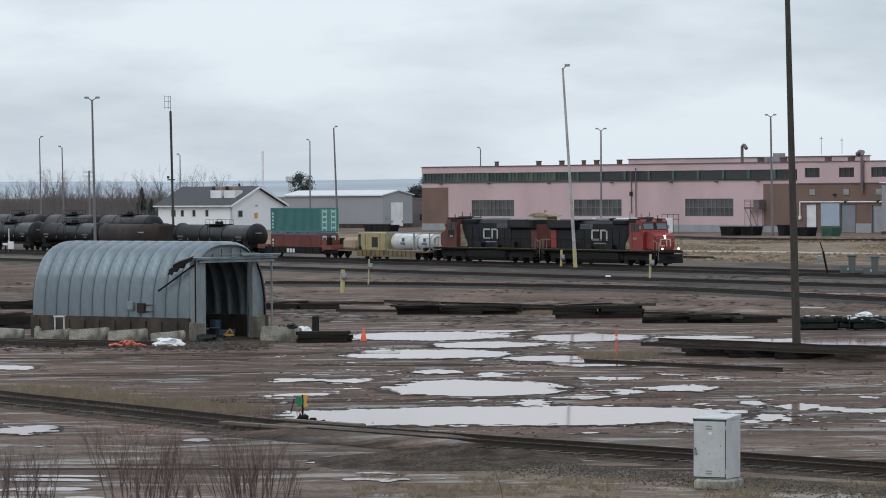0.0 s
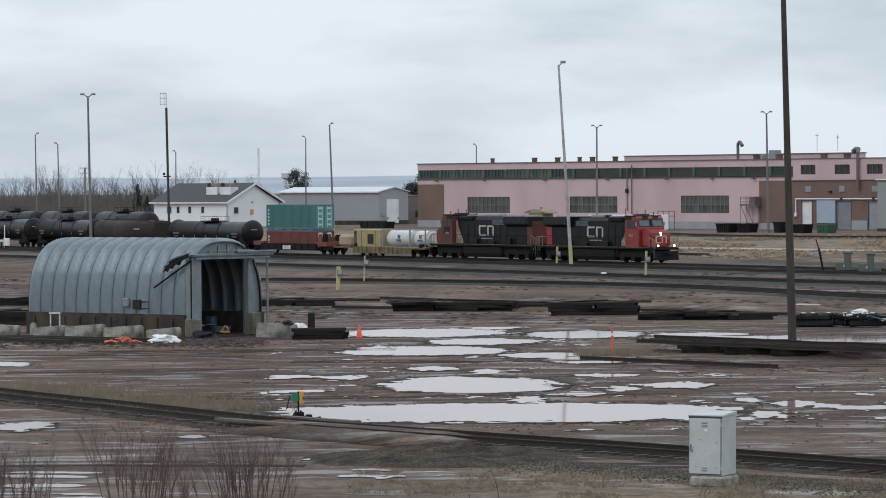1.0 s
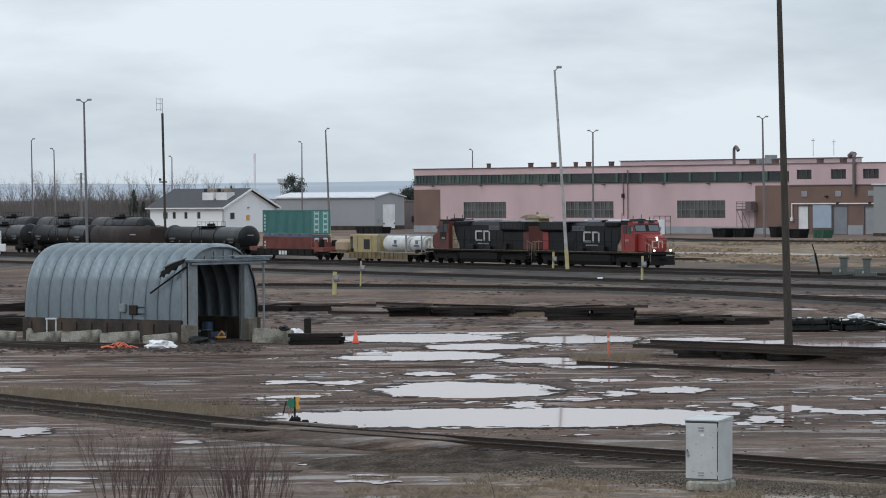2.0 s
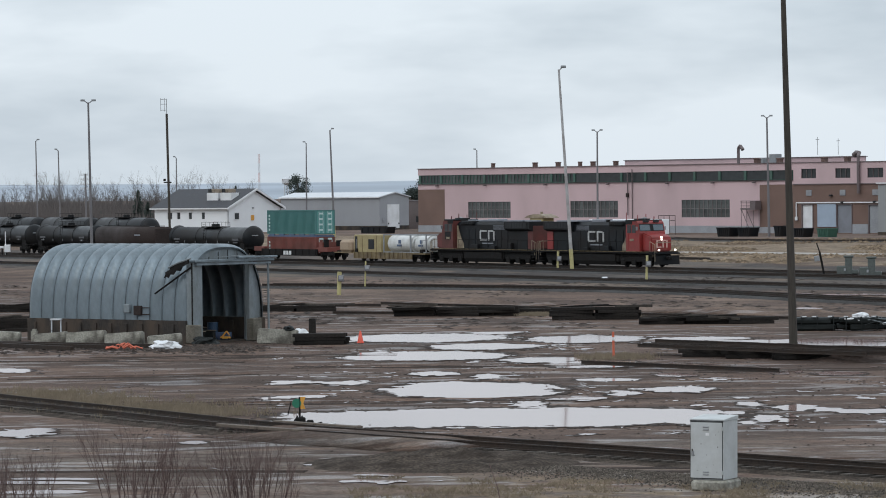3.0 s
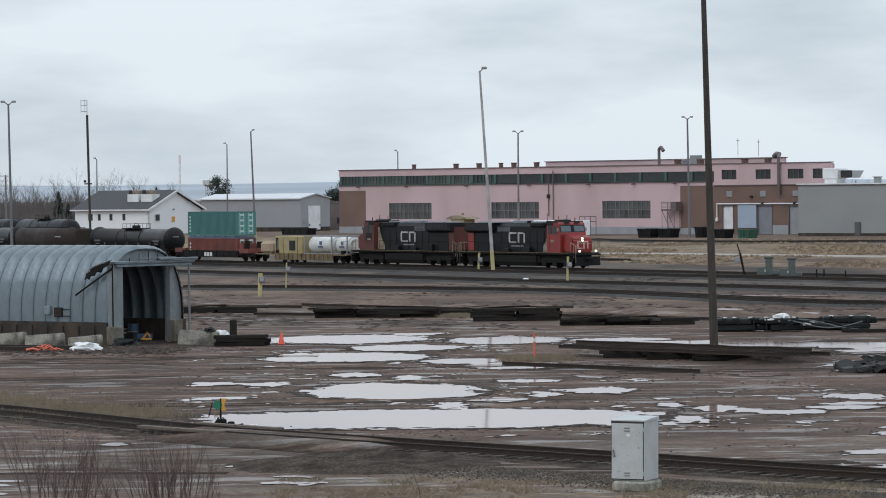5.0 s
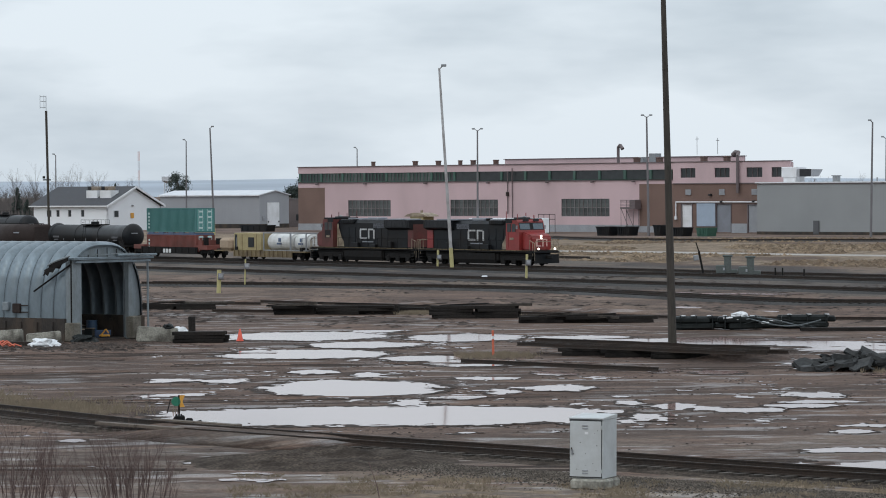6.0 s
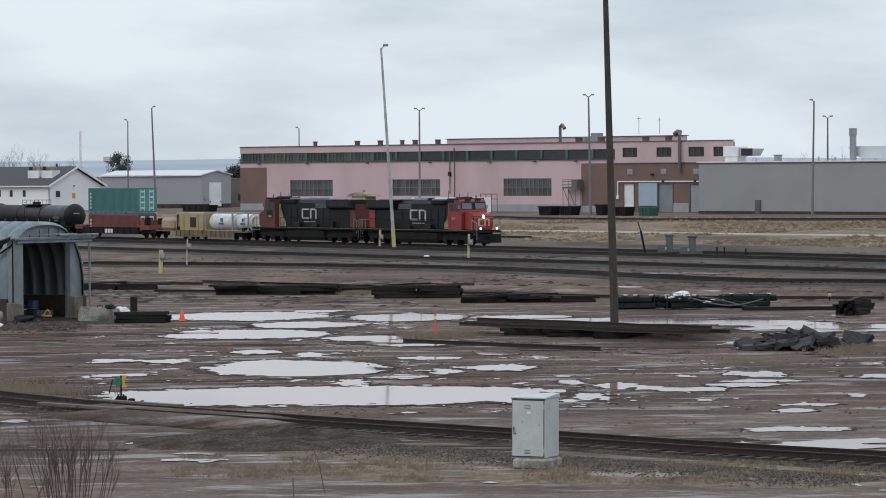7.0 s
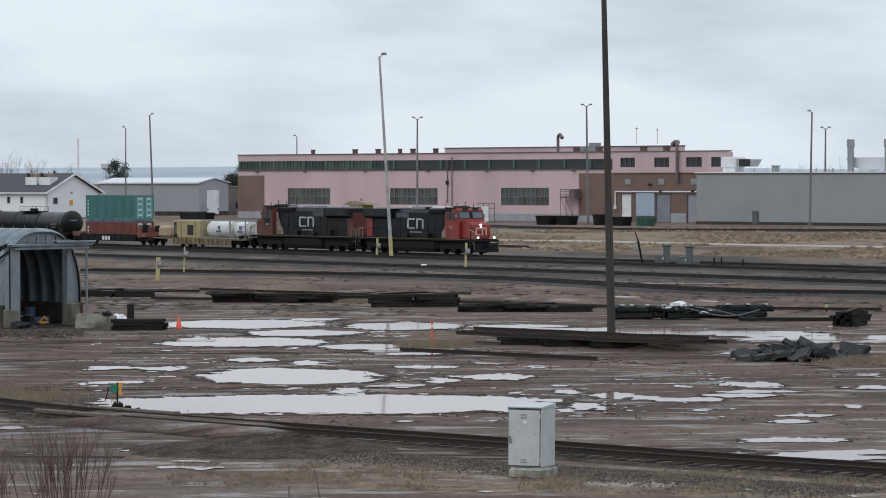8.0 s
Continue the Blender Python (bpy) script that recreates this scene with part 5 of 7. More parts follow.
def spine_wagon():
    """Low flat wagon with a yellow cabin box and white tank containers."""
    t = thing("flat_wagon", on_line(TRAIN, -54.4), "low dirty yellow flat wagon behind the locomotives", "railway wagon")
    sides = boxes((-1.2, -1.4, 0.66, 13.2, 0.12, 0.7), (-1.2, 1.4, 0.66, 13.2, 0.12, 0.7), (0, 0, 0.92, 16.4, 2.7, 0.15))
    for x in np.arange(-7.6, 5.4, 1.0):
        box(sides, x, -1.5, 0.66, 0.12, 0.12, 0.72)
    part("side_sill", sides, M_DIRTYYELLOW, t, "dirty yellow ribbed sill")
    part("end_sill", boxes((7.4, 0, 1.2, 0.5, 2.8, 0.4), (-7.4, 0, 1.2, 0.5, 2.8, 0.4), (8.0, 0, 0.95, 0.8, 0.3, 0.3), (-8.0, 0, 0.95, 0.8, 0.3, 0.3)), M_UNDER, t)
    part("end_railing", rods(*[((x, y, 1.4), (x, y, 2.4), 0.03) for x in (7.4, -7.4) for y in (-1.3, -0.4, 0.4, 1.3)], *[((x, -1.3, 2.4), (x, 1.3, 2.4), 0.03) for x in (7.4, -7.4)], seg=4), M_STEEL, t)
    for x in (-5.8, 5.8):
        truck(t, x, 2, 1.75)
    m = on_line(TRAIN, -54.4)
    c = thing("yellow_cabin", m @ pose(-4.95, 0, 1.0), "pale yellow steel equipment cabin with dark openings", "equipment cabin")
    part("shell", boxes((0, 0, 0.97, 6.2, 2.5, 1.94, 0.05)), M_PALEYELLOW, c)
    part("opening", boxes((0.9, -1.26, 0.9, 1.3, 0.06, 1.1)), M_DARK, c)
    part("opening", boxes((-2.6, -1.26, 1.0, 0.5, 0.06, 1.5)), M_DARK, c)
    for x in (-1.2, 2.1):
        part("panel_seam", boxes((x, -1.262, 0.95, 0.06, 0.04, 1.8)), M_DIRTYYELLOW, c)
    for x, L in ((1.7, 6.0), (6.5, 3.4)):
        k = thing("tank_container", m @ pose(x, 0, 1.0), "white cylindrical tank container in a steel frame", "tank container", "tank containers")
        bm = bmesh.new()
        rod(bm, (-L / 2 + 0.2, 0, 0.98), (L / 2 - 0.2, 0, 0.98), 0.95, seg=24)
        bmesh.ops.bevel(bm, geom=[e for e in bm.edges if abs(e.verts[0].co.x - e.verts[1].co.x) < 0.01], offset=0.25, segments=3, affect="EDGES")
        part("tank", bm, M_TANKWHITE, k, smooth=False)
        fr = bmesh.new()
        for a in (-L / 2, L / 2):
            for y in (-1.18, 1.18):
                box(fr, a, y, 1.0, 0.12, 0.12, 2.0)
            for z in (0.06, 1.95):
                box(fr, a, 0, z, 0.11, 2.4, 0.11)
        for y in (-1.18, 1.18):
            for z in (0.06, 1.95):
                box(fr, 0, y, z, L, 0.1, 0.1)
        part("frame", fr, M_STEEL, k)
        part("label_plate", boxes((0.2, -0.965, 1.2, 0.5, 0.05, 0.4), (0.1, -0.97, 0.8, 1.0, 0.05, 0.2)), M_BLUEBOX, k)
    tb = thing("covered_bundle", m @ pose(-10.6, 0, 0.9), "tan sheeted load on a low wagon end", "load")
    part("sheet", boxes((0, 0, 0.75, 2.6, 2.3, 1.4, 0.3)), M_TAN, tb)
    part("deck", boxes((0, 0, 0.02, 4.0, 2.7, 0.12)), M_DIRTYYELLOW, tb)


spine_wagon()


def well_car():
    m = on_line(TRAIN, -77.7)
    t = thing("well_wagon", m, "grimy dark container well wagon", "railway wagon")
    part("side", boxes((0, -1.5, 0.85, 13.8, 0.16, 0.75), (0, 1.5, 0.85, 13.8, 0.16, 0.75), *[(x, -1.6, 0.85, 0.14, 0.1, 0.75) for x in np.arange(-6.6, 6.7, 1.65)]), M_UNDER, t, "grimy dark steel side")
    part("well_floor", boxes((0, 0, 0.55, 13.4, 2.9, 0.2)), M_UNDER, t)
    part("end_platform", boxes((7.8, 0, 1.2, 2.6, 2.8, 0.5), (7.3, 0, 1.7, 0.9, 2.6, 0.7)), M_WELLRED, t)
    part("end_platform", boxes((-7.8, 0, 1.2, 2.6, 2.8, 0.5)), M_WELLRED, t)
    part("brake_gear", boxes((7.9, -0.9, 1.9, 0.5, 0.5, 0.9, 0.04)), M_UNDER, t)
    part("brake_wheel_plate", boxes((8.4, 0.6, 1.9, 0.2, 0.9, 0.7, 0.04)), M_UNDER, t)
    part("coupler", boxes((9.4, 0, 0.95, 0.9, 0.3, 0.3, 0.04)), M_UNDER, t)
    part("reporting_bar", boxes((-0.9, -1.67, 0.78, 0.5, 0.03, 0.45), (-0.2, -1.67, 0.78, 0.5, 0.03, 0.45), (0.5, -1.67, 0.78, 0.5, 0.03, 0.45)), M_MARK, t)
    for x in (-8.2, 8.2):
        truck(t, x, 2, 1.75)

    def container(z, h, body, door, label):
        k = thing("shipping_container", m @ pose(0, 0, z), label, "shipping container", "containers on the wagon")
        bm = boxes((0, 0, h / 2, 12.0, 2.36, h - 0.16))
        for x in np.arange(-5.8, 5.9, 0.28):
            box(bm, x, -1.19, h / 2, 0.14, 0.05, h - 0.3)
        part("shell", bm, body, k)
        fr = boxes(*[(s * 6.03, y, h / 2, 0.14, 0.14, h) for s in (-1, 1) for y in (-1.15, 1.15)], *[(0, y, zz, 12.1, 0.1, 0.1) for y in (-1.17, 1.17) for zz in (0.05, h - 0.05)], *[(s * 6.03, 0, zz, 0.12, 2.3, 0.1) for s in (-1, 1) for zz in (0.05, h - 0.05)])
        part("frame", fr, body, k)
        for y in (-0.57, 0.57):
            d = part("door", boxes((6.03, y, h / 2, 0.08, 1.08, h - 0.25)), door, k)
            part("lock_rod", rods(((6.1, y - 0.25, 0.15), (6.1, y - 0.25, h - 0.15), 0.035), ((6.1, y + 0.25, 0.15), (6.1, y + 0.25, h - 0.15), 0.035), seg=5), M_LABEL, d)
            for zz in np.arange(0.5, h - 0.2, 0.62):
                part("placard", boxes((6.09, y, zz, 0.03, 0.42, 0.2)), M_LABEL, d)
        for zz in np.arange(0.5, h - 0.3, 0.4):
            part("side_marking", boxes((-5.5, -1.225, zz, 0.3, 0.02, 0.24)), M_LABEL, k)
        return k

    container(0.66, 1.95, M_WELLRED, M_WELLRED, "brick red shipping container sunk in the well wagon")
    single("folded_flat_rack", boxes((0, 0, 0.1, 12.0, 2.4, 0.2), *[(x, -1.15, 0.16, 1.2, 0.16, 0.3) for x in np.arange(-5, 5.1, 2.5)]), M_BLUEBOX, m @ pose(0, 0, 2.61), "dark blue folded flat rack between the containers", "flat rack")
    container(2.92, 2.75, M_TEAL, M_TEALDOOR, "teal green forty-foot shipping container stacked on top")


well_car()
tank_car(on_line(TRAIN, -99.7), length=21.2, radius=1.24, label="black tank car with a railed top platform coupled behind the wagons")


def hopper(m, label, mat):
    t = thing("hopper_car", m, label, "hopper car", "hopper cars")
    b = bmesh.new()
    ring = [(1.5 * math.copysign(abs(math.cos(a)) ** 0.6, math.cos(a)), 2.35 + 1.3 * math.copysign(abs(math.sin(a)) ** 0.75, math.sin(a))) for a in np.linspace(0, 2 * math.pi, 24, endpoint=False)]
    prism(b, ring, -8.6, 8.6, axis="x")
    part("body", b, mat, t, "dull brown rounded body", smooth=True)
    for x in (8.62, -8.62):
        part("end_cap", boxes((x, 0, 2.35, 0.08, 2.5, 2.1, 0.03)), mat, t)
    part("roof_walk", boxes((0, 0, 3.72, 16.4, 0.6, 0.07)), M_UNDER, t)
    for x in (-5.4, 0, 5.4):
        ch = bmesh.new()
        prism(ch, ((x - 2.2, 1.5), (x + 2.2, 1.5), (x + 0.6, 0.55), (x - 0.6, 0.55)), -1.2, 1.2)
        part("discharge_chute", ch, mat, t)
    part("sill", boxes((0, 0, 1.1, 18.6, 0.5, 0.4), (8.8, 0, 1.3, 0.4, 2.8, 0.3), (-8.8, 0, 1.3, 0.4, 2.8, 0.3)), M_UNDER, t)
    part("label_bar", boxes((4.0, -1.5, 2.6, 1.6, 0.05, 0.16)), M_GREYDOOR, t)
    for x in (-6.9, 6.9):
        truck(t, x, 2, 1.75)


hopper(on_line(TRAIN, -122.6), "dark brown covered hopper car in the train", M_HOPPER)
tank_car(on_line(TRAIN, -141.6), "black tank car with pale stencils behind the hopper", radius=1.25)
tank_car(on_line(TRAIN, -161.6), "black tank car at the tail of the visible train", radius=1.25)
SIDING = pose(-52.0, 560.0, 0, 0, 0, -60)
for k in range(5):
    tank_car(on_line(SIDING, 11.0 - 19.4 * k), "black tank car parked in a row on the siding", radius=1.55, group="parked tank cars")


# ---- arched steel hut ----
def hut():
    t = thing("quonset_hut", pose(-14.39, 206.47, 0, 0, 0, -40), "galvanised corrugated arched steel hut with an open front", "hut")
    L, W, BASE, TOP = 11.8, 5.75, 1.2, 4.95
    steps = 26

    def arch(k, grow):
        a = math.pi * k / steps
        c, s = math.cos(a), math.sin(a)
        y = W / 2 - (W / 2 + grow) * math.copysign(abs(c) ** 0.72, c)
        return y, BASE + (TOP - BASE + grow) * abs(s) ** 0.8

    n, pitch = 13, L / 13
    bm = bmesh.new()
    us = np.linspace(0, 1, 11)
    for side in (0.0, -0.02):
        rows = []
        for u in us:
            g = 0.23 * (math.sin(math.pi * u) ** 0.7 if 0 < u < 1 else 0) + side
            rows.append([bm.verts.new((u * pitch, *arch(k, g))) for k in range(steps + 1)])
        for a, b in zip(rows, rows[1:]):
            for k in range(steps):
                bm.faces.new((a[k], a[k + 1], b[k + 1], b[k]) if side == 0 else (a[k], b[k], b[k + 1], a[k + 1]))
    panel = mesh_of("arch_panel", bm, M_GALV, True)
    for i in range(n):
        share("arch_panel", panel, t, pose(-L + i * pitch, 0, 0))
    # dark seam rods carry the shade of the grooves in their colour
    seam = bmesh.new()
    pts = [arch(k, 0.035) for k in range(steps + 1)]
    for p, q in zip(pts, pts[1:]):
        rod(seam, (0, *p), (0, *q), 0.02, seg=4)
    sm = mesh_of("seam", seam, M_GROOVESHADE)
    for i in range(n + 1):
        share("seam", sm, t, pose(-L + i * pitch, 0, 0))
    rib = bmesh.new()
    pts = [arch(k, -0.035) for k in range(steps + 1)]
    for p, q in zip(pts, pts[1:]):
        rod(rib, (0, *p), (0, *q), 0.055, seg=5)
    rm = mesh_of("inner_rib", rib, M_GALVFRAME)
    for i in range(1, n):
        share("inner_rib", rm, t, pose(-L + i * pitch, 0, 0))
    # concrete side walls, dark with splash stains
    for y in (0.0, W):
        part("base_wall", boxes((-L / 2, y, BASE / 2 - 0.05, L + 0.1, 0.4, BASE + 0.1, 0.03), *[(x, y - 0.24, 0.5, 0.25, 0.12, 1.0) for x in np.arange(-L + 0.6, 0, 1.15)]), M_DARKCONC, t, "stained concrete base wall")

    def end_wall(x, hole):
        pts = [arch(k, -0.01) for k in range(steps + 1)]
        b = bmesh.new()
        for p, q in zip(pts, pts[1:]):
            top = [(p[0], p[1]), (q[0], q[1])]
            mid = (p[0] + q[0]) / 2
            low = hole[2] if hole and hole[0] < mid < hole[1] else 0.0
            prism(b, ((p[0], low), (q[0], low), top[1], top[0]), x - 0.06, x, axis="x")
        bmesh.ops.remove_doubles(b, verts=b.verts, dist=0.002)
        return b

    # the opening in the back is never seen; added to let skylight in
    part("back_wall", end_wall(-L + 0.1, (0.9, 4.9, 3.9)), M_GALVFRAME, t, "weathered sheet back with an unseen opening added to light the hut")
    part("front_wall", end_wall(-0.12, (0.6, 4.6, 4.1)), M_GALVFRAME, t, "weathered sheet front above the doorway")
    # doorway frame and canopy rail
    part("jamb", boxes((0.25, 0.3, 2.15, 0.5, 0.7, 4.25, 0.02)), M_GALVFRAME, t, "broad pale door jamb")
    part("jamb", boxes((0.1, 4.65, 2.1, 0.3, 0.35, 4.2, 0.02)), M_GALVFRAME, t)
    part("corner_post", rods(((0.5, 5.7, 0), (0.5, 5.7, 4.2), 0.06)), M_GALVFRAME, t)
    part("canopy_beam", boxes((0.45, 2.95, 4.3, 0.5, 6.1, 0.14, 0.02), (0.5, 2.9, 4.13, 0.35, 5.7, 0.1)), M_GALV, t, "pale sheet canopy beam")
    part("track_cover", boxes((0.72, 4.6, 4.45, 0.25, 3.0, 0.1, 0.02)), M_GALV, t)
    for k in range(5):
        part("gable_strut", rods(((-0.04, 1.6 + 0.75 * k, 4.3), (0.3, 1.6 + 0.75 * k, 4.3), 0.03), ((-0.02, 1.7 + 0.72 * k, 4.35), (-0.02, 1.7 + 0.72 * k, arch(9 + 2 * k, 0)[1] - 0.1), 0.03), seg=4), M_UNDER, t)
    tear = bmesh.new()
    prism(tear, ((-1.35, 3.42), (-1.22, 3.62), (-1.3, 3.72), (-0.95, 3.86), (-0.98, 4.0), (-0.5, 4.12), (0.5, 4.42), (0.45, 4.2), (0.0, 4.02), (-0.2, 3.8), (-0.45, 3.82), (-0.6, 3.6), (-0.85, 3.62), (-1.0, 3.42), (-1.15, 3.5)), -0.34, -0.28)
    for v in tear.verts:
        v.co.y += 0.16 * noise.noise(v.co * 2.5)
    part("awning_flap", tear, M_UNDER, t, "dark ragged torn sheet metal flap")
    part("flap_edge", rods(((-1.0, -0.32, 3.98), (-0.3, -0.36, 4.22), 0.05), ((-0.3, -0.36, 4.22), (0.6, -0.3, 4.46), 0.05), seg=5), M_GALVFRAME, t)
    part("fallen_strip", boxes((0.62, 3.6, 4.52, 0.3, 1.5, 0.05), (0.5, 2.2, 4.5, 0.2, 0.9, 0.04)), M_GALVFRAME, t)
    part("diagonal_brace", rods(((0.4, -0.1, 4.0), (-2.0, -0.35, 2.6), 0.05), ((0.42, -0.05, 0.1), (0.42, -0.05, 4.2), 0.05), seg=5), M_UNDER, t)
    part("foot_block", boxes((0.3, 0.14, 0.48, 0.66, 0.62, 1.0, 0.05)), M_FOOT, t, "stained mossy concrete foot block")
    part("foot_block", boxes((0.3, 4.8, 0.6, 0.55, 0.66, 1.2, 0.05)), M_FOOT, t)
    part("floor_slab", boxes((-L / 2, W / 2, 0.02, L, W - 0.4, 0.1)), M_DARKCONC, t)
    part("switch_box", boxes((-4.1, -0.3, 1.8, 0.42, 0.2, 0.45, 0.03)), M_GALVFRAME, t, "pale grey electrical box")
    part("rusty_box", boxes((-3.35, -0.25, 1.7, 0.55, 0.2, 0.5, 0.03), (-2.9, -0.25, 1.85, 0.7, 0.05, 0.05), (-2.9, -0.25, 1.5, 0.7, 0.05, 0.05)), M_HOPPER, t, "rusty brown box")
    return t


HUT = pose(-14.39, 206.47, 0, 0, 0, -40)
hut()


def barrel(m, mat, label):
    t = thing("barrel", m, label, "barrel", "clutter in the hut")
    b = bmesh.new()
    rod(b, (0, 0, 0), (0, 0, 0.88), 0.29, seg=16)
    part("drum", b, mat, t)
    for z in (0.02, 0.3, 0.58, 0.86):
        h = bmesh.new()
        rod(h, (0, 0, z - 0.015), (0, 0, z + 0.015), 0.305, seg=16)
        part("hoop", h, mat, t)


barrel(HUT @ pose(-2.0, 4.0, 0.08), M_BLUE, "blue steel barrel inside the hut")
barrel(HUT @ pose(-2.2, 1.9, 0.08), M_BLACK, "black steel barrel inside the hut")
jack = thing("floor_jack", HUT @ pose(-0.4, 3.3, 0.08, 0, 0, 30) @ Matrix.Scale(0.6, 4), "yellow trolley jack in the hut doorway", "jack")
part("body", boxes((0, 0, 0.18, 0.9, 0.35, 0.2, 0.04)), M_AMBER, jack)
part("arm", rods(((-0.3, 0, 0.25), (0.1, 0, 0.75), 0.07), ((0.1, 0, 0.75), (0.35, 0, 0.4), 0.06)), M_AMBER, jack)
for x in (-0.35, 0.35):
    part("wheel", rods(((x, -0.22, 0.08), (x, 0.22, 0.08), 0.08), seg=10), M_DARK, jack)
box_rnd = random.Random(3)
for i in range(9):
    crate = thing("crate", HUT @ pose(-0.6 - 0.75 * (i % 5), 1.5 + 0.8 * (i % 4), 0.08, 0, 0, box_rnd.uniform(-25, 25)), "dark cluttered crate on the hut floor", "crate", "clutter in the hut")
    s = box_rnd.uniform(0.35, 0.7)
    part("body", boxes((0, 0, s * 0.45, s, s * 0.8, s * 0.9, 0.02)), (M_TIE, M_PLASTIC, M_BLUE, M_HOPPER)[i % 4], crate)
    part("lid", boxes((0, 0, s * 0.93, s * 1.05, s * 0.85, 0.05)), (M_OLDWOOD, M_PLASTIC, M_TIE)[i % 3], crate)


def crumpled(name, m, sx, sy, sz, mat, label, category, seed):
    """A slumped heap of sheet or cloth."""
    bm = bmesh.new()
    bmesh.ops.create_icosphere(bm, subdivisions=3, radius=1)
    for v in bm.verts:
        k = 1 + 0.45 * noise.noise(v.co * 1.7 + Vector((seed, 0, 0))) + 0.22 * noise.noise(v.co * 5 + Vector((0, seed, 0)))
        v.co = Vector((v.co.x * k * sx, v.co.y * k * sy, max(-0.02, v.co.z * k * sz + sz * 0.35)))
    return single(name, bm, mat, m, label, category)


crumpled("white_tarpaulin", pose(-15.09, 200.11, 0.02), 0.72, 0.6, 0.3, M_TARPW, "crumpled white tarpaulin on the mud beside the hut", "tarpaulin", 2.0)
crumpled("white_sack", pose(-8.45, 206.2, 0.05), 0.5, 0.35, 0.5, M_TARPW, "slumped white bulk sack beside a concrete block", "sack", 5.0)
crumpled("dark_sack", pose(-9.05, 205.86, 0.66), 0.25, 0.25, 0.18, M_PLASTIC, "black bag on top of the concrete block", "bag", 7.0)
crumpled("white_bag", HUT @ pose(-2.6, 2.6, 0.9), 0.35, 0.3, 0.3, M_TARPW, "white plastic bag among the clutter in the hut", "bag", 8.0)
crumpled("debris_heap", pose(-13.38, 205.46, 0.0), 0.7, 0.5, 0.3, M_PLASTIC, "dark scrap heap at the hut corner", "scrap heap", 9.0)
single("blue_crate", boxes((0, 0, 0.18, 0.7, 0.5, 0.06, 0.01), (0, -0.24, 0.25, 0.7, 0.04, 0.3, 0.01), (0, 0.24, 0.25, 0.7, 0.04, 0.3, 0.01), (-0.34, 0, 0.25, 0.04, 0.5, 0.3, 0.01), (0.34, 0, 0.25, 0.04, 0.5, 0.3, 0.01), (0, 0, 0.09, 0.6, 0.4, 0.18, 0.01)), M_BLUEBOX, HUT @ pose(-0.9, 3.7, 0.06, 0, 0, 25), "blue plastic crate on the hut floor", "crate")
net = thing("orange_fencing", pose(-17.31, 199.26, 0.06), "tangled orange plastic fencing on the mud", "plastic fencing")
rn = random.Random(12)
for k in range(13):
    x, y = rn.uniform(-0.85, 0.75), rn.uniform(-1.0, 1.0)
    a = rn.uniform(-0.6, 0.6)
    part("strand", rods(((x, y, 0.05), (x + 0.3, y + a * 0.4, 0.1 + 0.2 * max(0, 1 - abs(x) * 1.4)), 0.05), ((x + 0.3, y + a * 0.4, 0.1 + 0.2 * max(0, 1 - abs(x) * 1.4)), (x + 0.62, y, 0.04), 0.035), seg=4), M_STAKE, net)


def block(m, label, L=1.95, H=0.7):
    t = thing("concrete_block", m, label, "concrete block", "blocks beside the hut")
    b = bmesh.new()
    prism(b, ((-0.38, 0), (0.38, 0), (0.3, H), (-0.3, H)), -L / 2, L / 2, axis="x")
    bmesh.ops.bevel(b, geom=list(b.edges), offset=0.05, segments=2, affect="EDGES")
    for v in b.verts:
        v.co += 0.03 * noise.noise_vector(v.co * 2 + m.translation)
    part("block", b, M_CONCRETE, t)
    part("lifting_eye", rods(((-0.12, 0, H - 0.05), (-0.12, 0, H + 0.1), 0.02), ((-0.12, 0, H + 0.1), (0.12, 0, H + 0.1), 0.02), ((0.12, 0, H + 0.1), (0.12, 0, H - 0.05), 0.02), seg=5), M_RAIL, t)


BLOCKS = [(-24.45, 209.78, -8), (-21.69, 208.32, -12), (-19.63, 206.3, -4), (-17.54, 205.04, -8), (-15.34, 203.75, 4), (-9.65, 206.01, -6)]
for x, y, a in BLOCKS:
    block(pose(x, y, -0.05, 0, 5 * math.sin(x * 3), a + 9 * math.sin(x * 2.3)) @ Matrix.Scale(1 + 0.1 * math.sin(x * 5), 4), "weathered concrete block standing beside the hut")
post = thing("white_post", pose(-22.78, 210.12, 0), "short white rounded post beside the hut", "post")
part("shaft", rods(((0, 0, 0), (0, 0, 0.62), 0.2), ((0, 0, 0.62), (0, 0, 0.72), 0.12), seg=14), M_CONCRETE, post)
sh = thing("saw_bench", pose(-21.55, 209.4, 0, 0, 0, -10), "pale metal trestle behind the concrete blocks", "trestle")
part("top", boxes((0, 0, 1.25, 0.6, 0.3, 0.08)), M_GREYROOF, sh)
for x in (-0.25, 0.25):
    part("leg", rods(((x, 0, 0), (x, 0, 1.25), 0.04)), M_GREYROOF, sh)


# ---- rails, sleepers and scrap lying about ----
SLEEPER = mesh_of("sleeper", boxes((0, 0, 0, 2.6, 0.24, 0.18, 0.015)), M_TIE)


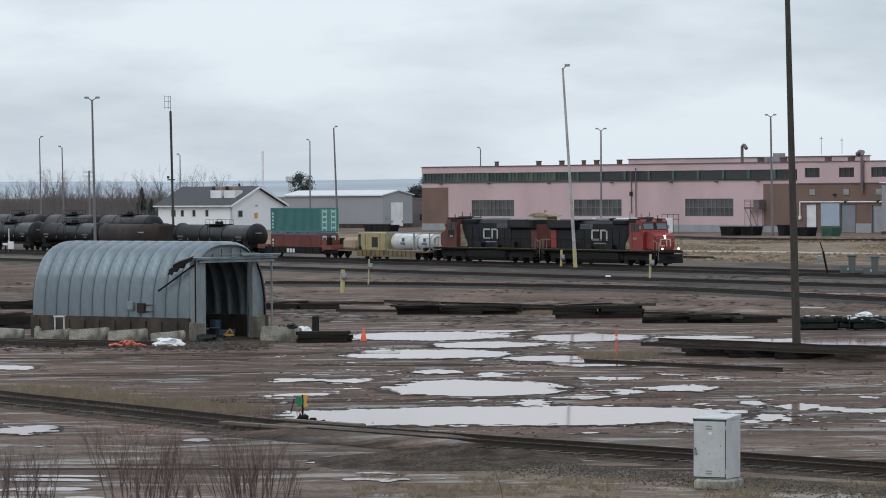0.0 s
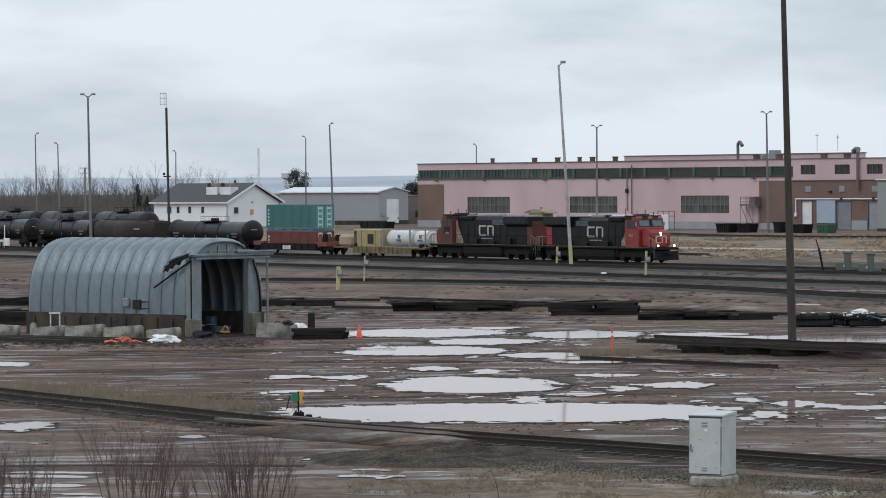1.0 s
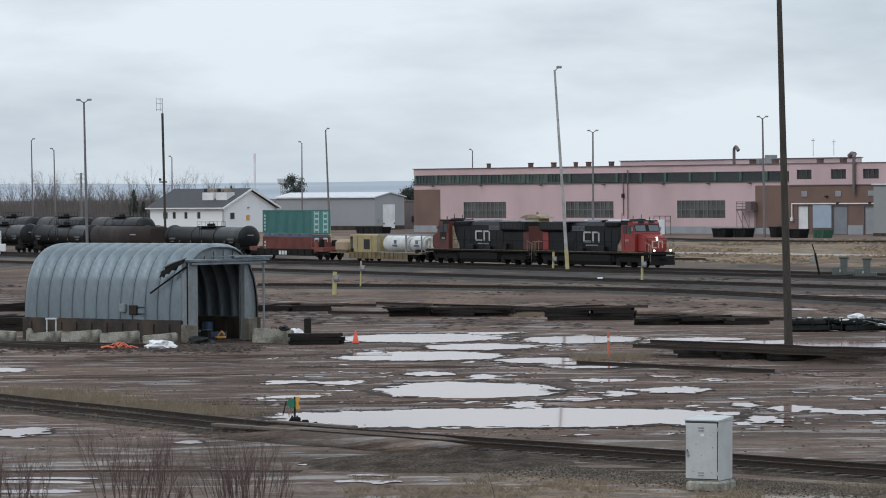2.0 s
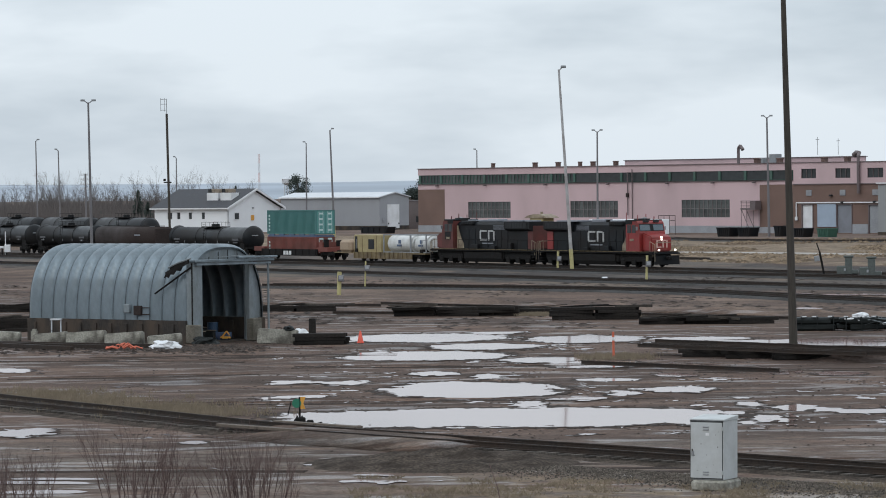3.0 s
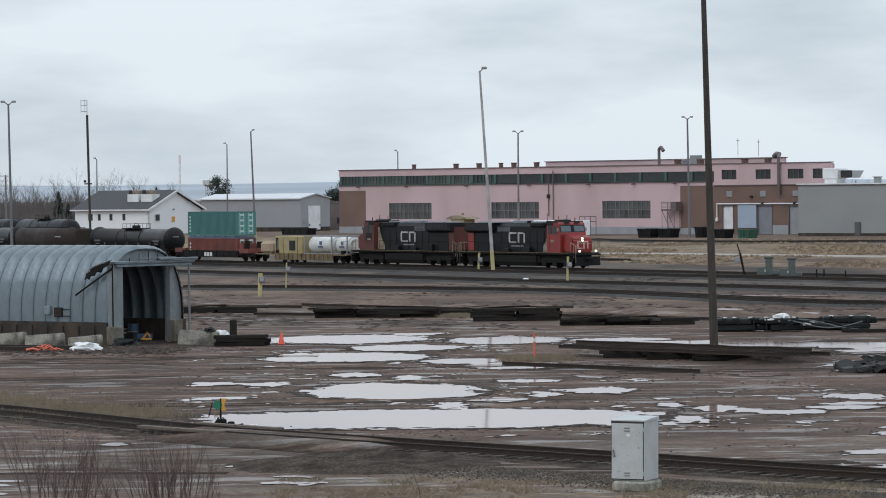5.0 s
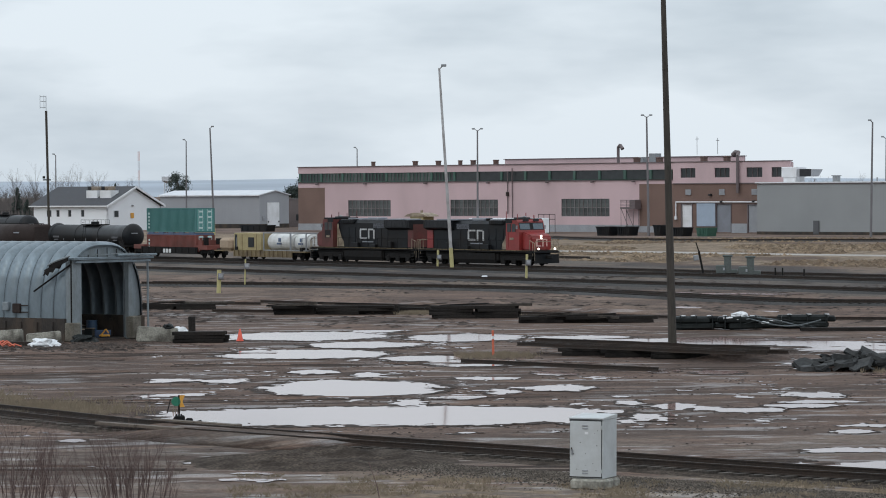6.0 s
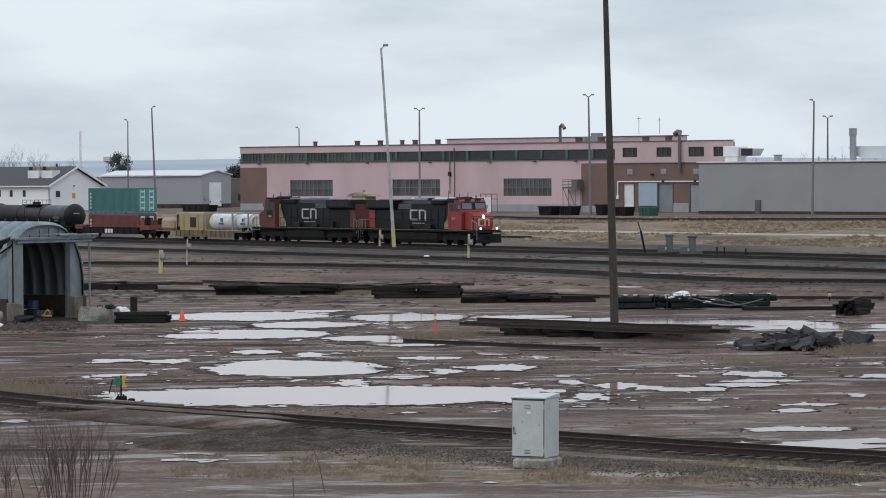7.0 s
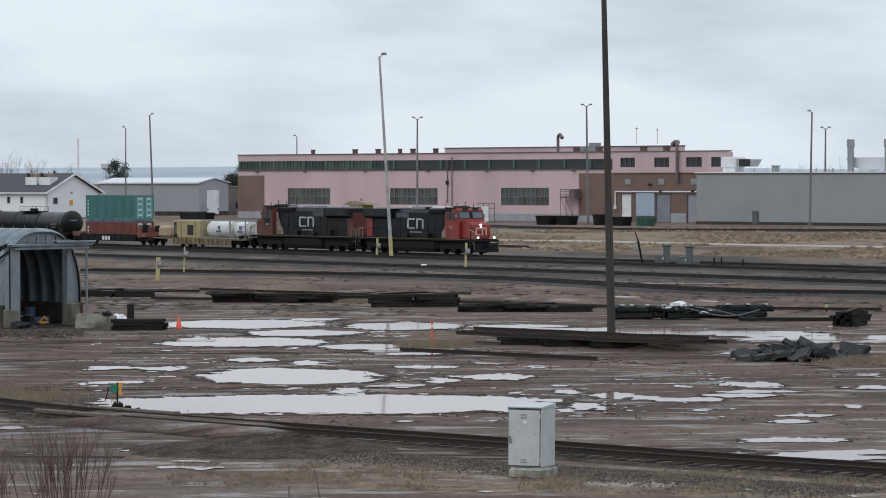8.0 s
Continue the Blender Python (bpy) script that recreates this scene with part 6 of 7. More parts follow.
def sleeper_pile(x, y, across, layers, rows, turn, label, seed, tidy=1.0):
    """Sleepers stacked lengthwise, some askew."""
    t = thing("sleeper_pile", pose(x, y, 0, 0, 0, turn), label, "sleeper pile", "sleeper piles")
    r = random.Random(seed)
    for i in range(across):
        for j in range(rows):
            for k in range(layers):
                if r.random() > tidy:
                    continue
                ox = (i - (across - 1) / 2) * 2.55 + r.uniform(-0.2, 0.2)
                share("sleeper", SLEEPER, t, pose(ox, (j - rows / 2) * 0.28, 0.1 + 0.185 * k, r.uniform(-3, 3) * (1.3 - tidy) * 3, 0, r.uniform(-4, 4) * (1 + 14 * (1 - tidy))))
    if tidy < 1:
        for k in range(across + 1):
            L = r.uniform(2.2, 4.6)
            b = bmesh.new()
            prism(b, ((-L / 2, 0), (L / 2, r.uniform(-0.08, 0.16)), (L / 2, 0.1), (0, 0.11), (-L / 2, 0.09)), -r.uniform(0.09, 0.16), 0.12)
            o = part("plank", b, M_OLDTIE if k % 2 else M_TIE, t)
            o.matrix_basis = pose(r.uniform(-1, 1) * across * 1.25, r.uniform(-0.6, 0.3), 0.185 * layers + 0.02, 0, r.uniform(-5, 4), r.uniform(-16, 16))
    return t


sleeper_pile(-12.24, 259.55, 3, 2, 3, -6, "pile of black creosoted sleepers on the verge", 1, 0.9)
sleeper_pile(-0.36, 246.74, 3, 3, 4, -8, "long pile of black creosoted sleepers with loose planks", 2, 0.85)
sleeper_pile(4.06, 247.55, 1, 2, 3, -4, "small pile of black sleepers", 22, 0.9)
sleeper_pile(7.98, 237.87, 2, 4, 4, -5, "tall pile of black creosoted sleepers", 3, 0.92)
sleeper_pile(14.18, 228.17, 3, 2, 4, -5, "low pile of black sleepers beside the puddles", 4, 0.92)
sleeper_pile(29.59, 205.52, 1, 4, 4, 62, "square pile of black sleepers", 5, 0.95)
sleeper_pile(27.12, 212.19, 2, 1, 2, -8, "single row of black sleepers on the ground", 6, 1.0)
sleeper_pile(-7.3, 203.93, 1, 3, 4, 0, "short stack of dark timbers beside the traffic cone", 7, 1.0)
sleeper_pile(-26.0, 227.64, 1, 4, 4, -14, "heap of dark old sleepers at the rear corner of the hut", 12, 0.85)
sleeper_pile(-28.57, 264.77, 2, 2, 3, -5, "pile of black sleepers behind the hut", 8, 0.9)
single("timber_stub", boxes((0, 0, 0.65, 0.36, 0.36, 1.3, 0.03)), M_TIE, pose(-7.8, 204.8, 0), "upright dark timber stub", "timber")
for k, (a, b) in enumerate((((-8.27, 251.39), (1.93, 246.03)), ((-10.37, 268.78), (-5.51, 265.9)), ((-5.61, 271.06), (8.49, 252.92)), ((9.23, 243.78), (20.31, 231.19)), ((20.31, 231.19), (34.33, 225.28)))):
    line = [Vector((*a, 0)), Vector((*b, 0))]
    n = 12
    pts = [line[0].lerp(line[1], i / n) for i in range(n + 1)]
    single("loose_rail", sweep(pts, RAIL_SHAPE, 0, 0.05), M_RAIL, Matrix(), "rusty loose rail lying on the verge", "rail", "loose rails")

# stored rails on black timber supports in front of the tall wooden pole
# the middle stack is added as a filler, to darken the gap beneath the rails
for x, y, w in ((11.55, 183.2, -5), (13.4, 181.2, -4), (15.4, 179.2, -3)):
    sleeper_pile(x, y + 1.3, 1, 2, 4, w, "stack of black timbers carrying the stored rails", 40 - w, 1.0)
for k in range(7):
    p, q = Vector((8.27, 187.15, 0)), Vector((18.7, 174.64, 0))
    j, top = k % 6, k // 6
    off = Vector((0.09 * j + 0.25 * top, 0.3 * j + 0.5 * top, 0))
    p, q = p + off + Vector((0.35 * (k % 3) + 0.6 * top, 0, 0)), q + off + Vector((0.45 * ((k * 7) % 5) - 0.9, 0, 0))
    pts = [p.lerp(q, i / 16) + Vector((0, 0, 0.035 * noise.noise((i * 0.4, k, 0)))) for i in range(17)]
    single("stored_rail", sweep(pts, RAIL_SHAPE, 0, 0.36 + 0.002 * j + 0.185 * top), M_RAIL, Matrix(), "long rusty rail stored on timber supports", "rail", "stored rails")


def soil_heap(name, x, y, sx, sy, h, turn, mat, label, seed):
    """A low uneven mound of earth."""
    verts, faces, n, m = [], [], 26, 14
    for j in range(m + 1):
        for i in range(n + 1):
            u, w = 2 * i / n - 1, 2 * j / m - 1
            d = max(0.0, 1 - math.hypot(u, w) ** 1.6)
            z = h * d * (0.75 + 0.6 * noise.noise((u * 3 + seed, w * 2, 0)) + 0.35 * noise.noise((u * 9, w * 6, seed)))
            verts.append((u * sx, w * sy, z - 0.03))
            if i < n and j < m:
                k = j * (n + 1) + i
                faces.append((k, k + 1, k + n + 2, k + n + 1))
    me = bpy.data.meshes.new(name)
    me.from_pydata(verts, [], faces)
    me.materials.append(mat)
    ob = new(name, me)
    ob.matrix_basis = pose(x, y, 0, 0, 0, turn)
    return tagged(ob, label, "earth mound", kind="structure")


soil_heap("earth_mound", 18.0, 179.2, 2.6, 2.4, 0.5, -40, M_SOIL, "low reddish brown earth mound beside the stored rails", 3)
soil_heap("earth_mound", 24.6, 166.8, 2.2, 2.4, 0.38, 0, M_GROUND, "straw covered hummock beside the broken asphalt", 8)
soil_heap("earth_mound", -0.6, 115.2, 4.2, 4.4, 0.42, 12, M_NEARBALLAST, "low mound of dark gravel before the near track", 11)
p, q = Vector((5.26, 175.96, 0)), Vector((13.28, 166.28, 0))
single("loose_rail", sweep([p.lerp(q, i / 16) for i in range(17)], RAIL_SHAPE, 0, 0.08), M_RAIL, Matrix(), "rusty loose rail lying in the mud", "rail", "loose rails")
for k in range(3):
    p, q = Vector((-25.52, 206.3, 0)), Vector((-15.22, 198.75, 0))
    off = Vector((0, 1.6 - 1.1 * k, 0.012 * k))
    single("loose_rail", sweep([(p + off).lerp(q + off - Vector((2.2 * k, 0, 0)), i / 10) for i in range(11)], ((-0.1, 0), (0.1, 0), (0.1, 0.2), (-0.1, 0.2)), 0, 0.02), M_RAIL, Matrix(), "rusty steel beam lying before the concrete blocks", "steel beam", "steel beams")


def pipe_stack(x, y, L, rows, turn, label, seed):
    """Black plastic-wrapped bundles with pale strapping."""
    t = thing("wrapped_bundle", pose(x, y, 0, 0, 0, turn), label, "wrapped bundle", "black bundles")
    r = random.Random(seed)
    for k in range(rows):
        for j in range(3):
            b = boxes((r.uniform(-0.3, 0.3), (j - 1) * 0.55 + r.uniform(-0.08, 0.08), 0.2 + 0.35 * k, L * r.uniform(0.72, 1.0), 0.5, 0.34, 0.08))
            for v in b.verts:
                v.co += 0.07 * noise.noise_vector(v.co * 1.3 + Vector((seed, j, k)))
            part("wrapped_block", b, M_PLASTIC, t)
    for i in range(3):
        part("strap", boxes((-L / 3 + i * L / 3, 0, 0.03 + 0.19 * rows, 0.06, 1.68, 0.37 * rows)), M_PLASTIC, t)
        part("cover_corner", boxes((-L / 3 + i * L / 3 + r.uniform(-0.2, 0.2), -0.6, 0.04 + 0.37 * rows, 0.22, 0.3, 0.04)), M_TARPW, t)


pipe_stack(19.34, 215.92, 2.6, 2, -4, "black wrapped bundle with pale straps", 1)
pipe_stack(21.68, 215.27, 2.5, 2, -4, "low black wrapped bundle under a white sheet", 2)
pipe_stack(25.5, 216.57, 3.0, 2, -4, "tall black wrapped bundle with pale straps", 3)
pipe_stack(23.59, 217.66, 2.2, 1, -4, "flat black wrapped bundle", 4)
crumpled("white_sheet", pose(21.6, 215.0, 0.7), 0.5, 0.4, 0.2, M_TARPW, "torn white plastic sheet draped over black bundles", "plastic sheet", 3.0)
for k in range(4):
    crumpled("sheet_scrap", pose(21.0 + 0.62 * k, 214.6, 0.62 - 0.09 * k), 0.3, 0.12, 0.07, M_TARPW, "torn strip of white plastic sheet on the bundles", "plastic sheet", 20.0 + k)
def tube(points, r, seg=6):
    """A bent pipe in one piece through the points."""
    bm = bmesh.new()
    rings = []
    for i, p in enumerate(points):
        d = (points[min(i + 1, len(points) - 1)] - points[max(i - 1, 0)]).normalized()
        a = d.cross(Vector((0, 1, 0.2))).normalized()
        b = d.cross(a)
        rings.append([bm.verts.new(p + (a * math.cos(2 * math.pi * k / seg) + b * math.sin(2 * math.pi * k / seg)) * r) for k in range(seg)])
    for u, w in zip(rings, rings[1:]):
        for k in range(seg):
            bm.faces.new((u[k], u[(k + 1) % seg], w[(k + 1) % seg], w[k]))
    bm.faces.new(rings[0])
    bm.faces.new(rings[-1][::-1])
    return bm


hose = thing("black_hose", pose(24.39, 215.01, 0), "thick hoses hanging down the black bundles", "hose")
# every second length is grey, highlights on black hose put into colour
for k in range(4):
    pts = [Vector((-2.6 + i * 0.2 + 0.12 * k, -0.75 - 0.1 * k, 0.06 + 0.05 * k + 0.27 * (1 + math.sin(i * 0.2 + 0.9 * k)))) for i in range(20)]
    part("length", tube(pts, 0.036), M_HOSEGLINT if k % 2 else M_PLASTIC, hose)


def rubble(x, y, n, spread, height, label, seed):
    t = thing("rubble_heap", pose(x, y, 0), label, "rubble heap")
    r = random.Random(seed)
    mound = bmesh.new()
    bmesh.ops.create_icosphere(mound, subdivisions=3, radius=1)
    for v in mound.verts:
        k = 1 + 0.3 * noise.noise(v.co * 2.3)
        v.co = Vector((v.co.x * spread * 0.75 * k, v.co.y * spread * 0.5 * k, v.co.z * height * 0.4 * k - 0.05))
    part("core", mound, M_SOIL, t)
    meshes = []
    for k in range(7):
        b = bmesh.new()
        m = r.randint(4, 6)
        ring = [((0.3 + 0.25 * r.random()) * math.cos(2 * math.pi * (i + 0.3 * r.random()) / m), (0.24 + 0.2 * r.random()) * math.sin(2 * math.pi * (i + 0.3 * r.random()) / m)) for i in range(m)]
        prism(b, ring, -0.05 - 0.02 * (k % 3), 0.06)
        for v in b.verts:
            v.co += 0.03 * noise.noise_vector(v.co * 5 + Vector((k, 0, 0)))
        meshes.append(mesh_of("slab", b, M_RUBBLE))
    for i in range(n):
        a, d = r.uniform(0, 6.28), r.random() ** 0.6
        px, py = spread * d * math.cos(a), spread * 0.7 * d * math.sin(a)
        z = height * (1 - d) * 0.75 + 0.12
        o = share("slab", r.choice(meshes), t, pose(px, py, z, 90 + r.uniform(-38, 38), r.uniform(-30, 30), r.uniform(0, 360)))
        o.scale = (r.choice((0.45, 0.7, 0.9, 1.15, 1.5)),) * 3


rubble(21.95, 167.96, 85, 2.5, 0.75, "heap of broken grey asphalt slabs beside the stored rails", 6)
rubble(24.03, 167.24, 12, 1.2, 0.4, "low scatter of broken asphalt", 9)


# ---- signs of the yard: posts, stands, cabinet, cone ----
def cone(x, y):
    t = thing("traffic_cone", pose(x, y, 0.0) @ Matrix.Scale(0.88, 4), "bright orange traffic cone standing on wet mud", "traffic cone")
    b = bmesh.new()
    rod(b, (0, 0, 0.04), (0, 0, 0.72), 0.19, 0.045, seg=20)
    part("body", b, M_ORANGE, t)
    part("base_plate", boxes((0, 0, 0.03, 0.42, 0.42, 0.06, 0.01)), M_ORANGE, t)


cone(-5.32, 204.91)
st = thing("marker_stake", pose(6.97, 183.12, 0, 0, -1, 0), "faded orange marker stake stuck in a straw tuft", "stake")
part("stake", rods(((0, 0, -0.1), (0, 0, 1.25), 0.055), seg=8), M_STAKE, st)
part("band", rods(((0, 0, 0.85), (0, 0, 1.0), 0.06), seg=8), M_MARK, st)


def cabinet():
    """Signal cabinet with a hinged door on its broad front."""
    t = thing("signal_cabinet", pose(6.36, 103.73, 0, 0, 0.6, -24), "grey steel signal cabinet on a concrete pad", "cabinet")
    w, d, h, z0 = 0.94, 1.05, 1.56, 0.26
    part("pad", boxes((0.08, 0.47, 0.1, 1.0, 1.16, 0.3, 0.06)), M_CONCRETE, t, "rough concrete pad")
    part("body", boxes((0, d / 2, z0 + h / 2, w, d, h, 0.015)), M_CABINET, t)
    lid = bmesh.new()
    prism(lid, ((-0.015, z0 + h), (d + 0.01, z0 + h), (d + 0.01, z0 + h + 0.1), (-0.015, z0 + h + 0.035)), -w / 2 - 0.015, w / 2 + 0.015, axis="x")
    part("lid", lid, M_CABINET, t, "shallow pitched lid")
    door = part("door", boxes((-0.01, -0.012, z0 + h / 2, w - 0.07, 0.03, h - 0.1, 0.006)), M_CABINET, t, "flush grey door")
    # the last bar is the lid's shade on the front, painted dark
    part("seam_and_lid_shade", boxes((-0.01, -0.004, z0 + h - 0.035, w - 0.02, 0.02, 0.022), (-0.01, -0.004, z0 + 0.035, w - 0.02, 0.02, 0.022), (-w / 2 + 0.02, -0.004, z0 + h / 2, 0.014, 0.02, h - 0.05), (w / 2 - 0.035, -0.004, z0 + h / 2, 0.014, 0.02, h - 0.05), (0, -0.01, z0 + h - 0.004, w, 0.03, 0.018)), M_SEAMSHADE, t, "dark gap round the door and painted shade under the lid")
    spots = bmesh.new()
    sr = random.Random(4)
    for k in range(11):
        box(spots, sr.uniform(-0.4, 0.38), -0.028, z0 + sr.uniform(0.1, 1.45), sr.uniform(0.008, 0.025), 0.004, sr.uniform(0.008, 0.03))
    part("paint_chips", spots, M_RAIL, t, "rusty chips in the paint")
    part("latch_bar", boxes((-0.4, -0.035, z0 + 0.72, 0.03, 0.02, 0.18)), M_RAIL, t)
    for z in (z0 + 0.14, z0 + h - 0.24):
        for k in range(2):
            part("louvre", boxes((-0.02, -0.035, z + 0.07 * k, 0.16, 0.025, 0.03, 0.005)), M_STEEL, door)
    part("handle", rods(((-0.38, -0.05, z0 + 0.62), (-0.38, -0.05, z0 + 0.76), 0.022), ((-0.38, -0.03, z0 + 0.66), (-0.38, -0.06, z0 + 0.66), 0.02)), M_STEEL, door, "bright steel handle")
    for z in (z0 + 0.15, z0 + 1.3):
        part("hinge", rods(((w / 2 - 0.02, -0.03, z), (w / 2 - 0.02, -0.03, z + 0.1), 0.018)), M_CABINET, door)
    part("notice", boxes((0.02, -0.031, z0 + 1.2, 0.1, 0.005, 0.07)), M_WHITETRIM, door)


cabinet()


def switch_stand():
    t = thing("switch_stand", pose(-5.49, 132.26, 0), "low switch stand with green and amber targets beside the track", "switch stand")
    part("base", boxes((0, 0, 0.06, 0.95, 0.5, 0.12, 0.02), (0.02, 0, 0.22, 0.34, 0.3, 0.3, 0.04), (0.34, 0, 0.18, 0.24, 0.26, 0.2, 0.04), (-0.3, 0, 0.15, 0.2, 0.22, 0.14, 0.03)), M_UNDER, t)
    part("spindle", rods(((0, 0, 0.1), (0, 0, 1.05), 0.035)), M_UNDER, t)
    g = bmesh.new()
    rod(g, (-0.1, -0.03, 0.84), (-0.1, 0.03, 0.84), 0.155, seg=18)
    part("green_target", g, M_GREEN, t, "green round target")
    y = bmesh.new()
    prism(y, ((0.0, 0.64), (0.19, 0.66), (0.12, 0.83), (0.2, 1.05), (0.0, 1.05)), -0.02, 0.02)
    part("amber_target", y, M_AMBER, t, "amber swallow-tail target")
    part("lever", rods(((-0.4, 0, 0.45), (-0.28, 0, 0.92), 0.018)), M_UNDER, t)
    part("foot_lever", rods(((0.3, 0, 0.08), (0.75, 0, 0.18), 0.04)), M_UNDER, t)
    for x in (-0.22, 0.2):
        part("stand_leg", rods(((x * 1.3, -0.05, 0.1), (x * 0.3, 0, 0.42), 0.025)), M_UNDER, t)
    part("connecting_rod", rods(((0.35, -0.1, 0.06), (1.2, 0.35, 0.12), 0.045)), M_MARK, t, "white painted rod")


switch_stand()


def yellow_post(x, y, h, r, boxy, label):
    t = thing("yellow_post", pose(x, y, 0, 0, 2, 0), label, "post", "yellow posts")
    part("shaft", rods(((0, 0, -0.1), (0, 0, h), r), seg=12), M_YELLOW, t)
    if boxy:
        b = part("meter_box", boxes((0.12, -0.12, h * boxy, 0.44, 0.36, 0.48, 0.04)), M_POLEGREY, t, "grey metal box")
        part("lid", boxes((0.12, -0.31, h * boxy + 0.06, 0.3, 0.04, 0.26)), M_PLINTH, b)


yellow_post(-9.32, 298.11, 1.75, 0.16, 0.72, "leaning yellow post with a small pale box")
yellow_post(-7.79, 315.84, 2.2, 0.06, 0.75, "thin pale post with a grey box")
yellow_post(9.2, 381.73, 1.75, 0.11, 0.6, "short yellow bollard beside the leaning lamp pole")
yellow_post(15.03, 323.17, 2.3, 0.1, 0.7, "pale yellow post with a grey control box")
single("white_scrap", boxes((0, 0, 0.12, 0.6, 0.4, 0.25, 0.1), (0.3, 0.1, 0.08, 0.4, 0.3, 0.16, 0.05)), M_GREYROOF, pose(11.9, 330.5, 0.2) @ Matrix.Scale(0.9, 4), "white scrap lying on the ballast", "scrap")
lean = thing("leaning_switch_post", pose(31.0, 338.52, 0, 0, -11, 0), "dark leaning post with a small grey box", "post")
part("shaft", rods(((0, 0, 0), (0, 0, 2.2), 0.1), ((0, 0, 2.2), (-0.1, 0, 3.0), 0.05)), M_UNDER, lean)
part("box", boxes((-0.35, -0.1, 1.7, 0.45, 0.35, 0.45, 0.03)), M_STEEL, lean)
for x, y in ((33.07, 340.27), (34.37, 333.84)):
    c = thing("switch_machine", pose(x, y, 0, 0, 0, -10), "grey-green cast switch machine on a low foundation", "switch machine", "switch machines")
    part("foundation", boxes((-0.1, 0, 0.12, 2.0, 1.0, 0.24, 0.03)), M_UNDER, c)
    part("column", boxes((0.15, 0, 0.9, 0.6, 0.5, 1.5, 0.05), (0.15, 0, 1.72, 0.85, 0.6, 0.18, 0.05)), M_GREYGREEN, c)
    part("gear_box", boxes((-0.45, 0, 0.55, 0.8, 0.7, 0.75, 0.06), (0.7, 0, 0.4, 0.6, 0.5, 0.35, 0.05)), M_GREYGREEN, c)
    part("plate", boxes((-0.15, -0.37, 0.6, 0.16, 0.04, 0.22)), M_PLINTH, c)
for x, y in ((38.07, 325.3), (36.37, 331.49), (36.97, 331.39)):
    single("short_stake", rods(((0, 0, 0), (0, 0, 0.85), 0.07)), M_UNDER, pose(x, y, 0), "short dark stake beside the track", "stake", "short stakes")
yb = thing("yellow_marker", pose(31.22, 225.67, 0), "small yellow marker on the verge", "marker")
part("head", boxes((0, 0, 0.32, 0.2, 0.08, 0.18, 0.02)), M_YELLOW, yb)
part("stem", rods(((0, 0, 0), (0, 0, 0.3), 0.04)), M_UNDER, yb)


sb = thing("signal_box", pose(-57.4, 497.0, 0), "small white signal box with a thin mast beside the tracks", "signal box")
part("cabinet", boxes((0.25, 0, 0.95, 0.75, 0.5, 0.95, 0.04)), M_WHITETRIM, sb)
part("mast", rods(((0.0, 0, 0), (0.0, 0, 3.1), 0.06)), M_WHITETRIM, sb)
part("bracket", boxes((-0.5, 0, 1.1, 0.6, 0.3, 0.28, 0.03)), M_WHITETRIM, sb)
part("stand", boxes((-0.42, 0, 0.5, 0.16, 0.3, 1.0), (0.1, 0, 0.25, 0.2, 0.3, 0.5)), M_UNDER, sb)


# ---- lamp poles and masts ----
def lamp_pole(x, y, tx, h, r, mat, head, label, yellow=0.0, deep=0.0):
    """A tapered pole from x, y that leans to tx at its top."""
    t = thing("lamp_pole", pose(x, y, 0), label, "lamp pole", "yard lamp poles")
    top = Vector((tx - x, 0, h))
    b = bmesh.new()
    r *= 0.8
    rod(b, top * (yellow / h), top, r, r * 0.6, seg=10)
    part("mast", b, mat, t)
    if yellow:
        b = bmesh.new()
        rod(b, (0, 0, -0.2), top * (yellow / h), r * 1.15, seg=12)
        part("painted_base", b, M_YELLOW, t, "yellow painted base")
    arms = {"double": (-1, 1), "right": (1,), "left": (-1,)}.get(head, ())
    k = 0.75 if head == "double" else 0.5
    for s in arms:
        part("arm", rods((tuple(top + Vector((0, 0, -0.15))), tuple(top + Vector((s * 0.7 * k, 0, 0.25))), 0.06), seg=5), mat, t)
        part("luminaire", boxes((top.x + s * 0.85 * k, 0, h + 0.25, 0.5, 0.4, 0.24, 0.05)), M_STEEL, t, "grey lamp head")
    return t


lamp_pole(-75.56, 704.54, -75.76, 17.11, 0.2, M_POLEGREY, "right", "distant grey lamp pole above the woods")
lamp_pole(-71.17, 701.01, -71.4, 15.32, 0.2, M_POLEGREY, "left", "distant grey lamp pole above the tank cars")
lamp_pole(-42.81, 457.32, -43.05, 18.29, 0.22, M_POLEGREY, "double", "tall grey double-headed lamp pole behind the hut")
lamp_pole(-56.9, 789.35, -56.85, 14.54, 0.2, M_POLEGREY, "left", "grey lamp pole behind the white house")
lamp_pole(-29.59, 754.26, -29.52, 16.8, 0.2, M_POLEGREY, "left", "grey lamp pole with a yellow base before the shed", 2.2)
lamp_pole(-21.31, 660.88, -21.88, 17.84, 0.24, M_POLEGREY, "right", "tall grey lamp pole with a yellow base", 2.0)
lamp_pole(10.25, 368.51, 9.17, 18.9, 0.2, M_POLEWHITE, "right", "tall pale leaning lamp pole with a yellow base", 2.15)
lamp_pole(2.99, 764.35, 3.04, 15.17, 0.2, M_POLEGREY, "left", "grey lamp pole behind the workshop")
lamp_pole(21.5, 626.43, 21.57, 16.64, 0.24, M_POLEGREY, "double", "grey lamp pole in front of the workshop")
lamp_pole(47.03, 605.89, 46.84, 18.26, 0.26, M_POLEGREY, "double", "tall grey double-headed lamp pole beside the brick wing")
lamp_pole(77.21, 575.88, 77.56, 16.77, 0.24, M_POLEGREY, "left", "grey lamp pole in front of the grey hall")
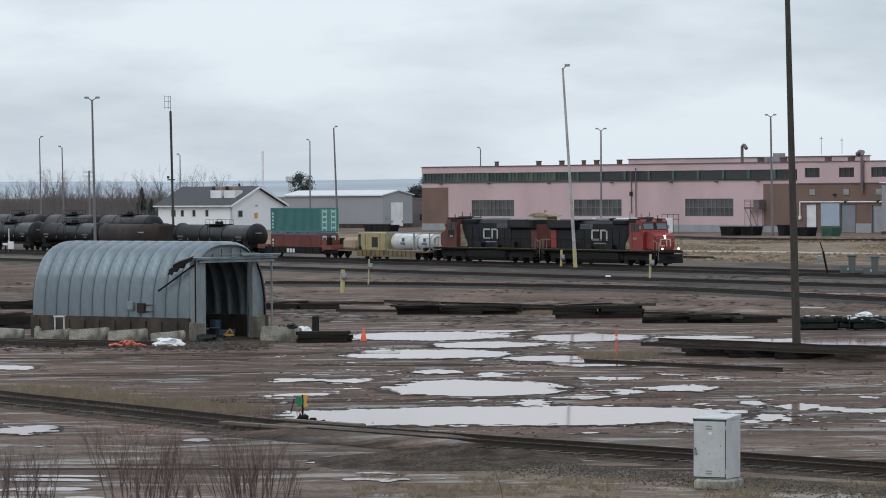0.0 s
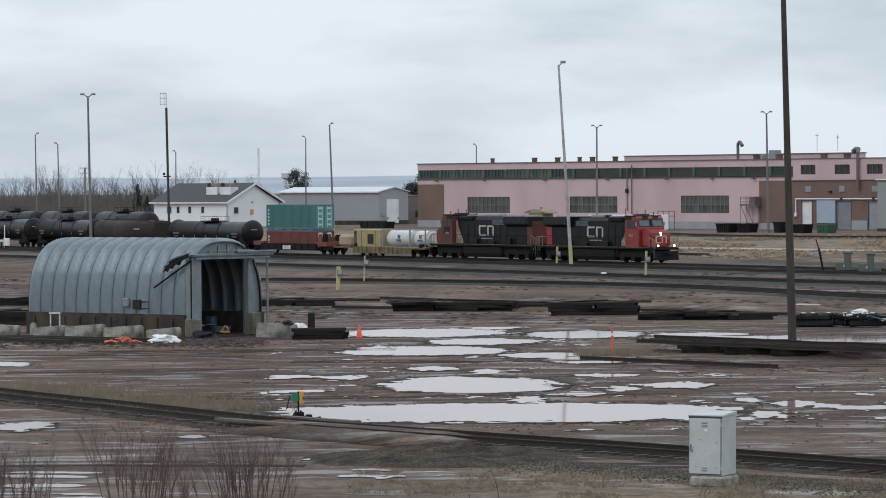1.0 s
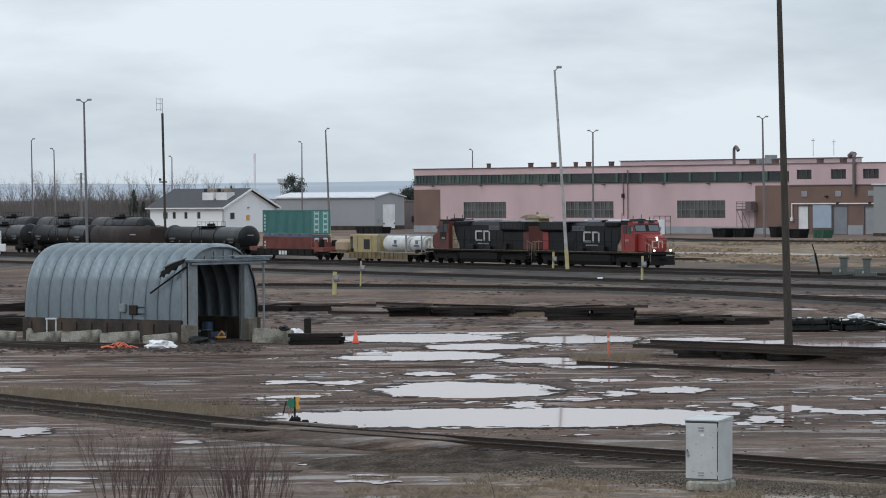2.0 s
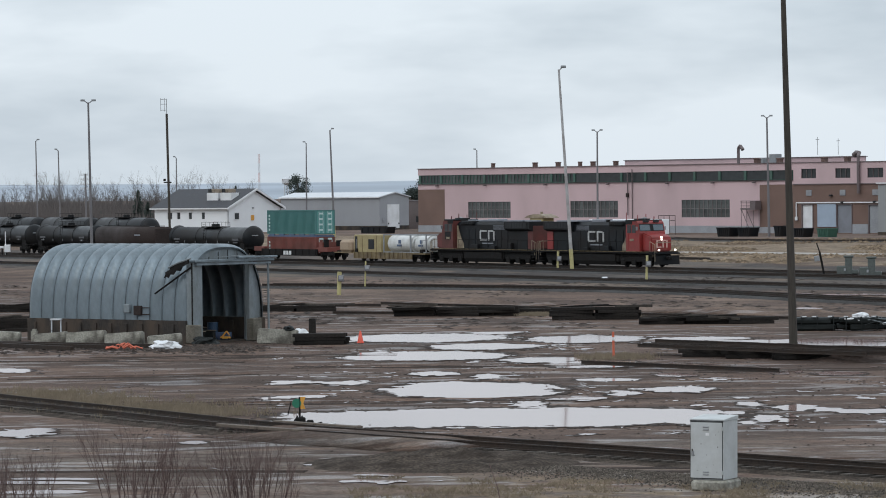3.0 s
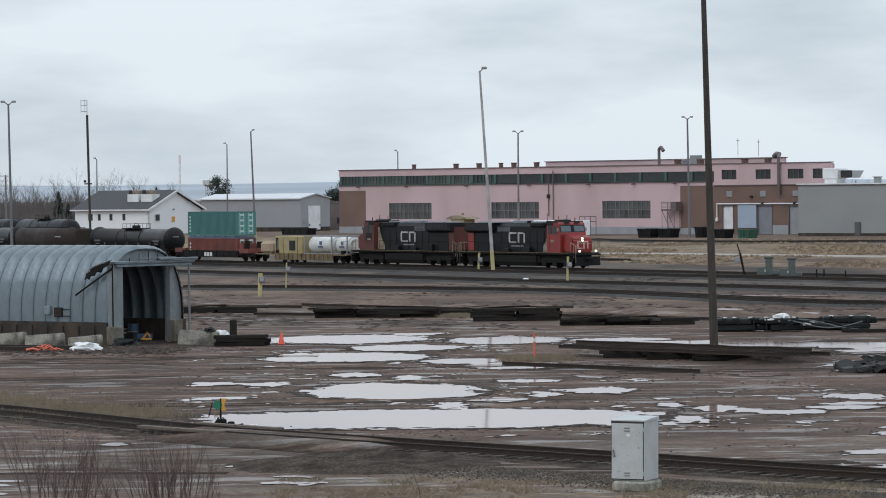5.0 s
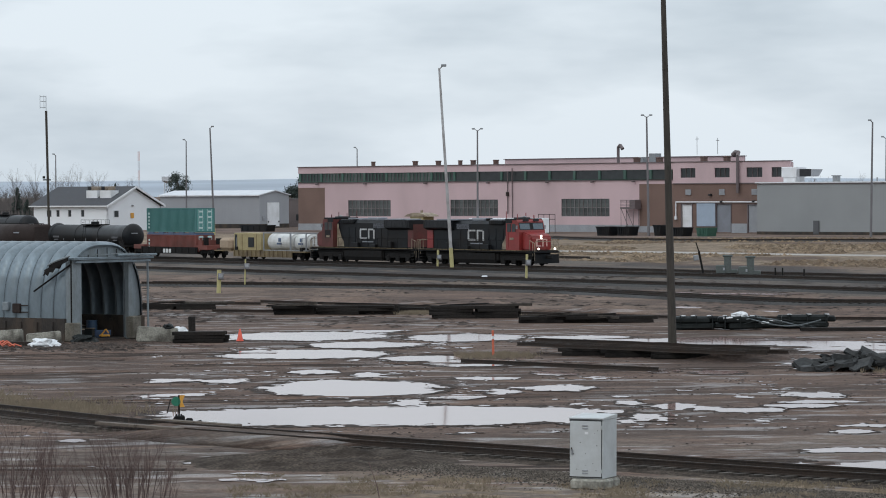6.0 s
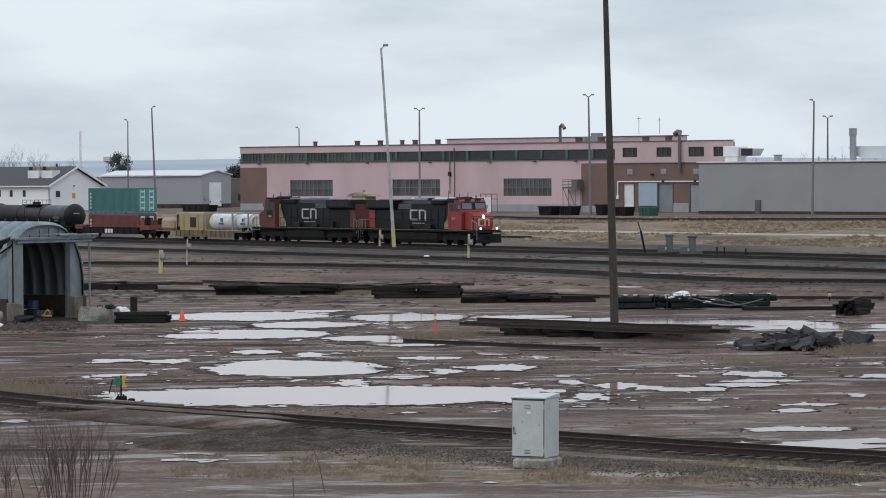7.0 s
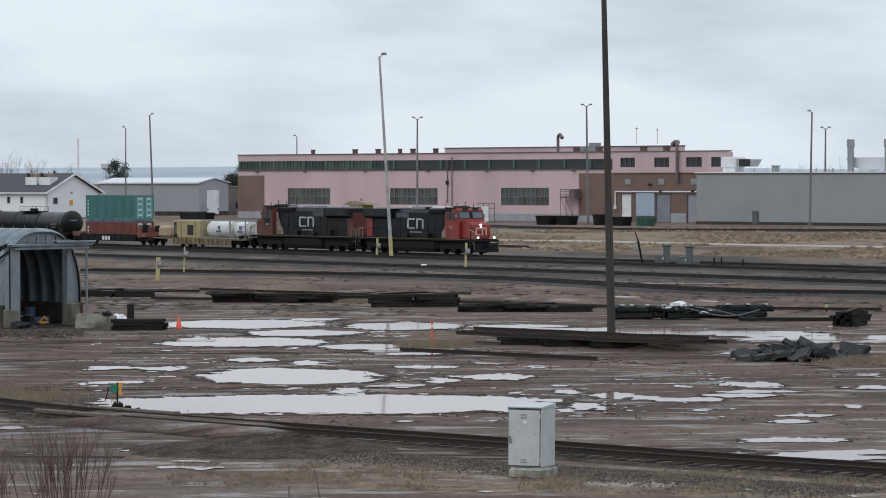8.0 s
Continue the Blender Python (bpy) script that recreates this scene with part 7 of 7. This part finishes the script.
lamp_pole(92.78, 672.52, 92.9, 15.44, 0.26, M_POLEGREY, "double", "grey lamp pole behind the grey hall")

wx, wy, wtx, wh = 16.47, 197.21, 16.06, 18.14
pole = thing("wooden_pole", pose(wx, wy, 0), "tall dark wooden pole standing behind the stored rails", "utility pole")
b = bmesh.new()
rod(b, (0, 0, -0.2), (wtx - wx, 0, wh + 2.0), 0.215, 0.115, seg=16)
part("shaft", b, M_POLEWOOD, pole)
part("crossarm", boxes((wtx - wx, 0, wh + 1.2, 2.2, 0.12, 0.14)), M_POLEWOOD, pole)

ax, ay, atx, ah = -48.74, 660.18, -49.07, 20.84
mast = thing("radio_mast", pose(ax, ay, 0), "dark wooden mast with a dipole aerial on top", "radio mast")
part("pole", rods(((0, 0, 0), (atx - ax, 0, ah), 0.2), seg=8), M_POLEWOOD, mast)
part("aerial", rods(((atx - ax, 0, ah), (atx - ax, 0, ah + 2.5), 0.05), *[((atx - ax - 1.0, 0, ah + z), (atx - ax, 0, ah + z), 0.04) for z in (0.6, 1.6, 2.4)], *[((atx - ax - s, 0, ah + 0.4), (atx - ax - s, 0, ah + 2.6), 0.035) for s in (0.35, 1.0)], seg=4), M_STEEL, mast)
part("bracket", boxes((-0.3, 0, ah * 0.45, 1.3, 0.2, 0.2), (-0.8, 0, ah * 0.47, 0.4, 0.3, 0.4)), M_UNDER, mast)
tx_, ty_, ttx, th = -73.5, 774.07, -73.58, 11.5
tele = thing("telegraph_pole", pose(tx_, ty_, 0), "distant grey telegraph pole with pale insulators", "telegraph pole")
part("pole", rods(((0, 0, 0), (ttx - tx_, 0, th), 0.18)), M_POLEGREY, tele)
for k in range(4):
    part("crossarm", boxes((ttx - tx_, 0, th - 0.3 - 0.9 * k, 2.0, 0.15, 0.14), *[(ttx - tx_ + s, 0, th - 0.1 - 0.9 * k, 0.16, 0.16, 0.3) for s in (-0.8, -0.4, 0.4, 0.8)]), M_GREYROOF, tele)
far_x, top_z = -76.66, 21.62
lat = thing("lattice_tower", pose(far_x, 1500, 0), "thin distant red and white lattice mast on the horizon", "mast")
for k in range(6):
    part("section", rods(*[((dx, dy, top_z * k / 6), (dx, dy, top_z * (k + 1) / 6), 0.07) for dx, dy in ((-0.3, 0), (0.3, 0), (0, 0.4))], seg=4), M_REDMARK if k % 2 else M_GREYROOF, lat)
wtx0, wtz0 = -65.73, 9.52
wtz1 = 12.94
tow = thing("water_tower", pose(wtx0, 1500, 0), "distant white water tower on the horizon", "water tower")
b = bmesh.new()
for z0, z1, r0, r1 in ((wtz0, wtz0 + 0.8, 0.9, 2.3), (wtz0 + 0.8, wtz1 - 0.9, 2.3, 2.4), (wtz1 - 0.9, wtz1 - 0.2, 2.4, 1.2)):
    rod(b, (0, 0, z0), (0, 0, z1), r0, r1, seg=18)
part("tank", b, M_GREYROOF, tow)
part("leg", rods(*[((1.4 * math.cos(a), 1.4 * math.sin(a), 0), (1.4 * math.cos(a), 1.4 * math.sin(a), wtz0), 0.2) for a in (0.3, 1.9, 3.5, 5.1)]), M_GREYROOF, tow)


# ---- small things before the workshops ----
def skip_bin(x, y, L, h, mat, label):
    t = thing("waste_skip", pose(x, y, 0, 0, 0, -50), label, "waste skip", "waste skips")
    b = bmesh.new()
    prism(b, ((-L / 2, -0.02), (L / 2, -0.02), (L / 2 + 0.3, h), (-L / 2 - 0.3, h)), -1.0, 1.0)
    part("body", b, mat, t)
    part("rib", boxes(*[(u, -1.05, h * 0.55, 0.12, 0.1, h * 0.8) for u in np.linspace(-L / 2 + 0.3, L / 2 - 0.3, 5)]), mat, t)
    part("rim", boxes((0, -1.02, h, L + 0.7, 0.14, 0.14), (0, 1.02, h, L + 0.7, 0.14, 0.14)), mat, t)
    part("rust_load", boxes((0, 0, h - 0.1, L * 0.9, 1.6, 0.2, 0.05)), M_UNDER, t)


skip_bin(41.03, 610.71, 2.4, 1.35, M_BLACK, "black steel waste skip beside the workshop")
skip_bin(44.0, 608.32, 2.2, 1.35, M_BLACK, "black steel waste skip beside the stair")
skip_bin(51.17, 595.7, 2.4, 1.3, M_BLACK, "black waste skip before the white roller door")
skip_bin(54.74, 592.86, 1.9, 1.25, M_BIN, "dark green waste skip before the blue panel")
skip_bin(48.89, 604.38, 1.0, 1.6, M_BLACK, "small black bin at the brick corner")
skip_bin(-14.96, 704.36, 7.0, 1.1, M_BLACK, "low black skip in front of the grey shed")
sd = thing("covered_stand", pose(13.56, 671.42, 0, 0, 0, -50), "pale yellow domed cover standing behind the train", "covered stand")
part("wall", boxes((0, 0, 1.35, 3.4, 2.4, 2.7)), M_PALEYELLOW, sd)
dome = bmesh.new()
prism(dome, ((-3.0, 2.7), (3.0, 2.7), (2.1, 3.1), (0.7, 3.35), (-0.7, 3.35), (-2.1, 3.1)), -1.4, 1.4)
part("roof", dome, M_CREAM, sd, "cream domed roof")
part("vent", rods(((0, 0, 3.3), (0, 0, 3.75), 0.22), seg=10), M_CREAM, sd)
tr = thing("white_trailer", pose(26.2, 621.14, -0.3, 0, 0, -50), "long white box trailer parked by the workshop", "trailer")
part("box", boxes((0, 0, 1.9, 16.0, 2.5, 2.3, 0.05)), M_WHITE, tr)
part("side_post", boxes(*[(x, -1.27, 1.9, 0.06, 0.04, 2.3) for x in np.arange(-7.5, 7.6, 1.25)]), M_WHITETRIM, tr)
part("chassis", boxes((0, 0, 0.6, 16, 1.2, 0.3)), M_UNDER, tr)
for x in (-6.5, -5.3, 6.0):
    for y in (-1.0, 1.0):
        part("wheel", rods(((x, y - 0.15, 0.78), (x, y + 0.15, 0.78), 0.48), seg=14), M_DARK, tr)
rl = thing("loading_rail", pose(33.4, 644.6, 0, 0, 0, -50), "brown railing behind the trailer", "railing")
part("post", rods(*[((x, 0, 0), (x, 0, 3.1), 0.06) for x in np.arange(-2, 2.1, 1.33)], seg=4), M_RAIL, rl)
part("bar", rods(*[((-2, 0, z), (2, 0, z), 0.045) for z in (2.3, 3.1)], seg=4), M_RAIL, rl)
single("white_cupboard", boxes((0, 0, 0.85, 1.2, 0.8, 1.7, 0.05), (0, 0, 1.75, 1.3, 0.9, 0.1)), M_WHITETRIM, pose(27.56, 546.19, 0), "white metal cupboard on the gravel", "cupboard")
rd = thing("gravel_road", Matrix(), "pale gravel track through the straw meadow", "gravel track", kind="structure")
part("surface", sweep(smooth_line([(24.68, 471.93), (34.07, 462.19), (49.06, 438.04), (64.2, 418.15), (76.0, 402.5)], 3.0), ((-2.2, -0.03), (2.2, -0.03), (1.9, 0.05), (-1.9, 0.05)), 0, 0.02), M_GRAVELROAD, rd)

# mud packed between and beside the rails where vehicles cross the near track
cr = thing("track_crossing", Matrix(), "muddy level crossing over the near track", "level crossing", kind="structure")
mud = sweep(smooth_line([(-6.95, 130.66), (-2.63, 125.03), (1.16, 120.41)], 0.5), ((-2.9, -0.04), (2.9, -0.04), (1.0, 0.22), (-1.0, 0.22)), 0, 0.02)
m0, m1 = min(v.co.x for v in mud.verts), max(v.co.x for v in mud.verts)
for v in mud.verts:
    f = max(0.0, min(1.0, (v.co.x - m0 - 1.5) / 2.0, (m1 - 1.5 - v.co.x) / 2.0))
    v.co.z = v.co.z * f - 0.03 * (1 - f) + 0.02 * noise.noise(v.co * 0.8)
part("packed_mud", mud, M_GROUND, cr, smooth=True)
plank_line = smooth_line([(-6.47, 130.27), (-4.13, 127.25)], 2.4)
for p, d, s in list(frames_of(plank_line)):
    for off in (-1.15, 1.15):
        o = part("plank", boxes((0, 0, 0, 2.3, 0.28, 0.1, 0.01)), M_PLANK, cr)
        o.matrix_basis = pose(p.x + s.x * off, p.y + s.y * off, 0.25, 0, 0, math.degrees(math.atan2(d.y, d.x)))


# ---- plants ----
def branch_tree(verts, faces, base, h, rnd, levels, spread, r0, sides=3, lean=0.0):
    """Adds a bare forked plant as thin tapering prisms."""
    def limb(a, d, length, r, lev):
        b = a + d * length
        k = len(verts)
        up = Vector((0.3, 0.9, 0.2)) if abs(d.z) > 0.8 else Vector((0, 0, 1))
        s1 = d.cross(up).normalized()
        s2 = d.cross(s1)
        for p, q in ((a, r), (b, r * 0.55)):
            for i in range(sides):
                an = 2 * math.pi * i / sides
                verts.append(tuple(p + (s1 * math.cos(an) + s2 * math.sin(an)) * q))
        for i in range(sides):
            j = (i + 1) % sides
            faces.append((k + i, k + j, k + sides + j, k + sides + i))
        if lev > 0:
            for m in range(rnd.randint(2, 4)):
                nd = (d + Vector((rnd.uniform(-1, 1), rnd.uniform(-1, 1), rnd.uniform(-0.2, 0.6))) * spread).normalized()
                limb(a + d * length * rnd.uniform(0.45, 1.0), nd, length * rnd.uniform(0.45, 0.75), r * 0.5, lev - 1)
    limb(Vector(base), Vector((rnd.uniform(-0.1, 0.1) + lean, rnd.uniform(-0.1, 0.1), 1)).normalized(), h * 0.5, r0, levels)


def woods():
    rnd = random.Random(5)
    verts, faces = [], []
    for i in range(380):
        y = rnd.uniform(840, 1080)
        x = rnd.uniform(-0.14, -0.052) * y
        branch_tree(verts, faces, (x, y, 0), rnd.uniform(6.0, 9.0) if i % 9 else rnd.uniform(10, 12.5), rnd, 5, 0.42, rnd.uniform(0.07, 0.12))
    for i in range(160):
        y = rnd.uniform(850, 1100)
        x = rnd.uniform(0.10, 0.19) * y
        branch_tree(verts, faces, (x, y, 0), rnd.uniform(7, 9.5), rnd, 4, 0.42, rnd.uniform(0.08, 0.13))
    for i in range(34000):
        y = rnd.uniform(840, 1080)
        x = rnd.uniform(-0.14, -0.05) * y
        h = rnd.uniform(2.5, 8.0) * (0.7 + 0.5 * noise.noise((x * 0.05, y * 0.02, 1)))
        k = len(verts)
        w = rnd.uniform(0.04, 0.15)
        lean_ = rnd.uniform(-0.6, 0.6)
        verts.extend(((x - w, y, 0), (x + w, y, 0), (x + lean_, y + 0.2, h)))
        faces.append((k, k + 1, k + 2))
    for i in range(16000):
        y = rnd.uniform(1080, 1500)
        x = rnd.uniform(-0.14, 0.19) * y
        h = rnd.uniform(2.0, 5.5) * (0.8 + 0.5 * noise.noise((x * 0.03, y * 0.02, 6)))
        k, w = len(verts), rnd.uniform(0.12, 0.4)
        verts.extend(((x - w, y, 0), (x + w, y, 0), (x + rnd.uniform(-0.4, 0.4), y + 0.2, h)))
        faces.append((k, k + 1, k + 2))
    me = bpy.data.meshes.new("bare_woods")
    me.from_pydata(verts, [], faces)
    me.materials.append(M_WOODS)
    tagged(new("bare_woods", me), "leafless grey-brown woods beyond the yard", "woods", kind="stuff")


woods()


def bare_tree(x, y, h, seed, label):
    t = thing("bare_tree", pose(x, y, 0), label, "tree", "bare trees")
    v, f = [], []
    branch_tree(v, f, (0, 0, 0), h * 1.1, random.Random(seed), 6, 0.45, 0.11, 3)
    me = bpy.data.meshes.new("branches")
    me.from_pydata(v, [], f)
    me.materials.append(M_WOODS)
    o = new("branches", me)
    o.parent = t


for k, (x, y) in enumerate(((-83.71, 896.65), (-76.18, 876.31), (-65.67, 853.6), (-63.04, 851.0), (-68.43, 868.56), (-92.24, 892.36))):
    bare_tree(x, y, (9.5, 8.0, 10.5, 9.5, 8.5, 8.0)[k], 40 + k, "tall leafless tree in front of the woods")


def conifer(x, y, h, w, seed, label, broad=0.0):
    """Trunk and a crown of many small sprays; a broad one has an uneven rounded crown of boughs."""
    t = thing("conifer", pose(x, y, 0), label, "conifer", "conifers")
    part("trunk", rods(((0, 0, 0), (0, 0, h * 0.9), 0.16)), M_BARK, t)
    rnd = random.Random(seed)
    verts, faces = [], []
    boughs = []
    for i in range(34):
        a, z = rnd.uniform(0, 6.28), rnd.uniform(0.35, 0.95)
        reach = w * math.sqrt(max(0.05, 1 - ((z - 0.6) / 0.42) ** 2)) * rnd.uniform(0.3, 1.0)
        boughs.append(Vector((math.cos(a) * reach, math.sin(a) * reach, h * z)))
    for i in range(2600):
        if broad:
            c = boughs[i % len(boughs)]
            o = c + Vector((rnd.gauss(0, 0.5), rnd.gauss(0, 0.5), rnd.gauss(0, 0.42))) * broad
            d = Vector((rnd.uniform(-1, 1), rnd.uniform(-1, 1), rnd.uniform(0.0, 1.2))).normalized()
            size = rnd.uniform(0.3, 0.6)
        else:
            z = h * (0.06 + 0.94 * rnd.random())
            a = rnd.uniform(0, 6.28)
            reach = w * (1 - z / h) ** 0.85 * (0.7 + 0.3 * math.sin(z * 5.0 + a)) + 0.1
            d = Vector((math.cos(a), math.sin(a), rnd.uniform(-0.5, 0.1)))
            o = Vector((0, 0, z)) + d * reach * rnd.uniform(0.15, 0.8)
            size = reach * 0.4 + 0.12
        side = d.cross(Vector((rnd.uniform(-1, 1), rnd.uniform(-1, 1), 0.6))).normalized() * rnd.uniform(0.04, 0.11)
        tip, k = o + d * size, len(verts)
        verts.extend((tuple(o + side), tuple(o - side), tuple(tip), tuple(o + Vector((0, 0, 0.14)))))
        faces.extend(((k, k + 1, k + 2), (k, k + 2, k + 3), (k + 1, k + 3, k + 2)))
    me = bpy.data.meshes.new("crown")
    me.from_pydata(verts, [], faces)
    me.materials.append(M_NEEDLE)
    o = new("crown", me)
    o.parent = t


conifer(-71.27, 871.4, 8.2, 2.5, 1, "dark spruce at the edge of the woods")
conifer(-67.92, 855.82, 5.6, 2.0, 2, "small dark spruce at the edge of the woods")
conifer(-79.07, 866.81, 3.6, 0.9, 3, "small dark spruce among bare trees")
conifer(-34.02, 822.38, 10.9, 2.5, 4, "dark spreading pine rising behind the grey shed", 1.0)
conifer(-10.2, 798.58, 7.6, 2.2, 5, "dark rounded evergreen beside the workshop end", 1.0)
conifer(-7.2, 796.87, 9.4, 2.9, 6, "dark rounded evergreen behind the workshop corner", 1.1)
conifer(-47.71, 835.89, 8.8, 1.6, 7, "dark conifer behind the house roof")


def shrub(x, y, n, spread, h, seed, label):
    """Clump of bare upright stems."""
    t = thing("bare_shrub", pose(x, y, 0), label, "shrub", "bare shrubs")
    rnd = random.Random(seed)
    v, f = [], []
    for i in range(n):
        bx, by = rnd.gauss(0, spread * 0.27), rnd.gauss(0, 0.4)
        branch_tree(v, f, (bx, by, 0), h * rnd.uniform(0.5, 1.1), rnd, 4, 0.34, 0.015, lean=bx * 0.5 / spread)
    me = bpy.data.meshes.new("stem_clump")
    me.from_pydata(v, [], f)
    me.materials.append(M_TWIG)
    o = tagged(new("stem_clump", me), kind="stuff")
    o.parent = t


shrub(-7.74, 94.28, 32, 1.5, 2.5, 1, "bare reddish shrub at the foot of the bank")
shrub(-5.15, 93.97, 38, 1.5, 2.5, 2, "bare reddish shrub with many upright stems")
shrub(-10.38, 93.81, 18, 1.0, 1.9, 3, "small bare reddish shrub")
shrub(-6.53, 93.36, 9, 1.0, 1.5, 4, "low bare reddish shrub")
shrub(-11.5, 94.72, 22, 1.0, 2.3, 5, "bare reddish shrub beside the bank")
tw = thing("dead_stalk", pose(0.93, 96.5, 0), "single dead stalk in the near verge", "stalk")
part("stem", rods(((0, 0, 0), (-0.12, 0, 0.65), 0.014), ((-0.12, 0, 0.65), (-0.32, 0, 1.25), 0.01), seg=4), M_TWIG, tw)
tw = thing("dead_stalk", pose(0.17, 93.74, 0), "short dead stalk in the near verge", "stalk")
part("stem", rods(((0, 0, 0), (-0.02, 0, 0.6), 0.014), seg=4), M_TWIG, tw)


def scatter(name, mat, label, category, count, place, make, seed):
    rnd = random.Random(seed)
    v, f = [], []
    for i in range(count):
        p = place(rnd)
        if p:
            make(v, f, p, rnd)
    me = bpy.data.meshes.new(name)
    me.from_pydata(v, [], f)
    me.materials.append(mat)
    return tagged(new(name, me), label, category, kind="stuff")


def blade_tuft(v, f, p, rnd):
    for i in range(7):
        k = len(v)
        x, y = p[0] + rnd.gauss(0, 0.07), p[1] + rnd.gauss(0, 0.1)
        h = rnd.uniform(0.05, 0.17) * p[2]
        l = rnd.uniform(-0.12, 0.12)
        v.extend(((x - 0.012, y, 0), (x + 0.012, y, 0), (x + l, y + rnd.uniform(-0.05, 0.05), h)))
        f.append((k, k + 1, k + 2))


def near_grass(rnd):
    x = rnd.uniform(-3, 22)
    y = rnd.uniform(99, 107) - 0.35 * (x - 6) * 0.9
    if noise.noise((x * 0.5, y * 0.35, 4)) < 0.02:
        return None
    return (x, y, 0.8)


def grass_patches(rnd):
    cx, cy, rx, ry = rnd.choice(((7.1, 184.0, 1.5, 2.2), (24.6, 166.5, 1.6, 2.5), (4.6, 246.0, 1.0, 1.5), (9.6, 240.0, 1.0, 1.5), (12.5, 232.0, 1.2, 1.5), (-10.0, 141.6, 2.4, 3.0), (-11.5, 144.5, 3.0, 4.0), (-14.5, 150.0, 3.0, 4.0), (-17.0, 155.0, 3.0, 4.0), (24.6, 166.8, 1.8, 2.4)))
    return (cx + rnd.gauss(0, rx * 0.5), cy + rnd.gauss(0, ry * 0.5), 1.6)


scatter("dry_grass", M_STRAW, "thin straw-coloured dry grass on the near verge", "grass", 2600, near_grass, blade_tuft, 31)
scatter("dry_grass_tufts", M_STRAW, "straw-coloured grass tufts about the yard", "grass", 4200, grass_patches, blade_tuft, 32)


def meadow_grass(rnd):
    u, a = rnd.uniform(16, 130), rnd.uniform(-150, 170)
    x, y = 20.15 + 0.5 * a + 0.866 * u, 388 - 0.866 * a + 0.5 * u
    # keep off the gravel track
    off = (x - 24.7) * 0.807 + (y - 472.0) * 0.590
    if abs(off) < 3.6 or noise.noise((x * 0.06, y * 0.03, 9)) < -0.05:
        return None
    return (x, y, rnd.choice((1.0, 1.3, 1.7, 2.6)))


scatter("meadow_grass", M_STRAW, "dry straw-coloured meadow grass beyond the tracks", "grass", 20000, meadow_grass, blade_tuft, 33)
scatter("dead_weeds", M_DEADTUFT, "brown dead weeds in the meadow beyond the tracks", "weeds", 5000, meadow_grass, blade_tuft, 37)


def tussock(v, f, p, rnd):
    """A low matted clump of dead grass."""
    k, r, h, n = len(v), rnd.uniform(0.25, 0.8), rnd.uniform(0.06, 0.3), 6
    for i in range(n):
        a, e = 2 * math.pi * i / n, r * rnd.uniform(0.6, 1.3)
        v.append((p[0] + e * math.cos(a), p[1] + e * math.sin(a), -0.03))
    v.append((p[0] + rnd.uniform(-0.2, 0.2) * r, p[1] + rnd.uniform(-0.2, 0.2) * r, h))
    f.extend((k + i, k + (i + 1) % n, k + n) for i in range(n))


scatter("grass_tussocks", M_TUSSOCK, "matted straw-coloured tussocks in the meadow beyond the tracks", "grass", 22000, meadow_grass, tussock, 38)


def pebble(v, f, p, rnd):
    k, s = len(v), rnd.uniform(0.015, 0.045)
    x, y = p[0], p[1]
    for dx, dy, dz in ((1, 0, 0), (0, 1, 0), (-1, 0, 0), (0, -1, 0), (0, 0, 1)):
        v.append((x + dx * s * rnd.uniform(0.7, 1.4), y + dy * s * rnd.uniform(0.7, 1.4), max(0, dz * s * 0.9) + p[2]))
    f.extend(((k, k + 1, k + 4), (k + 1, k + 2, k + 4), (k + 2, k + 3, k + 4), (k + 3, k, k + 4)))


A0, A1 = Vector((-1.48, 118.26, 0)), Vector((15.22, 99.13, 0))


def verge_stone(rnd):
    t = rnd.random()
    p = A0.lerp(A1, t)
    d = abs(rnd.gauss(0, 1.5))
    q = p + Vector((-0.6, -0.8, 0)) * d
    return (q.x, q.y, 0.0)


def scrap(v, f, p, rnd):
    k, a, s = len(v), rnd.uniform(0, 6.28), rnd.uniform(0.03, 0.13)
    c, d = math.cos(a), math.sin(a)
    for u, w, z in ((1.9, 0.5, 0), (-1.9, 0.5, 0), (-1.7, -0.6, 0), (2.0, -0.5, 0), (0.3, 0.0, rnd.uniform(0.3, 0.9))):
        u, w = u * s * rnd.uniform(0.6, 1.3), w * s * rnd.uniform(0.6, 1.5)
        v.append((p[0] + u * c - w * d, p[1] + u * d + w * c, z * s))
    f.extend(((k, k + 1, k + 4), (k + 1, k + 2, k + 4), (k + 2, k + 3, k + 4), (k + 3, k, k + 4)))


H0, H1 = Vector((-24.73, 204.64, 0)), Vector((-10.36, 198.26, 0))


def hut_front(rnd):
    p = H0.lerp(H1, rnd.random())
    return (p.x + rnd.gauss(0, 0.4), p.y + rnd.gauss(0, 3.2), 0.0)


def verge_clod(rnd):
    y = rnd.uniform(222, 345)
    x = rnd.uniform(-0.13, 0.17) * y
    if noise.noise((x * 0.09, y * 0.05, 12)) < -0.1:
        return None
    return (x, y, 0.0)


def big_scrap(v, f, p, rnd):
    k0 = len(v)
    scrap(v, f, p, rnd)
    for i in range(k0, len(v)):
        v[i] = (p[0] + (v[i][0] - p[0]) * 1.9, p[1] + (v[i][1] - p[1]) * 1.9, v[i][2] * 1.0)


scatter("verge_clods", M_CLOD, "dark clods and scraps strewn between the yard tracks", "mud", 4400, verge_clod, big_scrap, 39)
scatter("mud_scraps", M_CLOD, "dark trodden clods and scraps before the hut", "mud", 1800, hut_front, scrap, 35)
scatter("ballast_stones", M_STONE, "loose grey ballast stones beside the near track", "ballast", 20000, verge_stone, pebble, 34)
